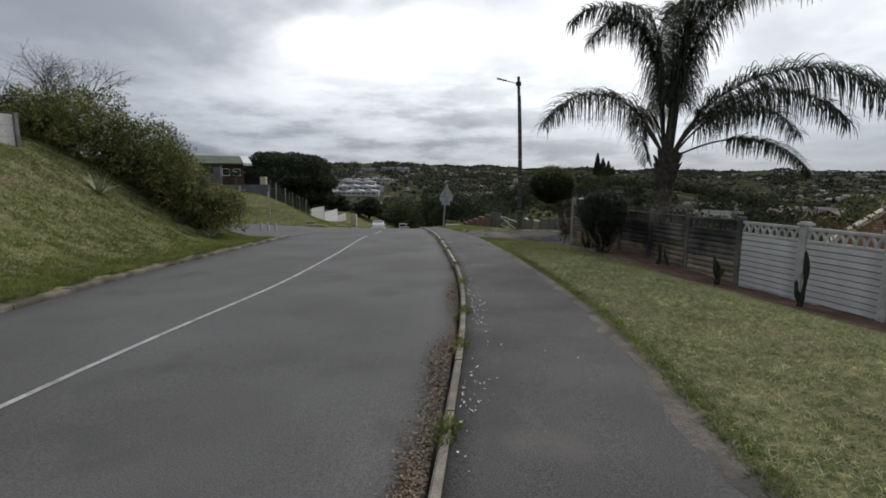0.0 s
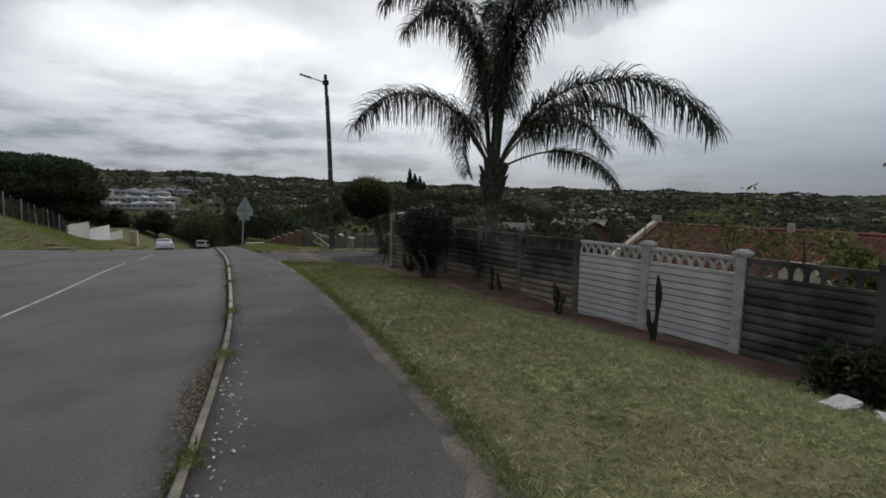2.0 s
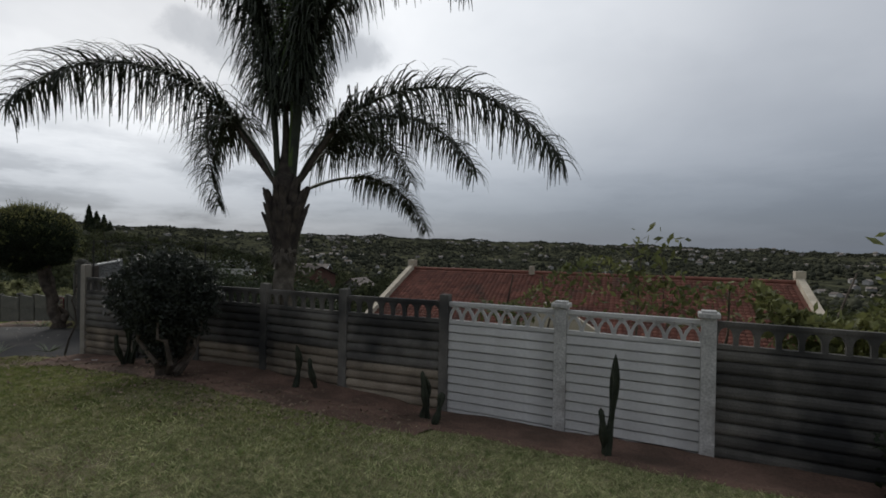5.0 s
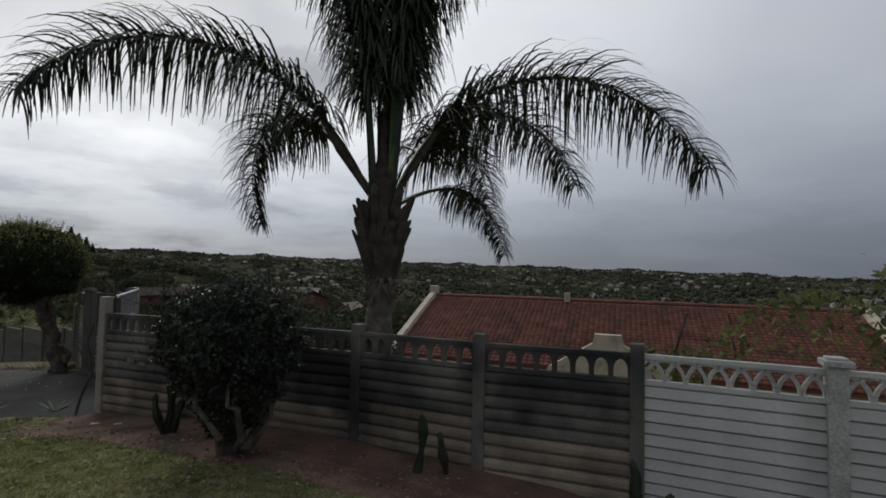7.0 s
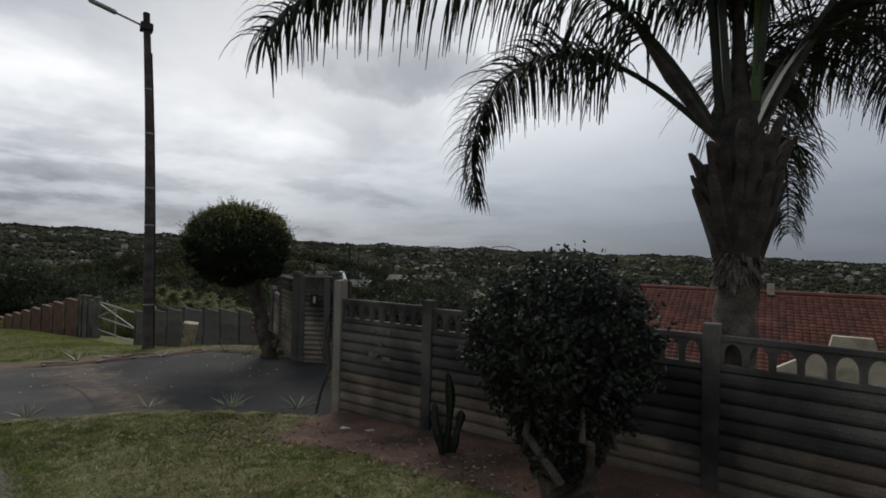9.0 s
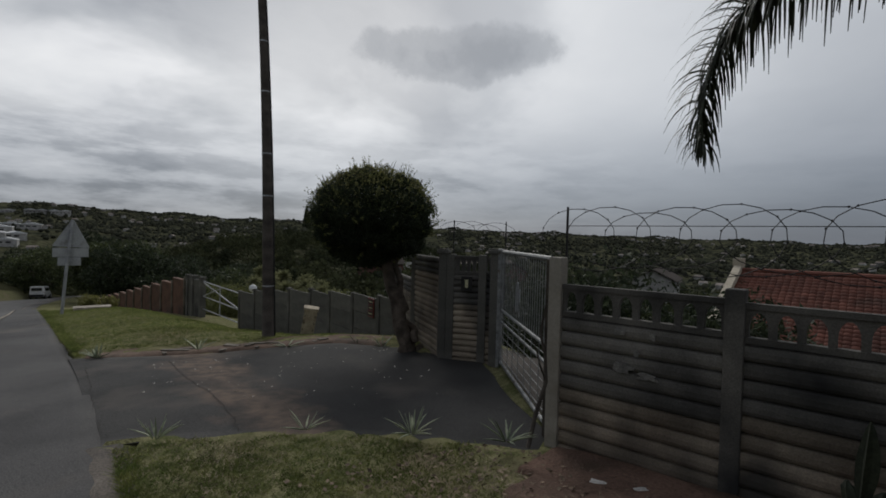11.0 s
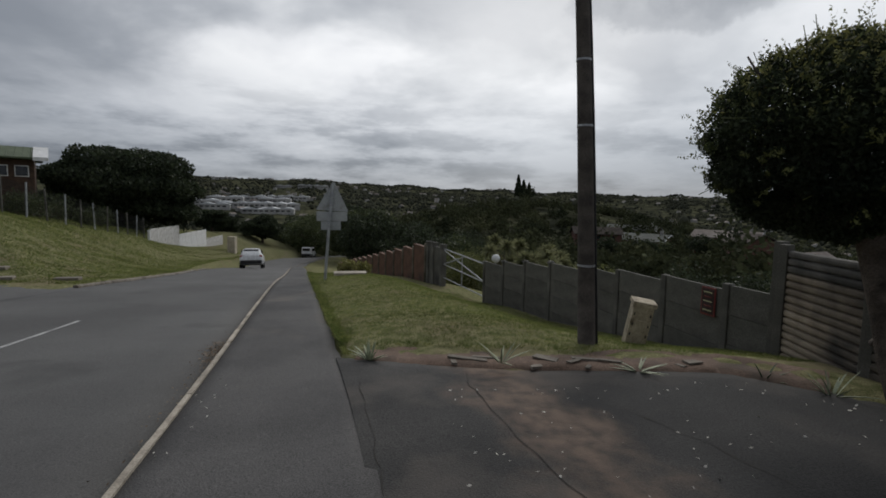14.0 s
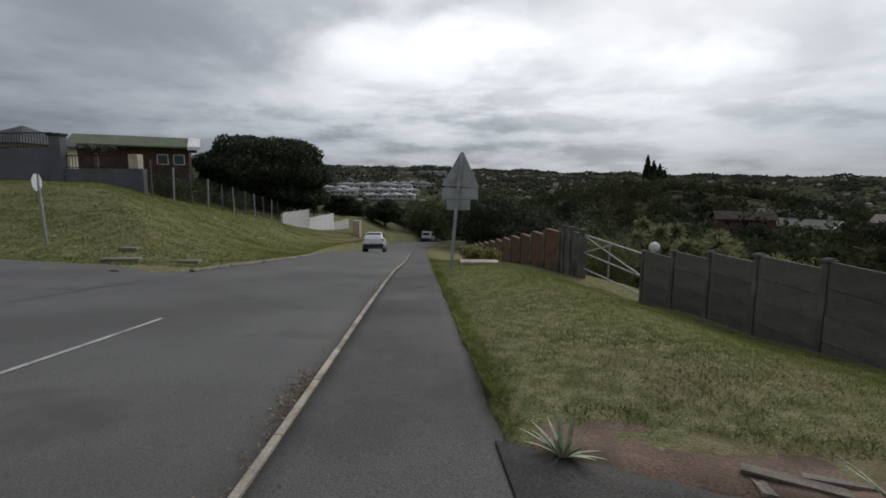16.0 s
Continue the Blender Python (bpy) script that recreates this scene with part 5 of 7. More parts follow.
obj("sprig_growth", quads_mesh("sprig_growth", leaves_at(np.concatenate(sp), 0.022, 0.5, gb, 0.5).reshape(-1, 3), M["leaf_gloss"]), sh)["kind"] = "stuff"


def agave(x, y, n, L, material, seed, label, up=0.7, z=None):
    g = np.random.default_rng(seed)
    z = land1(x, y) if z is None else z
    e = empty("agave", x, y, z, 0, label, "agave plant", "spiky plants along the verge")
    for i in range(n):
        a = 2.4 * i + g.random() * 0.5
        tilt = up * (0.35 + 0.9 * g.random())
        ln = L * (0.7 + 0.5 * g.random())
        u = Vector((math.cos(a), math.sin(a), 0))
        s = Vector((-u.y, u.x, 0))
        b = bmesh.new()
        ring = []
        w = 0.017 * L / 0.4 * (1.5 if seed == 1 else 1.0)
        for t, ww in ((0, 0.8), (0.3, 1.0), (0.65, 0.7), (0.9, 0.3), (1.0, 0.05)):
            c = u * (0.03 + ln * t * math.cos(tilt) * (1 + 0.2 * t)) + Vector((0, 0, ln * math.sin(tilt) * t * (1 - 0.35 * t * (1.3 - tilt))))
            ring.append([b.verts.new(c + s * w * ww), b.verts.new(c + Vector((0, 0, -0.012)) * ww), b.verts.new(c - s * w * ww)])
        for p, q in zip(ring, ring[1:]):
            b.faces.new((p[0], p[1], q[1], q[0]))
            b.faces.new((p[1], p[2], q[2], q[1]))
            b.faces.new((p[2], p[0], q[0], q[2]))
        part("leaf", b, material, e)
    return e


lab = "small variegated spiky plant in bare earth"
agave(0.52, 23.42, 20, 0.19, M["agave"], 1, "pale variegated agave with stiff pointed leaves", 1.25, float(z_path(23.3)) + 0.04)
agave(1.85, 22.98, 9, 0.26, M["agave"], 2, "straggling agave with long curling pale leaves", 0.85, -0.72)
agave(3.15, 22.72, 11, 0.23, M["agave"], 3, lab, 0.7, -0.74)
agave(4.55, 22.05, 10, 0.25, M["agave"], 4, lab, 0.9, -0.74)
agave(4.25, 22.45, 8, 0.22, M["agave_green"], 5, lab, 0.8, -0.74)
agave(3.86, 17.75, 13, 0.23, M["agave_green"], 6, "dark green agave at the driveway edge", 0.9, -0.56)
agave(3.25, 18.28, 18, 0.21, M["agave"], 7, lab, 1.05, -0.58)
agave(2.45, 18.72, 9, 0.18, M["agave"], 8, lab, 0.9, -0.56)
agave(1.35, 19.05, 18, 0.17, M["agave"], 9, lab, 1.05, -0.56)


def cactus(x, y, hs, seed, label):
    g = np.random.default_rng(seed)
    z = land1(x, y)
    e = empty("cactus", x, y, z, 0, label, "cactus", "cacti at the foot of the wall")
    for i, h in enumerate(hs):
        bm = bmesh.new()
        ox, oy = (0.0, 0.0) if i == 0 else (g.normal() * 0.08, g.normal() * 0.08)
        n, rib = 18, 10
        rings = []
        for k in range(n + 1):
            t = k / n
            r = (0.033 + 0.009 * math.sin(11 * t + 2.1 * i)) * math.sqrt(max(0.02, 1 - max(0.0, (t - 0.82) / 0.18) ** 2))
            c = Vector((ox + 0.05 * math.sin(3.5 * t + 2 * i) + 0.06 * i * t * math.cos(2.2 * i), oy + 0.04 * math.cos(3 * t + i) + 0.06 * i * t * math.sin(2.2 * i), -0.05 + (h + 0.05) * t))
            rings.append([bm.verts.new(c + Vector((math.cos(a), math.sin(a), 0)) * r * (1.25 if q % 2 else 0.7)) for q, a in ((q, 2 * math.pi * q / rib) for q in range(rib))])
        for p, q in zip(rings, rings[1:]):
            for k in range(rib):
                bm.faces.new((p[k], p[(k + 1) % rib], q[(k + 1) % rib], q[k]))
        bm.faces.new(list(reversed(rings[-1])))
        part("stem", bm, M["cactus"], e)
    return e


cactus(6.52, 8.80, (1.05, 0.50), 1, "tall dark columnar cactus with a short side stem")
cactus(6.10, 10.90, (0.55, 0.62, 0.42), 2, "clump of dark cactus stems at the white bay")
cactus(5.55, 12.75, (0.62, 0.45), 3, "thin dark cactus beside a wall post")
cactus(4.40, 15.62, (0.80, 0.52, 0.42), 4, "dark branching cactus in front of the wall")


# -- hedges, trees and creepers beyond the wall
def hedge(name, x0, y0, x1, y1, z, h, w, n, leaf, material, seed, label, category="hedge", deep=0.9):
    g = np.random.default_rng(seed)
    e = empty(name, x0, y0, z, 0, label, category)
    t = g.random(n)
    dx, dy = x1 - x0, y1 - y0
    ln = math.hypot(dx, dy)
    off = g.normal(size=n) * w * 0.4
    top = h * (0.78 + 0.22 * np.sin(t * ln * 1.9 + seed) * np.sin(t * ln * 0.7 + 1))
    zz = top * (1 - g.random(n) ** 1.6 * deep) + (g.random(n) < 0.03) * g.random(n) * 0.16
    c = np.stack([dx * t - dy / ln * off, dy * t + dx / ln * off, zz], 1)
    obj("foliage", quads_mesh("foliage", leaves_at(c, leaf, 0.5, g).reshape(-1, 3), M[material]), e)
    for k in range(max(3, int(ln / 0.8))):
        bm = bmesh.new()
        q = (k + 0.5) / max(3, int(ln / 0.8))
        limb(bm, (dx * q, dy * q, -1.5), (dx * q + g.normal() * 0.2, dy * q + g.normal() * 0.2, h * 0.8), 0.035, 0.01, g, 0.15)
        part("stem", bm, M["bark"], e)
    return e


hedge("creeper_hedge", 8.7, 7.9, 9.7, 1.0, -0.6, 2.22, 0.7, 9000, 0.06, "leaf_olive", 41, "leafy creeper hedge sprawling behind the wall", deep=0.36)
hedge("creeper_hedge", 7.9, 11.4, 8.7, 7.9, -0.6, 2.00, 0.5, 1000, 0.05, "leaf_olive", 42, "thin leafy creeper above the white wall bays", deep=0.34)
hedge("shrub_row", 6.95, 6.75, 7.75, 3.3, -0.65, 0.80, 0.55, 6500, 0.045, "leaf_dark", 43, "dark overgrown shrubs in front of the wall", "shrub")

# ---- red-tiled house below the wall ----
M["plaster_cream"] = mat("plaster_cream", (0.42, 0.37, 0.29), (0.54, 0.48, 0.38), 0.85, 2, 40, 0.2, 0.004, stain=(0.26, 0.22, 0.17), stain_scale=1.5, stain_at=(0.55, 0.75))
M["tile_red"] = mat("tile_red", (0.115, 0.043, 0.030), (0.185, 0.072, 0.050), 0.8, 1.5, 40, 0.3, 0.005, stain=(0.075, 0.04, 0.03), stain_scale=0.8, stain_at=(0.52, 0.7), vary=0.25)
M["tile_rest"] = mat("tile_rest", (0.115, 0.043, 0.030), (0.185, 0.072, 0.050), 0.8, 1.5, 40, 0.3, 0.005, stain=(0.075, 0.04, 0.03), stain_scale=0.8, stain_at=(0.52, 0.7), island=0.25)
M["glass_dark"] = mat("glass_dark", (0.015, 0.017, 0.02), (0.03, 0.033, 0.036), 0.12, 3, 20, 0.0, 0.001, spec=0.6)
HL, HW, PITCH = 17.4, 4.9, 24.0
house = empty("tiled_house", 21.1, 25.3, -5.2, math.degrees(math.atan2(8.6 - 25.3, 26.6 - 21.1)), "cream house with red tiled gable roof below the road", "house")
RZ = 5.35                      # ridge over the floor
ez = RZ - HW * math.tan(radians(PITCH))
bm = bmesh.new()
add_prism(bm, [(-HW + 0.5, 0), (HW - 0.5, 0), (HW - 0.5, ez + 0.12), (0, RZ - 0.12), (-HW + 0.5, ez + 0.12)], HL - 0.4, pose(HL / 2, 0, 0, 0, 0, 90))
bmesh.ops.recalc_face_normals(bm, faces=bm.faces)
part("wall", bm, M["plaster_cream"], house)
for sgn in (-1, 1):
    bm = bmesh.new()
    add_prism(bm, [(0, RZ - 0.10), (sgn * HW, ez - 0.10), (sgn * HW, ez), (0, RZ)], HL, pose(HL / 2, 0, 0, 0, 0, 90))
    bmesh.ops.recalc_face_normals(bm, faces=bm.faces)
    part("roof", bm, M["tile_rest"], house)
for xx in (-0.12, HL + 0.12):
    bm = bmesh.new()
    add_prism(bm, [(0, RZ + 0.28), (-HW - 0.1, ez + 0.22), (-HW - 0.1, ez - 0.2), (0, RZ - 0.3), (HW + 0.1, ez - 0.2), (HW + 0.1, ez + 0.22)], 0.26, pose(xx, 0, 0, 0, 0, 90))
    add_box(bm, (xx, 0, RZ + 0.34), (0.36, 0.4, 0.3))
    bmesh.ops.recalc_face_normals(bm, faces=bm.faces)
    part("parapet", bm, M["plaster_cream"], house, "cream gable parapet")
part("ridge_cap", tube([(0, 0, RZ + 0.02), (HL, 0, RZ + 0.02)], 0.10, 8), M["tile_red"], house)
part("vent", box((6.5, -0.3, RZ + 0.16), (0.24, 0.24, 0.42), 0, 0.02), M["plaster_cream"], house)
# the small gable over the porch
bm = bmesh.new()
add_prism(bm, [(-1.9, 0), (1.9, 0), (2.1, 2.75), (0.52, 3.72), (0.45, 4.05), (-0.45, 4.05), (-0.52, 3.72), (-2.1, 2.75)], 0.3, pose(8.4, -HW + 0.1, 0.42))
bmesh.ops.recalc_face_normals(bm, faces=bm.faces)
part("porch_gable", bm, M["plaster_cream"], house)
tb, tl = 0.205, 0.225
cols_, rows_ = int(HL / tb), int(HW / math.cos(radians(PITCH)) / tl)
tv = []
for k in range(7):
    a = math.pi * k / 6
    tv.append((tb * (0.5 - 0.5 * math.cos(a)) - tb / 2, 0.034 * math.sin(a)))
v = [(a, 0, b + 0.012) for a, b in tv] + [(a, tl * 1.06, b - 0.008) for a, b in tv] + [(a, 0, b - 0.012) for a, b in tv]
fc = [(i, i + 1, i + 8, i + 7) for i in range(6)] + [(i, 14 + i, 15 + i, i + 1) for i in range(6)]
tile = mesh_of("tile", v, fc, M["tile_red"], True)
rest_v, rest_f = [], []
n_t = 0
slope = pose(0, 0, 0, PITCH, 0, 0)
for r in range(rows_):
    for c in range(cols_):
        m = Matrix.Translation(((c + 0.5) * tb, -HW, ez + 0.01)) @ slope @ Matrix.Translation((0, r * tl, 0))
        if r >= rows_ - 6 and c < 50 and n_t < 300:
            ob = obj("tile", tile, house)
            ob.matrix_basis = m
            n_t += 1
        else:
            b0 = len(rest_v)
            rest_v += [tuple(m @ Vector(p)) for p in v]
            rest_f += [tuple(b0 + i for i in f) for f in fc]
ro = obj("tiles", mesh_of("tiles", rest_v, rest_f, M["tile_rest"], True), house)
ro["kind"] = "stuff"


def vine_shoot(x, y, z0, z1, seed):
    g = np.random.default_rng(seed)
    e = empty("vine_shoot", x, y, z0, 0, "tall leafy shoot rising over the wall", "vine")
    bm = bmesh.new()
    pts = limb(bm, (0, 0, 0), (0.12 * g.normal(), 0.12 * g.normal(), z1 - z0), 0.014, 0.005, g, 0.15, 8, 5)
    part("stem", bm, M["bark"], e)
    c = np.array([np.array(pts[5 + int(g.random() * 4)]) + g.normal(size=3) * np.array((0.13, 0.13, 0.12)) for _ in range(70)])
    obj("foliage", quads_mesh("foliage", leaves_at(c, 0.065, 0.45, g).reshape(-1, 3), M["leaf_olive"]), e)


for i, (x, y, z1) in enumerate(((7.75, 6.2, 1.9), (8.0, 6.6, 1.65), (8.3, 9.2, 1.4), (8.5, 9.0, 1.5), (8.6, 5.4, 1.8), (8.9, 4.2, 1.75))):
    vine_shoot(x, y, -0.7, z1, 350 + i)

# ---- left side: bank, shrubs, posts ----
def shrub(x, y, r, n, leaf, material, seed, label, z=None, squash=1.0, category="shrub"):
    g = np.random.default_rng(seed)
    z = land1(x, y) if z is None else z
    e = empty("shrub", x, y, z - 0.1, 0, label, category)
    bm = bmesh.new()
    for k in range(5):
        a = 1.257 * k + g.random()
        limb(bm, (0.1 * math.cos(a), 0.1 * math.sin(a), 0), (r * 0.6 * math.cos(a), r * 0.6 * math.sin(a), r * 1.1 * squash), 0.035 * r + 0.01, 0.012, g, 0.3)
    part("stem_cluster", bm, M["bark"], e)
    for k in range(3):
        o = g.normal(size=3) * r * 0.22
        obj("crown", leaf_ball("crown", (o[0], o[1], r * 0.85 * squash + o[2] * 0.5), (r * 0.92, r * 0.92, r * 0.86 * squash), n // 3, leaf, M[material], g, 0.4, 0.6, 0.2, 2.6), e)
    return e


bl = "overgrown olive-green shrub on the grass bank"
for x, y, r, seed in ((-8.9, 17.5, 1.05, 1), (-9.9, 17.0, 1.35, 2), (-10.9, 16.6, 1.5, 3), (-12.1, 16.0, 1.55, 4), (-13.3, 15.6, 1.15, 5), (-11.6, 18.2, 1.5, 6), (-14.4, 16.4, 1.05, 7), (-13.0, 18.6, 1.3, 8)):
    shrub(x, y, r, 16000, 0.048, "leaf_bank" if seed % 3 else "leaf_olive", 50 + seed, bl)
agave(-10.2, 14.0, 20, 0.75, M["agave"], 60, "large pale agave on the bank", 1.0)
agave(-8.3, 16.6, 16, 0.7, M["agave"], 61, "pale agave at the foot of the shrubs", 0.8)
agave(-9.2, 16.2, 14, 0.6, M["agave_green"], 62, "green agave below the shrubs", 0.8)

# bare winter tree over the shrubs
M["twig"] = mat("twig", (0.075, 0.065, 0.056), (0.14, 0.12, 0.105), 0.95, 6, 60, 0.5, 0.01)
g70 = np.random.default_rng(70)
bare = empty("bare_tree", -15.1, 17.2, land1(-15.1, 17.2) - 0.2, 0, "spreading leafless tree above the shrubs", "tree")
bm = bmesh.new()


def grow(bm, a, d, L, r, depth, g):
    b = a + d * L
    mid = a.lerp(b, 0.5) + Vector(tuple(g.normal(size=3) * 0.06 * L))
    add_tube(bm, [a, mid, b], [r, r * 0.85, r * 0.68], 6 if r > 0.02 else 4)
    if depth == 0:
        return
    for k in range(3):
        nd = (d + Vector(tuple(g.normal(size=3) * (0.55, 0.55, 0.30))) + Vector((0, 0, 0.02))).normalized()
        grow(bm, b if k else mid, nd, L * (0.68 + 0.2 * g.random()), r * 0.58, depth - 1, g)


add_tube(bm, [Vector((0, 0, -0.2)), Vector((0.1, 0, 1.0)), Vector((0.1, 0, 2.5))], [0.2, 0.17, 0.15], 9)
for k in range(6):
    a = 2 * math.pi * k / 6 + 0.3
    grow(bm, Vector((0.1, 0, 1.9 + 0.1 * k)), Vector((math.cos(a), math.sin(a), 0.45)).normalized(), 1.12, 0.075, 6, g70)
part("trunk", bm, M["twig"], bare)

# pale precast wall on top of the bank
wall_bank = empty("wall_bank", 0, 0, 0, 0, "pale grey precast wall on top of the bank", "wall", kind="structure")
for k in range(5):
    ya, yb = 13.1 - 1.5 * k, 11.6 - 1.5 * k
    xa, xb = -11.75 - 0.15 * k, -11.9 - 0.15 * k
    for q in range(4):
        pb = box((0, 0, 0), (1.40, 0.05, 0.296), 0, 0.006)
        ob = part("panel", pb, M["post_white"], wall_bank)
        ob.matrix_basis = pose((xa + xb) / 2, (ya + yb) / 2, 3.32 - 0.15 - 0.30 * q, 0, 0, math.degrees(math.atan2(yb - ya, xb - xa)))
    wall_post(wall_bank, xa, ya, 3.38, 1.9, M["precast_grey"], 95, False, 0.13)

# poles and little marker posts at the corner
def plain_pole(x, y, h, r, label, material="galv"):
    e = empty("pole", x, y, land1(x, y), 0, label, "pole")
    part("shaft", tube([(0, 0, -0.2), (0.01, 0, h)], r, 8), M[material], e)
    part("cap", tube([(0.01, 0, h), (0.01, 0, h + 0.03)], r * 1.25, 8), M[material], e)
    return e


plain_pole(-10.6, 23.4, 2.2, 0.04, "thin grey sign pole at the street corner")
for x, y in ((-10.0, 24.3), (-9.6, 24.2), (-9.3, 24.4)):
    e = empty("marker_post", x, y, land1(x, y), 0, "short pale concrete marker post in the grass", "marker post", "marker posts at the corner")
    part("post", box((0, 0, 0.18), (0.11, 0.11, 0.5), 12, 0.012), M["post_white"], e)
stop = empty("street_sign", -13.4, 33.4, land1(-13.4, 33.4), 0, "white sign back on a thin leaning pole", "traffic sign")
part("post", tube([(0, 0, -0.2), (-0.12, 0, 2.1)], 0.035, 8), M["galv"], stop)
M["sign_white"] = mat("sign_white", (0.55, 0.56, 0.56), (0.66, 0.66, 0.66), 0.5, 4, 40, 0.05, 0.002)
bm = add_prism(bmesh.new(), [(0.27 * math.cos(math.pi * (k + 0.5) / 4), 0.27 * math.sin(math.pi * (k + 0.5) / 4)) for k in range(8)], 0.02, pose(-0.11, -0.05, 1.85, 0, 0, 112))
bmesh.ops.recalc_face_normals(bm, faces=bm.faces)
part("plate", bm, M["sign_white"], stop)
# pieces of concrete lying by the kerb
for x, y, s in ((-9.8, 32.1, 0.9), (-8.2, 32.5, 0.6), (-10.5, 33.2, 0.5)):
    e = empty("concrete_slab", x, y, land1(x, y), 20 * s, "pale broken concrete slab lying in the grass", "concrete slab")
    part("slab", box((0, 0, 0.04), (s, 0.28, 0.10), 0, 0.02), M["kerb_concrete"], e)

e = empty("concrete_slab", -0.62, 33.6, land1(-0.62, 33.6), 8, "pale concrete cover slab in the lawn by the sign", "concrete slab")
part("slab", box((0, 0, 0.03), (1.0, 0.5, 0.10), 0, 0.02), M["kerb_pale"], e)
for k, (x, y) in enumerate(((-0.75, 35.2), (-0.45, 35.9), (-0.95, 36.5))):
    shrub(x, y, 0.26 + 0.06 * k, 900, 0.05, "leaf_yellow", 370 + k, "low yellow-leaved plant beside the footpath", category="plant")

# ---- grey terrace wall with railings ----
M["paint_grey"] = mat("paint_grey", (0.105, 0.107, 0.118), (0.14, 0.142, 0.155), 0.85, 0.8, 30, 0.15, 0.003, stain=(0.085, 0.085, 0.09), stain_scale=0.7, stain_at=(0.5, 0.75))
terr = empty("wall_terrace", 0, 0, 0, 0, "grey painted terrace wall with black railings", "wall", kind="structure")
part("wall", box((-19.45, 42.1, 0.05), (4.5, 0.25, 2.46), 0, 0.01), M["paint_grey"], terr)
part("wall", box((-27.2, 42.1, 0.6), (11.0, 0.25, 3.3), 0, 0.01), M["paint_grey"], terr)
part("pillar", box((-21.75, 42.05, 1.25), (0.62, 0.4, 3.2), 0, 0.02), M["paint_grey"], terr)
part("coping", box((-21.75, 42.05, 2.90), (0.72, 0.5, 0.12), 0, 0.02), M["dark_metal"], terr)
part("pillar", box((-17.65, 42.1, 1.62), (0.5, 0.35, 0.68), 0, 0.02), M["plaster_cream"], terr)


def railing(parent, xa, xb, y, z, h):
    part("rail", box(((xa + xb) / 2, y, z + h), (abs(xb - xa), 0.05, 0.05)), M["dark_metal"], parent)
    part("rail", box(((xa + xb) / 2, y, z + 0.06), (abs(xb - xa), 0.05, 0.04)), M["dark_metal"], parent)
    n = int(abs(xb - xa) / 0.16)
    for i in range(n + 1):
        part("baluster", box((xa + (xb - xa) * i / n, y, z + h / 2), (0.022, 0.022, h)), M["dark_metal"], parent)


railing(terr, -21.4, -17.9, 42.1, 1.28, 0.62)
railing(terr, -26.2, -22.1, 42.1, 2.25, 0.75)
# pavilion roof edge at the far left
M["slate"] = mat("slate", (0.035, 0.037, 0.042), (0.06, 0.062, 0.068), 0.7, 2, 30, 0.3, 0.006)
pav = empty("pavilion", -29.2, 47, 1.0, 0, "dark-roofed pavilion behind the terrace wall", "house")
part("wall", box((0, 0, 0.9), (3.6, 3.6, 1.8), 0, 0.02), M["plaster_cream"], pav)
bm = bmesh.new()
v4 = [bm.verts.new(p) for p in ((-2.3, -2.3, 1.8), (2.3, -2.3, 1.8), (2.3, 2.3, 1.8), (-2.3, 2.3, 1.8))]
ap = bm.verts.new((0, 0, 3.0))
for i in range(4):
    bm.faces.new((v4[i], v4[(i + 1) % 4], ap))
bm.faces.new(list(reversed(v4)))
part("roof", bm, M["slate"], pav)
part("glass", box((0, -1.81, 1.0), (2.2, 0.03, 1.1)), M["glass_dark"], pav)
gpot = np.random.default_rng(81)
pot = empty("potted_palm", -20.6, 43.0, 1.1, 0, "small palm on the terrace", "palm tree")
part("trunk", tube([(0, 0, -0.3), (0, 0, 1.0)], 0.09, 8), M["palm_bark"], pot)
for k in range(9):
    fo = obj("frond", frond_mesh("frond", 40 * k, 60, 1.0, 90, 0.3, M["frond"], gpot, n=12), pot)
    fo.location = (0, 0, 0.95)

# ---- green-roofed wooden house ----
M["roof_green"] = mat("roof_green", (0.075, 0.095, 0.055), (0.105, 0.13, 0.078), 0.7, 1.0, 20, 0.1, 0.004)
M["wood_brown"] = mat("wood_brown", (0.045, 0.028, 0.02), (0.085, 0.052, 0.036), 0.85, 3, 40, 0.3, 0.006)
M["white_paint"] = mat("white_paint", (0.62, 0.62, 0.61), (0.74, 0.74, 0.73), 0.7, 2, 30, 0.1, 0.003, stain=(0.42, 0.42, 0.40), stain_scale=0.9, stain_at=(0.55, 0.8))
gh = empty("wooden_house", -34.2, 62.0, 0.75, 33, "brown timber house with a green metal roof", "house")
part("wall", box((0, 0, 1.2), (8.6, 5.0, 3.5), 0, 0.02), M["wood_brown"], gh)
bm = bmesh.new()
add_prism(bm, [(-3.3, 3.0), (0, 4.05), (3.3, 3.0), (3.3, 3.12), (0, 4.17), (-3.3, 3.12)], 9.6, pose(0, 0, 0, 0, 0, 90))
bmesh.ops.recalc_face_normals(bm, faces=bm.faces)
part("roof", bm, M["roof_green"], gh)
for i in range(19):
    part("seam", tube([(-4.7 + 0.52 * i, -3.3, 3.14), (-4.7 + 0.52 * i, 0, 4.19)], 0.02, 4), M["roof_green"], gh)
bm = bmesh.new()
add_prism(bm, [(-3.4, 2.86), (0, 3.95), (0, 4.22), (-3.4, 3.16)], 1.0, pose(4.75, 0, 0, 0, 0, 90))
bmesh.ops.recalc_face_normals(bm, faces=bm.faces)
part("bargeboard", bm, M["white_paint"], gh, "white roof end")
for i in range(11):
    part("board", box((0, -2.53, 0.2 + 0.26 * i), (8.6, 0.04, 0.235), 0, 0.008), M["wood_brown"], gh)
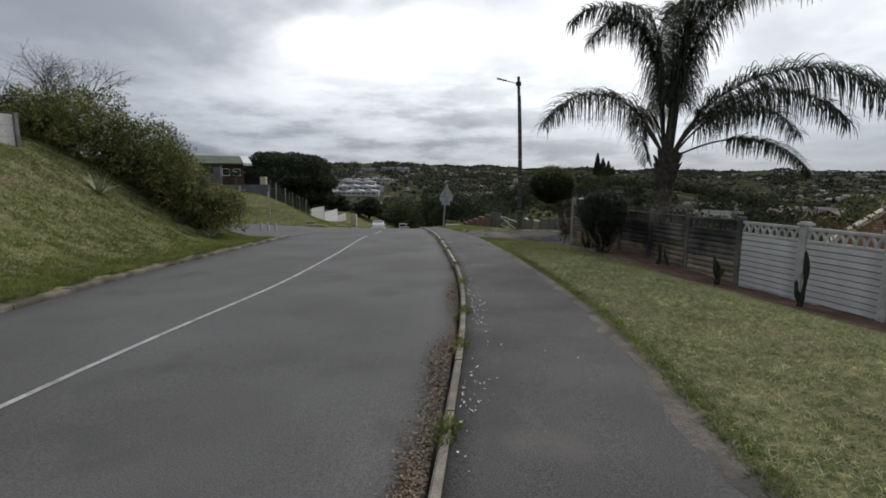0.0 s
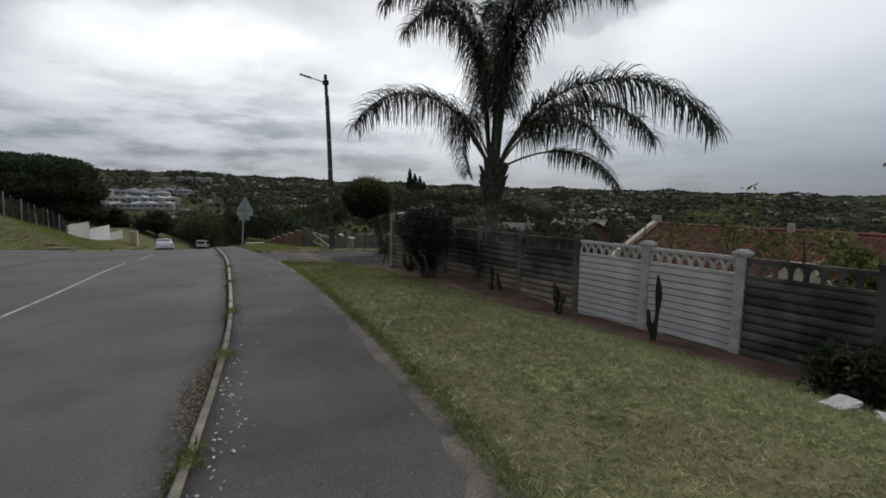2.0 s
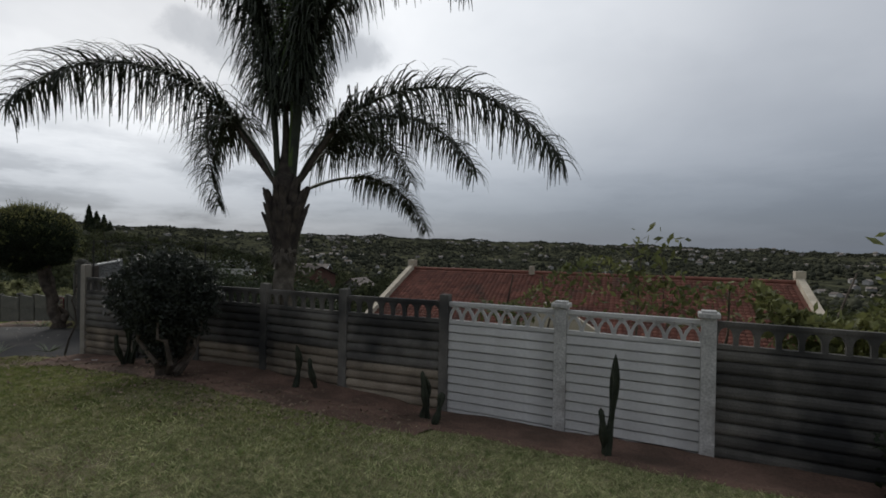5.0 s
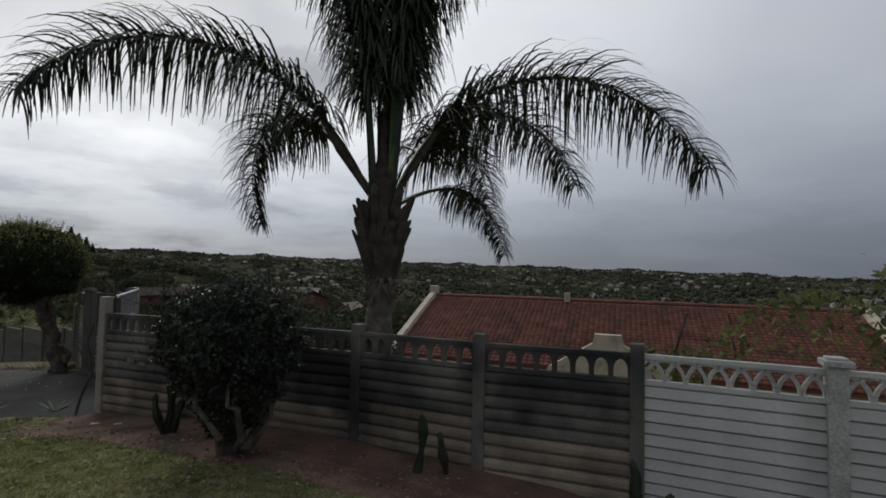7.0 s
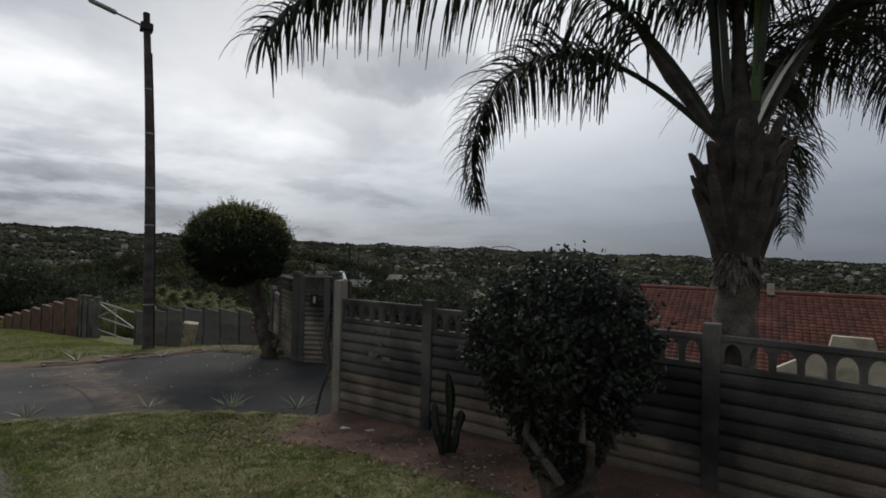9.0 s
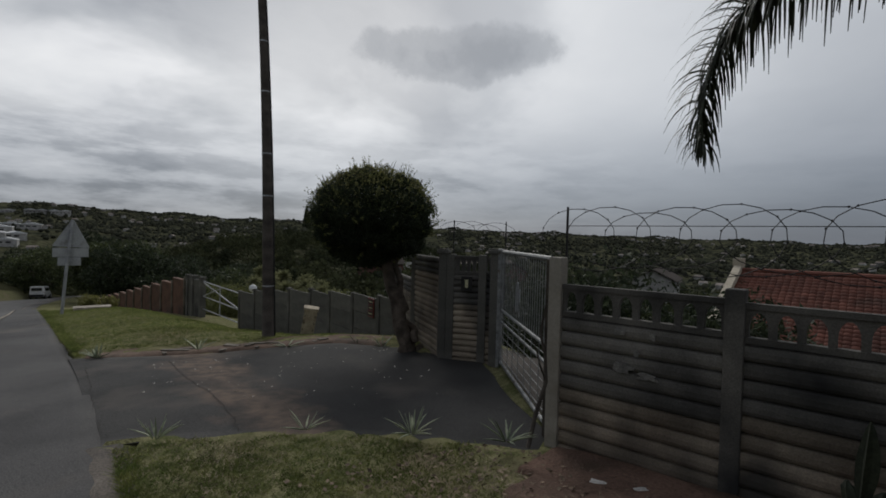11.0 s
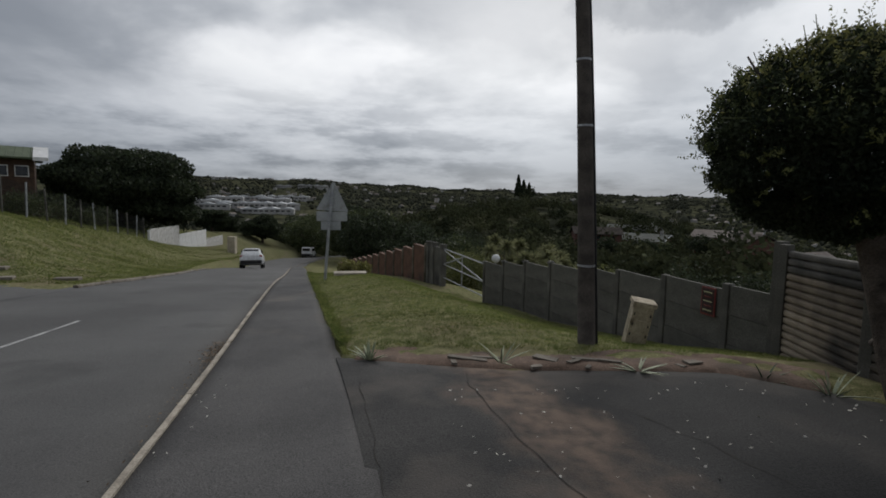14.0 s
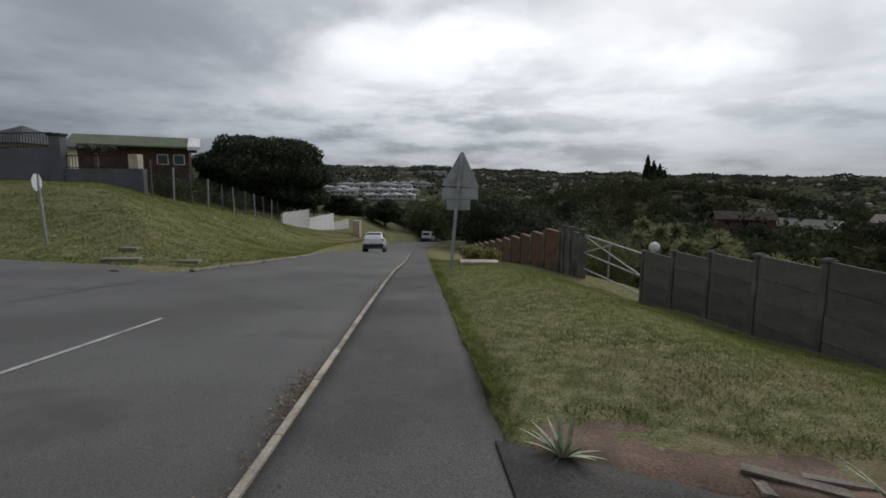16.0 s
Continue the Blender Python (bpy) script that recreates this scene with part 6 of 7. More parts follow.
for x in (2.2, 3.5):
    w = part("window", box((x, -2.58, 2.0), (0.9, 0.06, 0.9), 0, 0.01), M["white_paint"], gh)
    part("pane", box((x, -2.62, 2.0), (0.78, 0.02, 0.78)), M["glass_dark"], w)

# ---- chain-link fence up the bank ----
fence = empty("wire_fence", -17.3, 42.6, 0, 0, "sagging wire fence on grey posts", "fence")
fp = []
for k in range(11):
    t = k / 10
    x, y = -17.3 - 3.6 * t, 42.6 + 20.0 * t
    z = land1(x, y)
    fp.append((x + 17.3, y - 42.6, z))
    part("post", tube([(x + 17.3, y - 42.6, z - 0.2), (x + 17.3 + 0.08 * math.sin(k * 2.3), y - 42.6, z + 1.75)], 0.045, 7), M["galv" if k % 2 else "precast_grey"], fence)
for a, b in zip(fp, fp[1:]):
    bm = bmesh.new()
    n = 13
    for i in range(n):
        t0, t1 = i / n, (i + 1) / n
        pa = [a[j] + (b[j] - a[j]) * t0 for j in range(3)]
        pb = [a[j] + (b[j] - a[j]) * t1 for j in range(3)]
        for h0, h1 in ((0.05, 1.6), (1.6, 0.05)):
            add_tube(bm, [(pa[0], pa[1], pa[2] + h0), (pb[0], pb[1], pb[2] + h1)], 0.006, 3, False)
    for h in (0.1, 0.6, 1.1, 1.62):
        add_tube(bm, [(a[0], a[1], a[2] + h), (b[0], b[1], b[2] + h)], 0.008, 3, False)
    part("mesh_panel", bm, M["dark_metal"], fence)
for k, (x, y) in enumerate(((-18.5, 45.0), (-19.2, 47.5), (-20.0, 50.2), (-20.6, 54), (-21.6, 57.5))):
    shrub(x, y, 0.75 + 0.15 * (k % 3), 1500, 0.07, "leaf_mid", 90 + k, "clipped garden shrub behind the fence")

# ---- white wall further down the left side ----
ww = empty("wall_white", 0, 0, 0, 0, "white panelled garden wall stepping downhill", "wall", kind="structure")
for k in range(13):
    t = k / 13
    x, y = -20.6 - 1.3 * t, 63.6 + 21.5 * t
    run = 1.5 if k < 4 else 5.5 if k < 9 else 10.5
    top = -1.75 - 2.85 * run / 13
    pn = part("panel", box((0, 0, 0), (1.55, 0.12, 2.4), 0, 0.01), M["white_paint"] if 4 <= k < 9 else M["post_white"], ww)
    pn.matrix_basis = pose(x, y, top - 1.05, 0, 0, 93.5)
    wall_post(ww, x, y - 0.83, top + 0.05, top - 2.0, M["white_paint"], 93.5, False, 0.2)
gp2 = empty("gate_pillar", -19.4, 80.5, land1(-19.4, 80.5), 0, "pale square gate pillar", "pillar")
part("pillar", box((0, 0, 0.9), (0.9, 0.9, 2.2), 0, 0.03), M["plaster_cream"], gp2)

# ---- trees down the hill ----
tree("tree", -27.6, 73.0, land1(-27.6, 73.0), 2.2, (4.0, 7.4, 7.6, 3.6), 80000, 0.20, "leaf_dark", 101, "broad umbrella-crowned dark green tree", trunk_r=0.45, limbs=9, flat=-0.75,
     balls=[((0, 0, 4.5), (7.0, 7.2, 3.9), 0.55), ((-3.5, 1, 3.1), (4.8, 4.8, 2.9), 0.2), ((3.2, -1, 2.7), (4.0, 4.2, 3.1), 0.25)])
rt = np.random.default_rng(5)
spots = [(-5.2, 88, 3.4, 7.5), (-2.0, 82, 4.2, 8.0), (2.5, 78, 4.6, 7.6), (7.5, 74, 4.5, 7.0), (11, 80, 4.8, 7.5), (-6.8, 100, 4.0, 9.0), (-14.8, 112, 5.5, 9.5), (-22, 104, 5.2, 8.5), (-27, 95, 5.0, 7.5), (-9, 122, 5.5, 9.5),
         (-20, 128, 6.5, 11), (-31, 112, 6.5, 10), (14, 68, 3.6, 5.5), (18, 76, 4.6, 6.5), (-34, 84, 5.0, 7.5), (-4, 120, 6, 10), (4, 112, 6, 10), (12, 105, 6, 9), (-17, 120, 5.5, 10)]
for i, (x, y, r, h) in enumerate(spots):
    z = land1(x, y)
    if x < -12:
        h = min(h * 0.78, max(3.0, (0.9 - 0.034 * math.hypot(x, y - 17) - z) / 1.05))
        r = min(r, h * 0.75)
    tree("tree", x, y, z, h * 0.3, (h * 0.62, r, r, h * 0.42), 9000, 0.20, ("leaf_mid", "leaf_dark", "leaf_dark")[i % 3], 110 + i, "dense dark green tree beside the road below" if i % 3 else "olive-green broadleaf tree down the slope", trunk_r=0.22, limbs=6)

# slim palms with pale tufts behind the lower wall
for i, (x, y, h) in enumerate(((7.4, 40.5, 3.0), (8.8, 42.5, 3.6), (8.0, 38.0, 2.4), (10.2, 40.0, 2.8), (6.6, 43.5, 3.4), (9.6, 36.6, 2.2), (11.5, 38.5, 2.3), (9.0, 45.5, 3.6), (7.9, 42.0, 2.5), (7.2, 45.0, 2.4), (10.9, 37.2, 1.9))):
    g = np.random.default_rng(140 + i)
    z = land1(x, y)
    e = empty("tufted_tree", x, y, z, 0, "slender tree with pale yellowish tufts of leaves", "tree", "tufted trees behind the lower wall")
    bm = bmesh.new()
    limb(bm, (0, 0, -0.2), (0.1, 0.1, h * 0.6), 0.09, 0.06, g, 0.1)
    ends = []
    for k in range(8):
        a = 2.4 * k + g.random()
        tp = (0.95 * math.cos(a) * (0.4 + 0.6 * g.random()), 0.95 * math.sin(a), h * (0.62 + 0.48 * g.random()))
        limb(bm, (0.1, 0.1, h * 0.6), tp, 0.05, 0.03, g, 0.2)
        ends.append(tp)
    part("trunk", bm, M["bark"], e)
    for tp in ends:
        d = unit(g.normal(size=(170, 3)) + np.array([0, 0, 0.35]))
        q = np.array(tp) + d * 0.1
        s = unit(np.cross(d, g.normal(size=(170, 3)))) * 0.07
        tips = q + d * (0.30 + 0.20 * g.random((170, 1))) + np.array([0, 0, -0.12])
        obj("tuft", quads_mesh("tuft", np.stack([q - s * 0.5, q + s * 0.5, tips + s * 0.15, tips - s * 0.15], 1).reshape(-1, 3), M["leaf_cream"]), e)
for i, (x, y, r) in enumerate(((9, 31, 1.6), (12, 34, 2.0), (8.2, 35, 1.4), (14, 30, 1.8), (11, 27, 1.3), (16, 36, 2.2), (8.5, 28.2, 1.2), (13, 44, 2.0), (5.0, 46, 1.6), (6.8, 50, 2.0), (16, 42, 2.0), (20, 34, 2.0), (10, 24.5, 1.2), (9.5, 20.8, 1.1), (11, 16.5, 1.0))):
    shrub(x, y, r, 14000, 0.05, ("leaf_dark", "leaf_mid", "leaf_olive")[i % 3], 160 + i, "garden shrub on the slope below the wall" if i % 2 else "dark leafy bush in the gardens below")

# ---- lower gateway and brick wall ----
g2 = empty("yard_gate", 4.02, 35.6, -2.75, 0, "open grey tubular yard gate with diagonal brace", "gate")
dx, dy = 2.95 - 4.02, 40.0 - 35.6
for nm, a, b in (("top_rail", (0, 1.42), (1, 1.55)), ("mid_rail", (0, 0.75), (1, 0.85)), ("bottom_rail", (0, 0.22), (1, 0.25)), ("brace", (0, 0.75), (1, 1.50)), ("brace", (0.45, 1.45), (1, 0.85)), ("stile", (0, 0.1), (0.0, 1.5)), ("stile", (1, 0.1), (1, 1.6)), ("stile", (0.5, 0.2), (0.5, 1.5))):
    part(nm, tube([(dx * a[0], dy * a[0], a[1]), (dx * b[0], dy * b[0], b[1])], 0.028, 6), M["galv"], g2)
gl = empty("globe_lamp", 4.75, 37.2, -1.30, 0, "white globe lamp on a short stem", "lamp")
part("stem", tube([(0, 0, -1.6), (0, 0, -0.10)], 0.03, 8), M["galv"], gl)
bm = bmesh.new()
bmesh.ops.create_uvsphere(bm, u_segments=20, v_segments=12, radius=0.17)
part("globe", bm, M["sign_white"], gl, smooth=True)
gw2 = empty("wall_yard", 0, 0, 0, 0, "short grey concrete wall beside the yard gate", "wall", kind="structure")
pn = part("panel", box((0, 0, 0), (1.7, 0.15, 1.95), 0, 0.01), M["precast_grey"], gw2)
pn.matrix_basis = pose(2.70, 40.9, -2.15, 0, 0, 107)
for x, y in ((2.92, 40.05), (2.62, 41.1), (2.42, 41.75)):
    wall_post(gw2, x, y, -1.05, -3.0, M["precast_grey"], 107, True, 0.24)
M["brick"] = mat("brick", (0.10, 0.055, 0.038), (0.17, 0.092, 0.062), 0.9, 1.5, 30, 0.4, 0.006, stain=(0.07, 0.045, 0.035), stain_scale=1, stain_at=(0.5, 0.7), vary=0.12)
bw = empty("wall_brick", 0, 0, 0, 0, "red brick garden wall stepping down the hill", "wall", kind="structure")
for k in range(14):
    ya, yb = 42.1 + 2.0 * k, 44.1 + 2.0 * k
    xa, xb = 2.35 - 0.262 * (ya - 42.1), 2.35 - 0.262 * (yb - 42.1)
    t = -1.38 - 0.162 * (ya - 42.1)
    rz = math.degrees(math.atan2(yb - ya, xb - xa))
    pn = part("panel", box((0, 0, 0), (2.0, 0.2, 2.2), 0, 0.01), M["brick"], bw)
    pn.matrix_basis = pose((xa + xb) / 2, (ya + yb) / 2, t - 1.1, 0, 0, rz)
    cp = part("coping", box((0, 0, 0), (2.0, 0.24, 0.05), 0, 0.01), M["brick"], bw)
    cp.matrix_basis = pose((xa + xb) / 2, (ya + yb) / 2, t + 0.035, 0, 0, rz)
    pl = part("pillar", box((0, 0, 0), (0.20, 0.30, 2.5), 0, 0.01), M["kerb_dark"], bw)
    pl.matrix_basis = pose(xa, ya, t - 1.02, 0, 0, rz)
# yard drive behind the gate
# ---- vehicles on the road ----
M["car_white"] = mat("car_white", (0.70, 0.70, 0.70), (0.76, 0.76, 0.76), 0.25, 2, 10, 0.0, 0.001, spec=0.5)
M["tyre"] = mat("tyre", (0.015, 0.015, 0.015), (0.03, 0.03, 0.03), 0.85, 8, 60, 0.3, 0.004)
M["lamp_red"] = mat("lamp_red", (0.25, 0.02, 0.015), (0.32, 0.03, 0.02), 0.3, 3, 20, 0.0, 0.001, spec=0.5)


def car_body(sections, e, material):
    """A body lofted through cross sections (y, half width low, half width high, z low, z mid, z high)."""
    bm = bmesh.new()
    rings = []
    for y, wl_, wh, z0, z1, z2 in sections:
        ring = [(-wl_ * 0.92, z0), (-wl_, (z0 + z1) / 2), (-wl_ * 0.98, z1), (-wh, z2 - 0.05), (-wh * 0.85, z2), (wh * 0.85, z2), (wh, z2 - 0.05), (wl_ * 0.98, z1), (wl_, (z0 + z1) / 2), (wl_ * 0.92, z0)]
        rings.append([bm.verts.new((x, y, z)) for x, z in ring])
    for a, b in zip(rings, rings[1:]):
        for i in range(10):
            bm.faces.new((a[i], a[(i + 1) % 10], b[(i + 1) % 10], b[i]))
    bm.faces.new(list(reversed(rings[0])))
    bm.faces.new(rings[-1])
    bmesh.ops.recalc_face_normals(bm, faces=bm.faces)
    return part("body", bm, material, e, smooth=False)


def make_car(x, y, z, rz, tilt, van, label):
    e = empty("car", x, y, z, rz, label, "car")
    if van:
        secs = [(-2.2, 0.82, 0.76, 0.40, 0.95, 1.80), (-2.1, 0.86, 0.78, 0.32, 1.0, 1.88), (0.6, 0.86, 0.78, 0.30, 1.0, 1.90), (1.3, 0.86, 0.70, 0.30, 1.0, 1.45), (2.2, 0.80, 0.70, 0.35, 0.8, 0.95)]
        win_z, win_h = 1.42, 0.45
    else:
        secs = [(-2.2, 0.80, 0.66, 0.42, 0.92, 1.05), (-2.08, 0.89, 0.70, 0.34, 0.98, 1.25), (-1.72, 0.91, 0.62, 0.30, 1.0, 1.62), (-0.9, 0.92, 0.62, 0.26, 0.98, 1.68), (0.3, 0.92, 0.60, 0.26, 0.96, 1.62), (1.0, 0.92, 0.74, 0.28, 0.94, 1.08), (1.9, 0.88, 0.70, 0.30, 0.84, 0.94), (2.2, 0.78, 0.60, 0.36, 0.62, 0.72)]
        win_z, win_h = 1.33, 0.36
    car_body(secs, e, M["car_white"])
    bm = bmesh.new()
    if van:
        add_box(bm, (0, -2.19, win_z), (1.25, 0.06, win_h))
    else:
        add_box(bm, None, (1.16, 0.05, 0.50), m=pose(0, -1.93, 1.36, -38))
    part("rear_window", bm, M["glass_dark"], e)
    for sx in (-1, 1):
        part("side_window", box((sx * (0.775 if not van else 0.83), -0.4, win_z), (0.06, 2.1, win_h), 0, 0.02), M["glass_dark"], e)
        part("tail_light", box((sx * 0.72, -2.12, 1.0), (0.26, 0.14, 0.16), 0, 0.03), M["lamp_red"], e)
        for yy in (-1.38, 1.32):
            wv = part("wheel", tube([(sx * 0.70, yy, 0.33), (sx * 0.92, yy, 0.33)], 0.33, 18), M["tyre"], e)
            part("rim", tube([(sx * 0.915, yy, 0.33), (sx * 0.93, yy, 0.33)], 0.20, 12), M["galv"], wv)
    part("bumper", box((0, -2.16, 0.52), (1.66, 0.18, 0.30), 0, 0.05), M["dark_metal"], e)
    part("number_bar", box((0, -2.24, 0.78), (0.5, 0.02, 0.11)), M["sign_white"], e)
    e.matrix_world = pose(x, y, z, -tilt, 0, rz)
    return e


make_car(-11.4, 61.0, float(z_path(61)) - 0.125, 12.5, 7.2, False, "white hatchback car driving downhill")
make_car(-14.9, 108.0, float(z_path(108)) - 0.13, -3, 5.2, True, "small white van far down the road")

# ---- the valley: woods, houses, works buildings ----
M["far_wood"] = mat("far_wood", (0.034, 0.037, 0.028), (0.070, 0.071, 0.050), 0.9, 0.02, 0.3, 0.0, 0.01, island=0.22, spec=0.0)
M["near_wood"] = mat("near_wood", (0.024, 0.030, 0.017), (0.074, 0.080, 0.040), 0.9, 0.06, 0.6, 0.0, 0.01, island=0.4, spec=0.05, thin=0.25)
M["far_roof"] = mat("far_roof", (0.12, 0.095, 0.08), (0.24, 0.21, 0.19), 0.85, 0.03, 0.5, 0.0, 0.01, island=0.5)
M["far_wall"] = mat("far_wall", (0.20, 0.195, 0.185), (0.40, 0.39, 0.37), 0.85, 0.03, 0.5, 0.0, 0.01, island=0.35)
M["far_white"] = mat("far_white", (0.50, 0.51, 0.52), (0.68, 0.68, 0.68), 0.8, 0.05, 0.5, 0.0, 0.01, vary=0.15)


def polar_spots(n, r0, r1, a0, a1, g, power=0.5):
    r = r0 + (r1 - r0) * g.random(n) ** power
    a = np.radians(a0 + (a1 - a0) * g.random(n))
    return 1 + r * np.sin(a), 10 + r * np.cos(a), r


def clump_mesh(name, x, y, z, sx, sz, g, material):
    bm = bmesh.new()
    bmesh.ops.create_icosphere(bm, subdivisions=1 + (len(x) < 100), radius=1.0)
    bm.verts.ensure_lookup_table()
    base = np.array([v.co for v in bm.verts])
    tri = np.array([[v.index for v in f.verts] for f in bm.faces])
    bm.free()
    n, k = len(x), len(base)
    jit = 1 + 0.20 * g.normal(size=(n, k, 1))
    v = base[None] * jit * np.stack([sx, sx, sz], 1)[:, None, :] + np.stack([x, y, z], 1)[:, None, :]
    t = (tri[None] + (np.arange(n) * k)[:, None, None]).reshape(-1)
    me = bpy.data.meshes.new(name)
    me.vertices.add(n * k)
    me.vertices.foreach_set("co", v.astype(np.float32).ravel())
    me.loops.add(len(t))
    me.loops.foreach_set("vertex_index", t.astype(np.int32))
    me.polygons.add(len(t) // 3)
    me.polygons.foreach_set("loop_start", np.arange(0, len(t), 3, dtype=np.int32))
    me.update(calc_edges=True)
    me.polygons.foreach_set("use_smooth", np.ones(len(t) // 3, dtype=bool))
    me.materials.append(material)
    return me


gw = np.random.default_rng(200)
x1, y1, r1 = polar_spots(5200, 75, 600, -32, 100, gw, 0.8)
x2, y2, r2 = polar_spots(34000, 600, 3050, -40, 110, gw, 0.75)
xs, ys, rs = np.concatenate([x1, x2]), np.concatenate([y1, y2]), np.concatenate([r1, r2])
# clear of the road corridor, and in drifts
keep = ~((ys < 135) & (xs > x_left(ys) - 12) & (xs < x_wall(ys) + 3)) & ~((ys < 75) & (xs < 28) & (xs > -30)) & ~((xs < -16) & (ys < 95))
drift = np.sin(xs / 60 + 1) * np.cos(ys / 75) + np.sin(xs / 170 + ys / 140)
keep &= (drift > -0.8) | (gw.random(len(xs)) < 0.3)
keep &= ~((np.hypot(xs + 290, ys - 1060) < 190) & (gw.random(len(xs)) < 0.8))
keep &= ~((xs < 0.02 * ys - 6) & (ys < 420) & (land(xs, ys) + 4.5 > 0.9 - 0.030 * rs))
xs, ys, rs = xs[keep], ys[keep], rs[keep]
sx = (1.8 + 2.4 * gw.random(len(xs))) * (1 + rs / 3600)
sz = sx * (0.55 + 0.5 * gw.random(len(xs))) * np.where(rs > 2000, 0.55, 1.0) * np.where(gw.random(len(xs)) < 0.07, 1.9, 1.0)
nearby = rs < 330
gn = np.random.default_rng(210)
nc = np.stack([xs, ys, land(xs, ys) + sz * 0.55], 1)[nearby]
per_tree = 130
dd = unit(gn.normal(size=(len(nc), per_tree, 3)))
dd[:, :, 2] = np.abs(dd[:, :, 2]) * 1.2 - 0.25
lump = 1 + 0.35 * gn.normal(size=(len(nc), per_tree, 1)) * 0.6
cc3 = nc[:, None, :] + dd * lump * np.stack([sx[nearby], sx[nearby], sz[nearby]], 1)[:, None, :]
near_woods = obj("near_woods", quads_mesh("near_woods", leaves_at(cc3.reshape(-1, 3), 0.62, 0.6, gn).reshape(-1, 3), M["near_wood"]))
tagged(near_woods, "dark leafy trees and bush filling the near valley", "woodland", kind="stuff")
xs, ys, rs, sx, sz = xs[~nearby], ys[~nearby], rs[~nearby], sx[~nearby], sz[~nearby]
woods = obj("far_woods", clump_mesh("far_woods", xs, ys, land(xs, ys) + sz * 0.55, sx, sz, gw, M["far_wood"]))
tagged(woods, "dark bush and trees covering the valley and far ridges", "woodland", kind="stuff")


def house_mesh(name, x, y, z, a, s, roof_mat, wall_mat):
    v, f, mi = [], [], []
    for px, py, pz_, an, sc in zip(x, y, z, a, s):
        m = Matrix.Translation((px, py, pz_)) @ pose(0, 0, 0, 0, 0, an) @ Matrix.Scale(sc, 4)
        b = len(v)
        v += [tuple(m @ Vector(p)) for p in ((-5, -3.5, -2), (5, -3.5, -2), (5, 3.5, -2), (-5, 3.5, -2), (-5, -3.5, 2.4), (5, -3.5, 2.4), (5, 3.5, 2.4), (-5, 3.5, 2.4), (-5, 0, 4.2), (5, 0, 4.2), (-5.3, -4, 2.2), (5.3, -4, 2.2), (5.3, 4, 2.2), (-5.3, 4, 2.2), (-5.3, 0, 4.35), (5.3, 0, 4.35))]
        fs = [(0, 1, 5, 4), (2, 3, 7, 6), (1, 2, 6, 9, 5), (3, 0, 4, 8, 7), (10, 11, 15, 14), (12, 13, 14, 15)]
        f += [tuple(b + i for i in q) for q in fs]
        mi += [1, 1, 1, 1, 0, 0]
    me = mesh_of(name, v, f, roof_mat)
    me.materials.append(wall_mat)
    me.polygons.foreach_set("material_index", mi)
    return me


hx, hy, hr = polar_spots(620, 340, 2600, -20, 100, gw, 0.7)
kk = np.sin(hx / 130 + 2) * np.sin(hy / 150 + 0.5) > -0.25
hx, hy, hr = hx[kk], hy[kk], hr[kk]
far_houses = obj("far_houses", house_mesh("far_houses", hx, hy, land(hx, hy) + 1.6 + hr / 1500, gw.random(len(hx)) * 180, 0.7 + 0.4 * gw.random(len(hx)) + hr / 4500, M["far_roof"], M["far_wall"]))
tagged(far_houses, "scattered pale houses across the valley", "houses", kind="stuff")


def at_sight(az_, el_, r):
    """A place r metres off in the direction az, el from the middle of the walk."""
    return 1 + r * math.sin(radians(az_)), 10 + r * math.cos(radians(az_)), 1.2 + r * math.tan(radians(el_))


# works buildings on the hill ahead
for az_, r, w, d, h in ((-20.6, 1010, 60, 26, 9), (-18.4, 1060, 66, 26, 10), (-15.9, 1090, 58, 24, 9), (-13.4, 1060, 62, 26, 10), (-19.4, 960, 50, 24, 8), (-16.8, 980, 84, 34, 9), (-14.2, 985, 70, 30, 9), (-12.2, 1000, 44, 40, 8), (-15.2, 925, 56, 24, 7), (-12.9, 935, 50, 26, 8), (-11.2, 1180, 60, 18, 8), (-13.8, 1230, 70, 16, 7), (-9.4, 1900, 110, 20, 12), (-12.5, 1960, 60, 18, 10)):
    x, y = 1 + r * math.sin(radians(az_)), 10 + r * math.cos(radians(az_))
    e = empty("works_building", x, y, land1(x, y), -az_ + 8 * math.sin(r), "long white works building on the far hillside", "building", "works buildings on the hill")
    part("wall", box((0, 0, h / 2 - 3), (w, d, h + 6), 0, 0.3), M["far_wall"], e)
    bm = bmesh.new()
    bays = 1 + int(w / 34)
    for k in range(bays):
        add_prism(bm, [(-w / bays / 2 - 0.6, h), (0, h + 3.2), (w / bays / 2 + 0.6, h), (w / bays / 2 + 0.6, h - 0.6), (-w / bays / 2 - 0.6, h - 0.6)], d + 2, pose(-w / 2 + (k + 0.5) * w / bays, 0, 0))
    bmesh.ops.recalc_face_normals(bm, faces=bm.faces)
    part("roof", bm, M["far_white"], e)
    for k in range(int(w / 9)):
        part("window", box((-w / 2 + 4.5 + 9 * k, -d / 2 - 0.1, h * 0.5), (5.5, 0.4, 2.2)), M["glass_dark"], e)

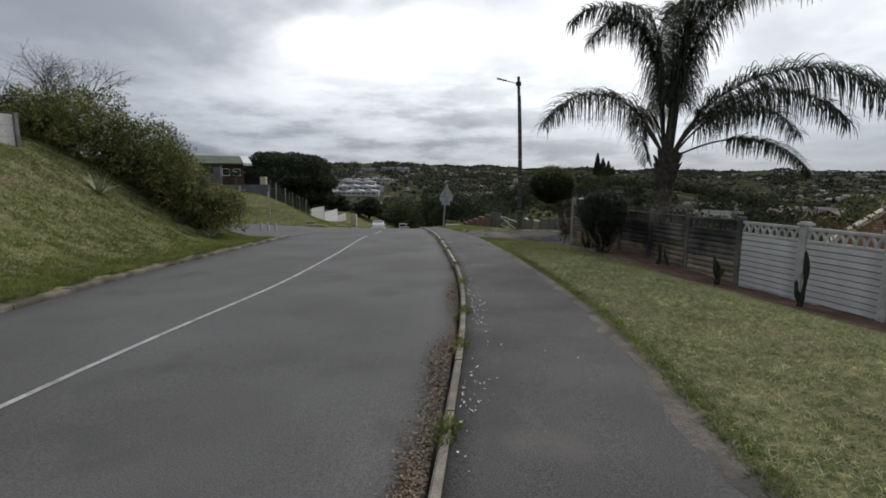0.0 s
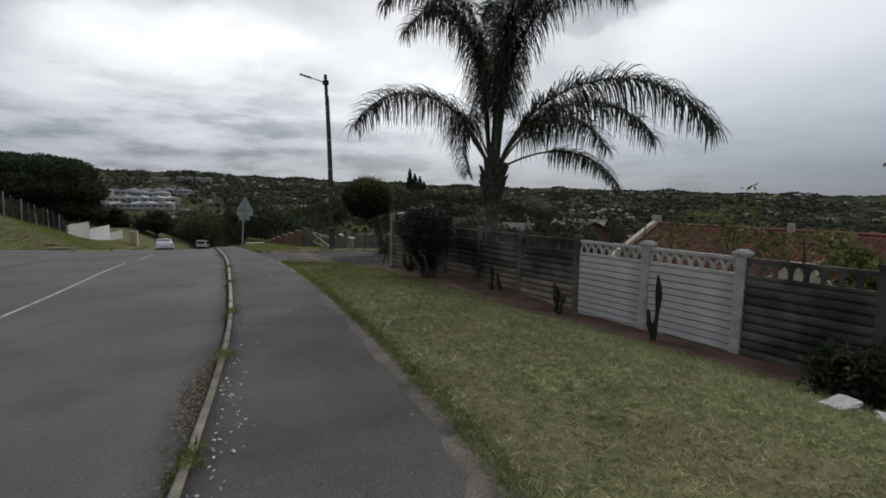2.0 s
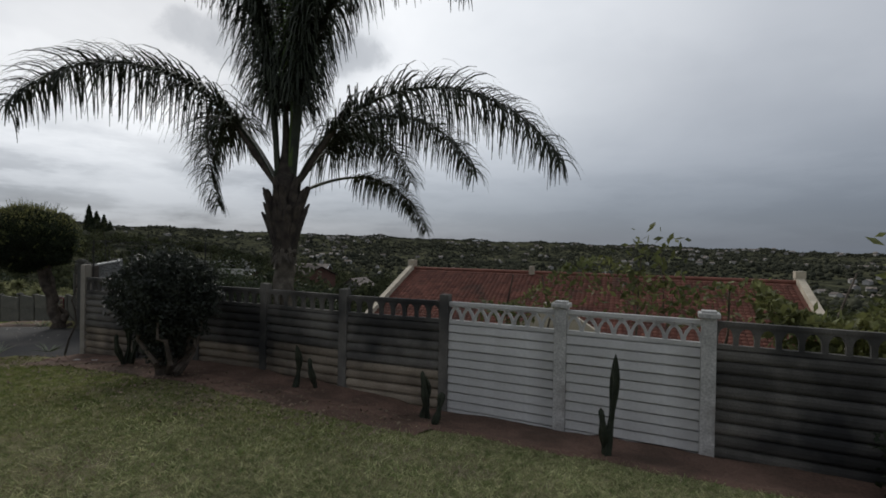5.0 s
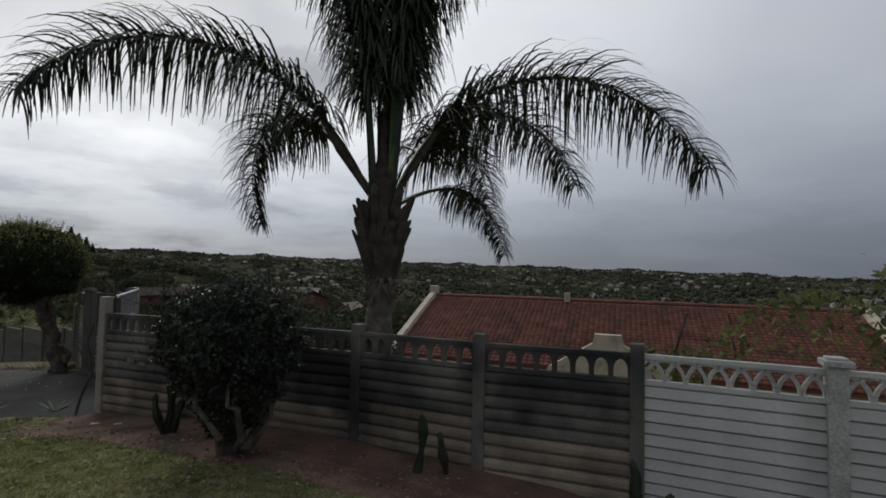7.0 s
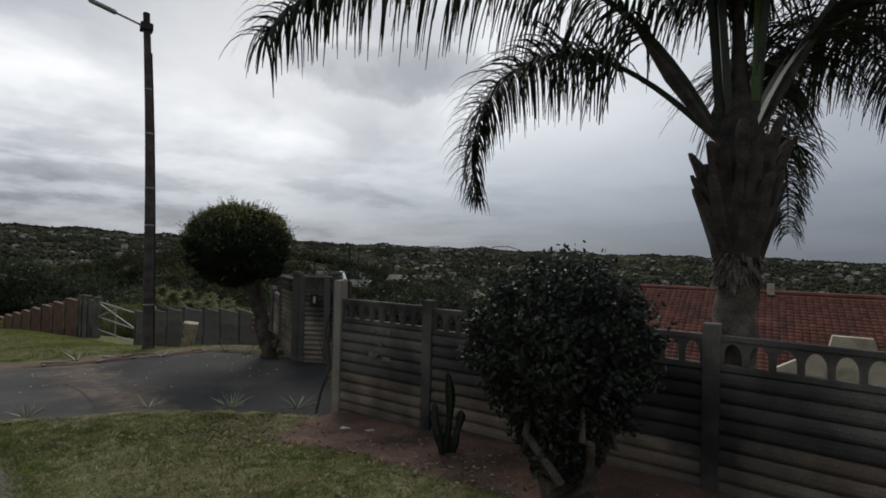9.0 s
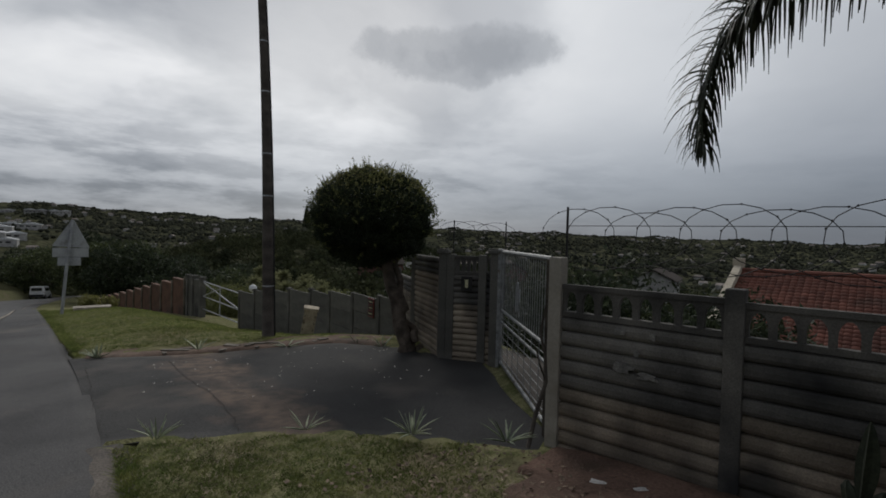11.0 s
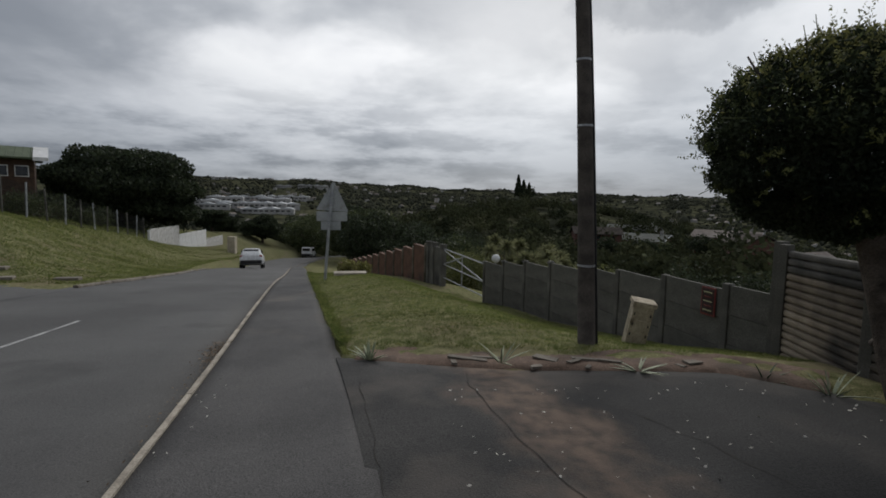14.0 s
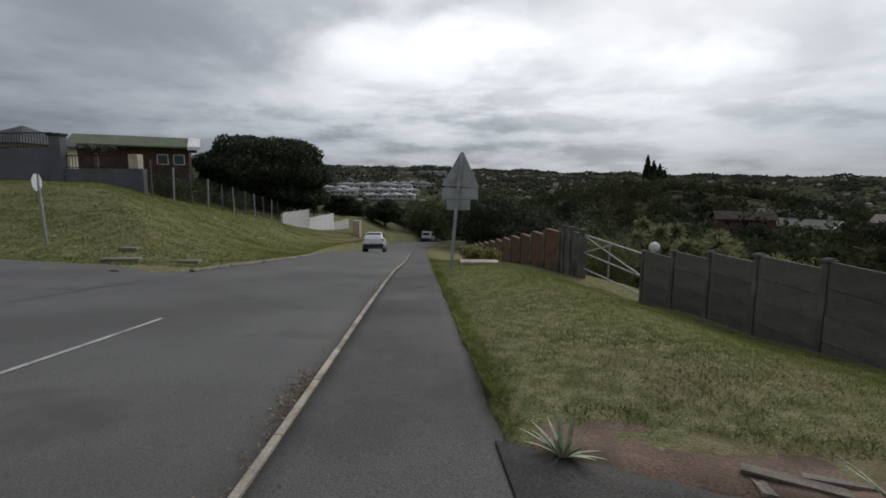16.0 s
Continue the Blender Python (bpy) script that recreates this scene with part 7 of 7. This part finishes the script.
# cypresses on the rise
for az_, h, el_ in ((13.9, 26, -0.2), (14.5, 22, -0.25), (15.1, 20, -0.3), (14.2, 18, -0.3), (15.6, 15, -0.3)):
    x, y, z = at_sight(az_, el_, 430)
    g = np.random.default_rng(int(az_ * 10))
    e = empty("cypress", x, y, z - 8, 0, "tall dark columnar cypress on the rise", "tree", "cypresses")
    part("trunk", tube([(0, 0, -6), (0, 0, h * 0.7)], [0.6, 0.2], 6), M["bark"], e)
    n = 1500
    t = g.random(n)
    rr = 3.0 * (np.sin(np.pi * (0.12 + 0.88 * t)) ** 0.7) * (0.5 + 0.6 * g.random(n))
    a = g.random(n) * 6.283
    c = np.stack([rr * np.cos(a), rr * np.sin(a), (h + 8) * t], 1)
    obj("crown", quads_mesh("crown", leaves_at(c, 1.1, 0.4, g, 2.0).reshape(-1, 3), M["leaf_dark"]), e)

# nearer roofs in the gardens below
M["roof_brown"] = mat("roof_brown", (0.050, 0.043, 0.038), (0.085, 0.072, 0.064), 0.95, 0.5, 8, 0.1, 0.01, spec=0.05)
M["roof_slate"] = mat("roof_slate", (0.115, 0.118, 0.108), (0.165, 0.168, 0.155), 0.95, 0.5, 8, 0.1, 0.01, spec=0.05)
M["brick_red"] = mat("brick_red", (0.105, 0.055, 0.043), (0.15, 0.078, 0.06), 0.9, 0.5, 8, 0.1, 0.01)
for az_, el_, r, w, d, rz, wm, rm in ((26.0, -3.1, 200, 25, 11, -52, "brick_red", "roof_slate"), (26.0, -2.2, 260, 24, 10, -46, "brick_red", "roof_slate"), (34.5, -2.5, 200, 20, 9, -50, "brick_red", "far_roof"), (22.0, -2.3, 290, 26, 10, -40, "brick_red", "roof_brown"), (41, -4.2, 150, 8, 6, 20, "far_wall", "far_roof"), (22, -2.6, 190, 16, 8, -10, "brick_red", "roof_brown"), (36, -2.8, 140, 14, 8, 70, "brick_red", "roof_brown"), (52, -3.0, 120, 14, 8, 30, "far_wall", "roof_brown")):
    x, y, z = at_sight(az_, el_, r)
    z -= 2.6
    e = empty("house", x, y, z, rz, "low gabled house with a " + ("dark brown" if rm == "roof_brown" else "grey slate" if rm == "roof_slate" else "pale" if rm == "far_roof" else "red") + " roof among trees", "house")
    part("wall", box((0, 0, -2.2), (w, d, 7.0), 0, 0.05), M[wm], e)
    bm = bmesh.new()
    add_prism(bm, [(-d / 2 - 0.7, 1.1), (0, 3.4), (d / 2 + 0.7, 1.1), (d / 2 + 0.7, 1.3), (0, 3.65), (-d / 2 - 0.7, 1.3)], w + 1.2, pose(0, 0, 0, 0, 0, 90))
    bmesh.ops.recalc_face_normals(bm, faces=bm.faces)
    part("roof", bm, M[rm], e)
    bm = bmesh.new()
    add_prism(bm, [(-d / 2, 1.2), (0, 3.3), (d / 2, 1.2)], w - 0.1, pose(0, 0, 0, 0, 0, 90))
    bmesh.ops.recalc_face_normals(bm, faces=bm.faces)
    part("gable", bm, M[wm], e)
    for k in range(3):
        part("window", box((-w / 2 + w * (k + 0.6) / 3.2, -d / 2 - 0.03, 0.0), (1.3, 0.08, 1.1)), M["glass_dark"], e)
    if rz < -35:
        # white bargeboards on the gable that faces the road
        for sy in (-1, 1):
            part("bargeboard", tube([(w / 2 + 0.65, sy * (d / 2 + 0.7), 1.15), (w / 2 + 0.65, 0, 3.5)], 0.16, 4), M["far_white"], e)
        part("chimney", box((w / 2 - 3.0, 0.8, 3.6), (0.9, 0.9, 2.4), 0, 0.03), M["far_wall"], e)
        # garden trees that hide its walls
        for k in range(4):
            ta, tr_ = az_ + (k - 1.6) * math.degrees(w * 0.27 / r), r * (0.86 + 0.03 * (k % 2))
            tx, ty, tz = at_sight(ta, el_ - 0.42 - 0.25 * (k % 2), tr_)
            g0 = land1(tx, ty)
            th = tz - g0
            if th > 2.5:
                tree("tree", tx, ty, g0, th * 0.4, (th - 2.4, 4.2, 3.8, 2.4), 2600, 0.34, ("leaf_dark", "leaf_mid")[k % 2], 500 + k + int(r), "dark garden tree in front of a low house", trunk_r=0.22, limbs=4)

# dark garden bush and paved yard seen through the gate
shrub(8.2, 20.6, 1.35, 9000, 0.06, "leaf_dark", 301, "dark bush in the yard behind the gate", -1.6)
shrub(10.4, 19.4, 1.6, 9000, 0.07, "leaf_dark", 302, "dark bush in the yard behind the gate", -2.5)
shrub(9.6, 22.4, 1.5, 9000, 0.07, "leaf_dark", 303, "dark bush in the yard behind the gate", -2.2)
M["yard"] = mat("yard", (0.042, 0.036, 0.031), (0.075, 0.063, 0.053), 0.92, 1.2, 50, 0.5, 0.008, stain=(0.05, 0.043, 0.036), stain_scale=0.8, stain_at=(0.5, 0.7))
yv, yf = [], []
for i in range(25):
    for j in range(21):
        y = 14.5 + 7.2 * j / 20
        x = float(x_wall(y)) + 0.12 + i * 0.4 if y < 20.3 else 5.72 + (y - 20.3) * 0.5 + i * 0.4
        yv.append((x, y, land1(x, y) + 0.04))
for i in range(24):
    for j in range(20):
        a = i * 21 + j
        yf.append((a, a + 21, a + 22, a + 1))
yard = tagged(obj("yard_drive", mesh_of("yard_drive", yv, yf, M["yard"], True)), "brown paved yard sloping down behind the gate", "driveway", kind="structure")

# ---- small things on the verge ----
st = empty("stick", 2.57, 8.93, land1(2.57, 8.93) + 0.02, 60, "pale greenish fallen stick on the grass", "stick")
part("wood", tube([(-0.22, 0, 0.0), (-0.06, 0.012, 0.012), (0.10, 0.0, 0.012), (0.24, 0.02, 0.004)], [0.008, 0.010, 0.009, 0.005], 7), M["agave"], st)
for i, (x, y, s) in enumerate(((5.95, 5.85, 0.42), (6.05, 5.5, 0.34), (6.0, 5.2, 0.25), (4.1, 17.0, 0.12), (4.3, 16.8, 0.10), (2.2, 22.95, 0.13), (2.7, 22.85, 0.10), (1.4, 23.2, 0.12), (3.6, 22.75, 0.10))):
    g = np.random.default_rng(320 + i)
    bm = bmesh.new()
    bmesh.ops.create_cube(bm, size=s * 0.62)
    bmesh.ops.subdivide_edges(bm, edges=list(bm.edges), cuts=2, use_grid_fill=True)
    for v in bm.verts:
        v.co = Vector((v.co.x * 1.4, v.co.y * 0.75 + 0.25 * v.co.x, v.co.z * 0.28)) * (1 + 0.45 * noise.noise(v.co * 9 / s + Vector((i, 0, 0))))
    zz = (land1(x, y) if y < 22 else drive_z(x, y)) + 0.03
    e = empty("rubble", x, y, zz, 37 * i, "pale broken lump of concrete on the ground", "rubble", "rubble on the verge")
    part("stone", bm, M["post_white"] if i < 5 else M["kerb_concrete"], e)

# broken boards and slab edges half sunk in the bare earth
for i, (x, o, ln, w, rz) in enumerate(((1.55, 0.10, 0.42, 0.07, -8), (1.75, 0.16, 0.30, 0.05, 4), (2.35, 0.18, 0.26, 0.10, -32), (2.75, 0.16, 0.30, 0.06, 2), (2.95, 0.10, 0.22, 0.05, -14), (2.60, 0.08, 0.16, 0.05, 40), (3.75, 0.12, 0.16, 0.11, 25))):
    y = float(drive_far(x)) + o
    e = empty("board_piece", x, y, land1(x, y) + 0.03, rz - 14, "weathered grey broken board lying in bare earth", "board", "broken boards by the driveway")
    bm = box((0, 0, -0.008), (ln, w, 0.018), 0, 0.004)
    for v in bm.verts:
        v.co += Vector((0.03 * noise.noise(v.co * 14 + Vector((i, 0, 0))), 0.015 * noise.noise(v.co * 20), 0.012 * noise.noise(v.co * 9 + Vector((0, i, 0)))))
    part("board", bm, M["kerb_concrete"], e)

# dry leaves in the gutter, pale litter on the path
def scatter(name, xy, zf, size, material, g, label, lift=0.012):
    n = len(xy)
    z = zf(xy) + lift * (0.5 + g.random(n))
    c = np.column_stack([xy, z])
    a = unit(np.column_stack([g.normal(size=(n, 2)), g.normal(size=n) * 0.25]))
    b = unit(np.cross(a, np.array([0, 0, 1.0]) + 0.4 * g.normal(size=(n, 3))))
    s = size * (0.5 + g.random((n, 1)))
    ob = obj(name, quads_mesh(name, np.stack([c - a * s, c - b * s * 0.55, c + a * s, c + b * s * 0.55], 1).reshape(-1, 3), material))
    return tagged(ob, label, "leaves", kind="stuff")


g9 = np.random.default_rng(400)
yy = np.concatenate([g9.normal(2.4, 0.45, 3600), g9.normal(4.3, 0.45, 2600), g9.normal(7.4, 0.5, 1600), g9.uniform(1, 24, 900), g9.normal(24.3, 0.35, 700)])
xx = x_kerb(yy) - 0.10 - np.abs(g9.normal(0, 0.09, len(yy)))
scatter("gutter_leaves", np.column_stack([xx, yy]), lambda q: z_path(q[:, 1]) - KERB_UP, 0.011, M["dry_leaves"], g9, "drifts of dry brown leaves and grit in the gutter", 0.03)
yy = np.concatenate([g9.uniform(1, 23, 150), g9.normal(3.4, 0.25, 40), g9.normal(6.5, 0.9, 90)])
xx = x_kerb(yy) + np.abs(g9.normal(0.0, 0.13, len(yy))) + 0.03
scatter("path_litter", np.column_stack([xx, yy]), lambda q: z_path(q[:, 1]), 0.012, M["leaf_litter"], g9, "pale scraps and petals along the footpath edge", 0.010)
yy = g9.uniform(-2, 18, 60)
scatter("path_litter", np.column_stack([x_kerb(yy) + g9.random(60) * 1.4, yy]), lambda q: z_path(q[:, 1]) + 0.012, 0.009, M["leaf_litter"], g9, "pale scraps scattered on the asphalt", 0.006)
xy = np.column_stack([g9.uniform(1.2, 4.6, 120), 22.4 - 3.0 * g9.random(120) ** 1.5])
scatter("drive_litter", xy, lambda q: np.array([drive_z(a, b) for a, b in q]), 0.012, M["leaf_litter"], g9, "pale scraps scattered on the driveway", 0.008)


# ---- grass ----
def blades(name, xy, h, w, material, g, label, lean=0.8):
    n = len(xy)
    c = np.column_stack([xy, land(xy[:, 0], xy[:, 1]) - 0.008])
    a = g.random(n) * 6.283
    s = np.column_stack([np.cos(a), np.sin(a), np.zeros(n)]) * (w * (0.6 + 0.8 * g.random(n)))[:, None]
    hh = h * (0.45 + 0.9 * g.random(n))
    tip = c + np.column_stack([g.normal(size=n) * lean * hh, g.normal(size=n) * lean * hh, hh])
    ob = obj(name, quads_mesh(name, np.stack([c - s, c + s, tip], 1).reshape(-1, 3), material, 3))
    return tagged(ob, label, "grass", kind="stuff")


def verge_points(n, ya, yb, g, inner=0.06, outer=0.75):
    y = g.uniform(ya, yb, n)
    a, b = x_path(y) + inner, x_wall(y) - outer
    return np.column_stack([a + (b - a) * g.random(n), y])


gg = np.random.default_rng(500)
M["thatch"] = mat("thatch", (0.20, 0.165, 0.11), (0.38, 0.32, 0.235), 0.9, 1.2, 20, 0.0, 0.01, island=0.4, spec=0.1)
p = verge_points(440000, -1.5, 19.4, gg)
p = p[(p[:, 1] < drive_near(p[:, 0]) - 0.12 + 0.08 * np.sin(p[:, 0] * 9))]
bare_w = np.interp(p[:, 1], [9.5, 11, 13, 16, 17.4], [0.7, 1.05, 1.35, 1.2, 0.8]) + 0.16 * np.sin(p[:, 1] * 3.7) + 0.28 * gg.normal(size=len(p))
p = p[p[:, 0] < x_wall(p[:, 1]) - bare_w]
patch = 0.6 * np.sin(p[:, 0] * 2.1 + 1.3 * np.sin(p[:, 1] * 0.9)) * np.sin(p[:, 1] * 1.3 + p[:, 0]) + 0.4 * np.sin(p[:, 0] * 7.1 + 2 * np.sin(p[:, 1] * 3.1)) * np.sin(p[:, 1] * 5.3 + p[:, 0] * 2) + 0.4 * gg.normal(size=len(p))
tuft = np.sin(p[:, 0] * 41 + 3 * np.sin(p[:, 1] * 17)) * np.sin(p[:, 1] * 37 + 3 * np.sin(p[:, 0] * 19)) + 0.8 * gg.random(len(p)) > -0.05
p, patch = p[tuft], patch[tuft]
dry_end = p[:, 1] + 0.9 * np.sin(p[:, 0] * 1.7) + 1.1 * gg.normal(size=len(p)) < 11.2
blades("verge_grass", p[(patch < 0.80) & dry_end], 0.034, 0.0052, M["verge_blade"], gg, "short coarse lawn grass on the verge", 1.3)
blades("verge_grass", p[(patch < 0.80) & ~dry_end], 0.028, 0.0046, M["grass_blade"], gg, "greener lawn grass near the driveway", 1.2)
stray = gg.random(len(p)) < 0.07
blades("dry_grass", p[(patch > 0.62) | stray], 0.024, 0.005, M["thatch"], gg, "dead straw-coloured grass patches in the verge", 1.3)
p = verge_points(230000, 23.1, 38, gg, 0.04, 0.1)
p = p[(p[:, 1] > drive_far(p[:, 0]) + 0.38 + 0.05 * np.sin(p[:, 0] * 8))]
blades("lawn_grass", p, 0.032, 0.0038, M["grass_blade"], gg, "mown green lawn falling towards the lower wall")
y = gg.uniform(0, 19.5, 280000)
p = np.column_stack([x_left(y) - 0.05 - gg.random(len(y)) ** 1.2 * 8.5, y])
blades("bank_grass", p, 0.065, 0.007, M["grass_blade"], gg, "rough grass on the roadside bank")
y = gg.uniform(31.6, 44, 130000)
p = np.column_stack([x_left(y) - 0.05 - gg.random(len(y)) * 16, y])
blades("bank_grass", p, 0.055, 0.009, M["grass_blade"], gg, "rough grass on the lower bank")
y = gg.uniform(44, 82, 110000)
p = np.column_stack([x_left(y) - 0.05 - gg.random(len(y)) * 15, y])
blades("bank_grass", p, 0.07, 0.016, M["grass_blade"], gg, "rough grass on the bank below the fence")
gm = np.random.default_rng(610)
y = gm.uniform(10.5, 18.0, 3200)
p = np.column_stack([x_wall(y) - 0.35 - np.abs(gm.normal(0, 1.0, len(y))), y])
p = p[(p[:, 0] > x_path(p[:, 1]) + 0.1) & (p[:, 1] < drive_near(p[:, 0]) - 0.1)]
scatter("leaf_mulch", p, lambda q: land(q[:, 0], q[:, 1]) + 0.012, 0.020, M["dry_leaves"], gm, "brown fallen leaves lying in the lawn by the soil bed", 0.02)
# ragged grass fringe over the path edge and the kerb
y = gg.uniform(-1.5, 18.6, 16000)
p = np.column_stack([x_path(y) + 0.05 + np.abs(gg.normal(0, 0.06, len(y))), y])
y = gg.uniform(23.6, 39, 9000)
p = np.vstack([p, np.column_stack([x_path(y) + 0.03 + np.abs(gg.normal(0, 0.06, len(y))), y])])
blades("edge_grass", p, 0.055, 0.005, M["grass_blade"], gg, "ragged grass fringe along the footpath", 1.0)
# weeds in the kerb joints
y = np.concatenate([gg.normal(c, 0.10, 260) for c in (2.95, 4.55, 5.9, 8.1, 10.6, 14.2, 17.9)])
p = np.column_stack([x_kerb(y) - 0.04 + gg.normal(0, 0.05, len(y)), y])
n = len(p)
c = np.column_stack([p, np.where(p[:, 0] > x_kerb(p[:, 1]) - 0.08, z_path(p[:, 1]) + 0.004, z_path(p[:, 1]) - KERB_UP)])
tip = c + np.column_stack([gg.normal(size=(n, 2)) * 0.035, 0.02 + 0.05 * gg.random(n)])
s = np.column_stack([gg.normal(size=(n, 2)) * 0.004, np.zeros(n)])
tagged(obj("kerb_weeds", quads_mesh("kerb_weeds", np.stack([c - s, c + s, tip], 1).reshape(-1, 3), M["grass_blade"], 3)), "small green weeds growing in the kerb joints", "weeds", kind="stuff")
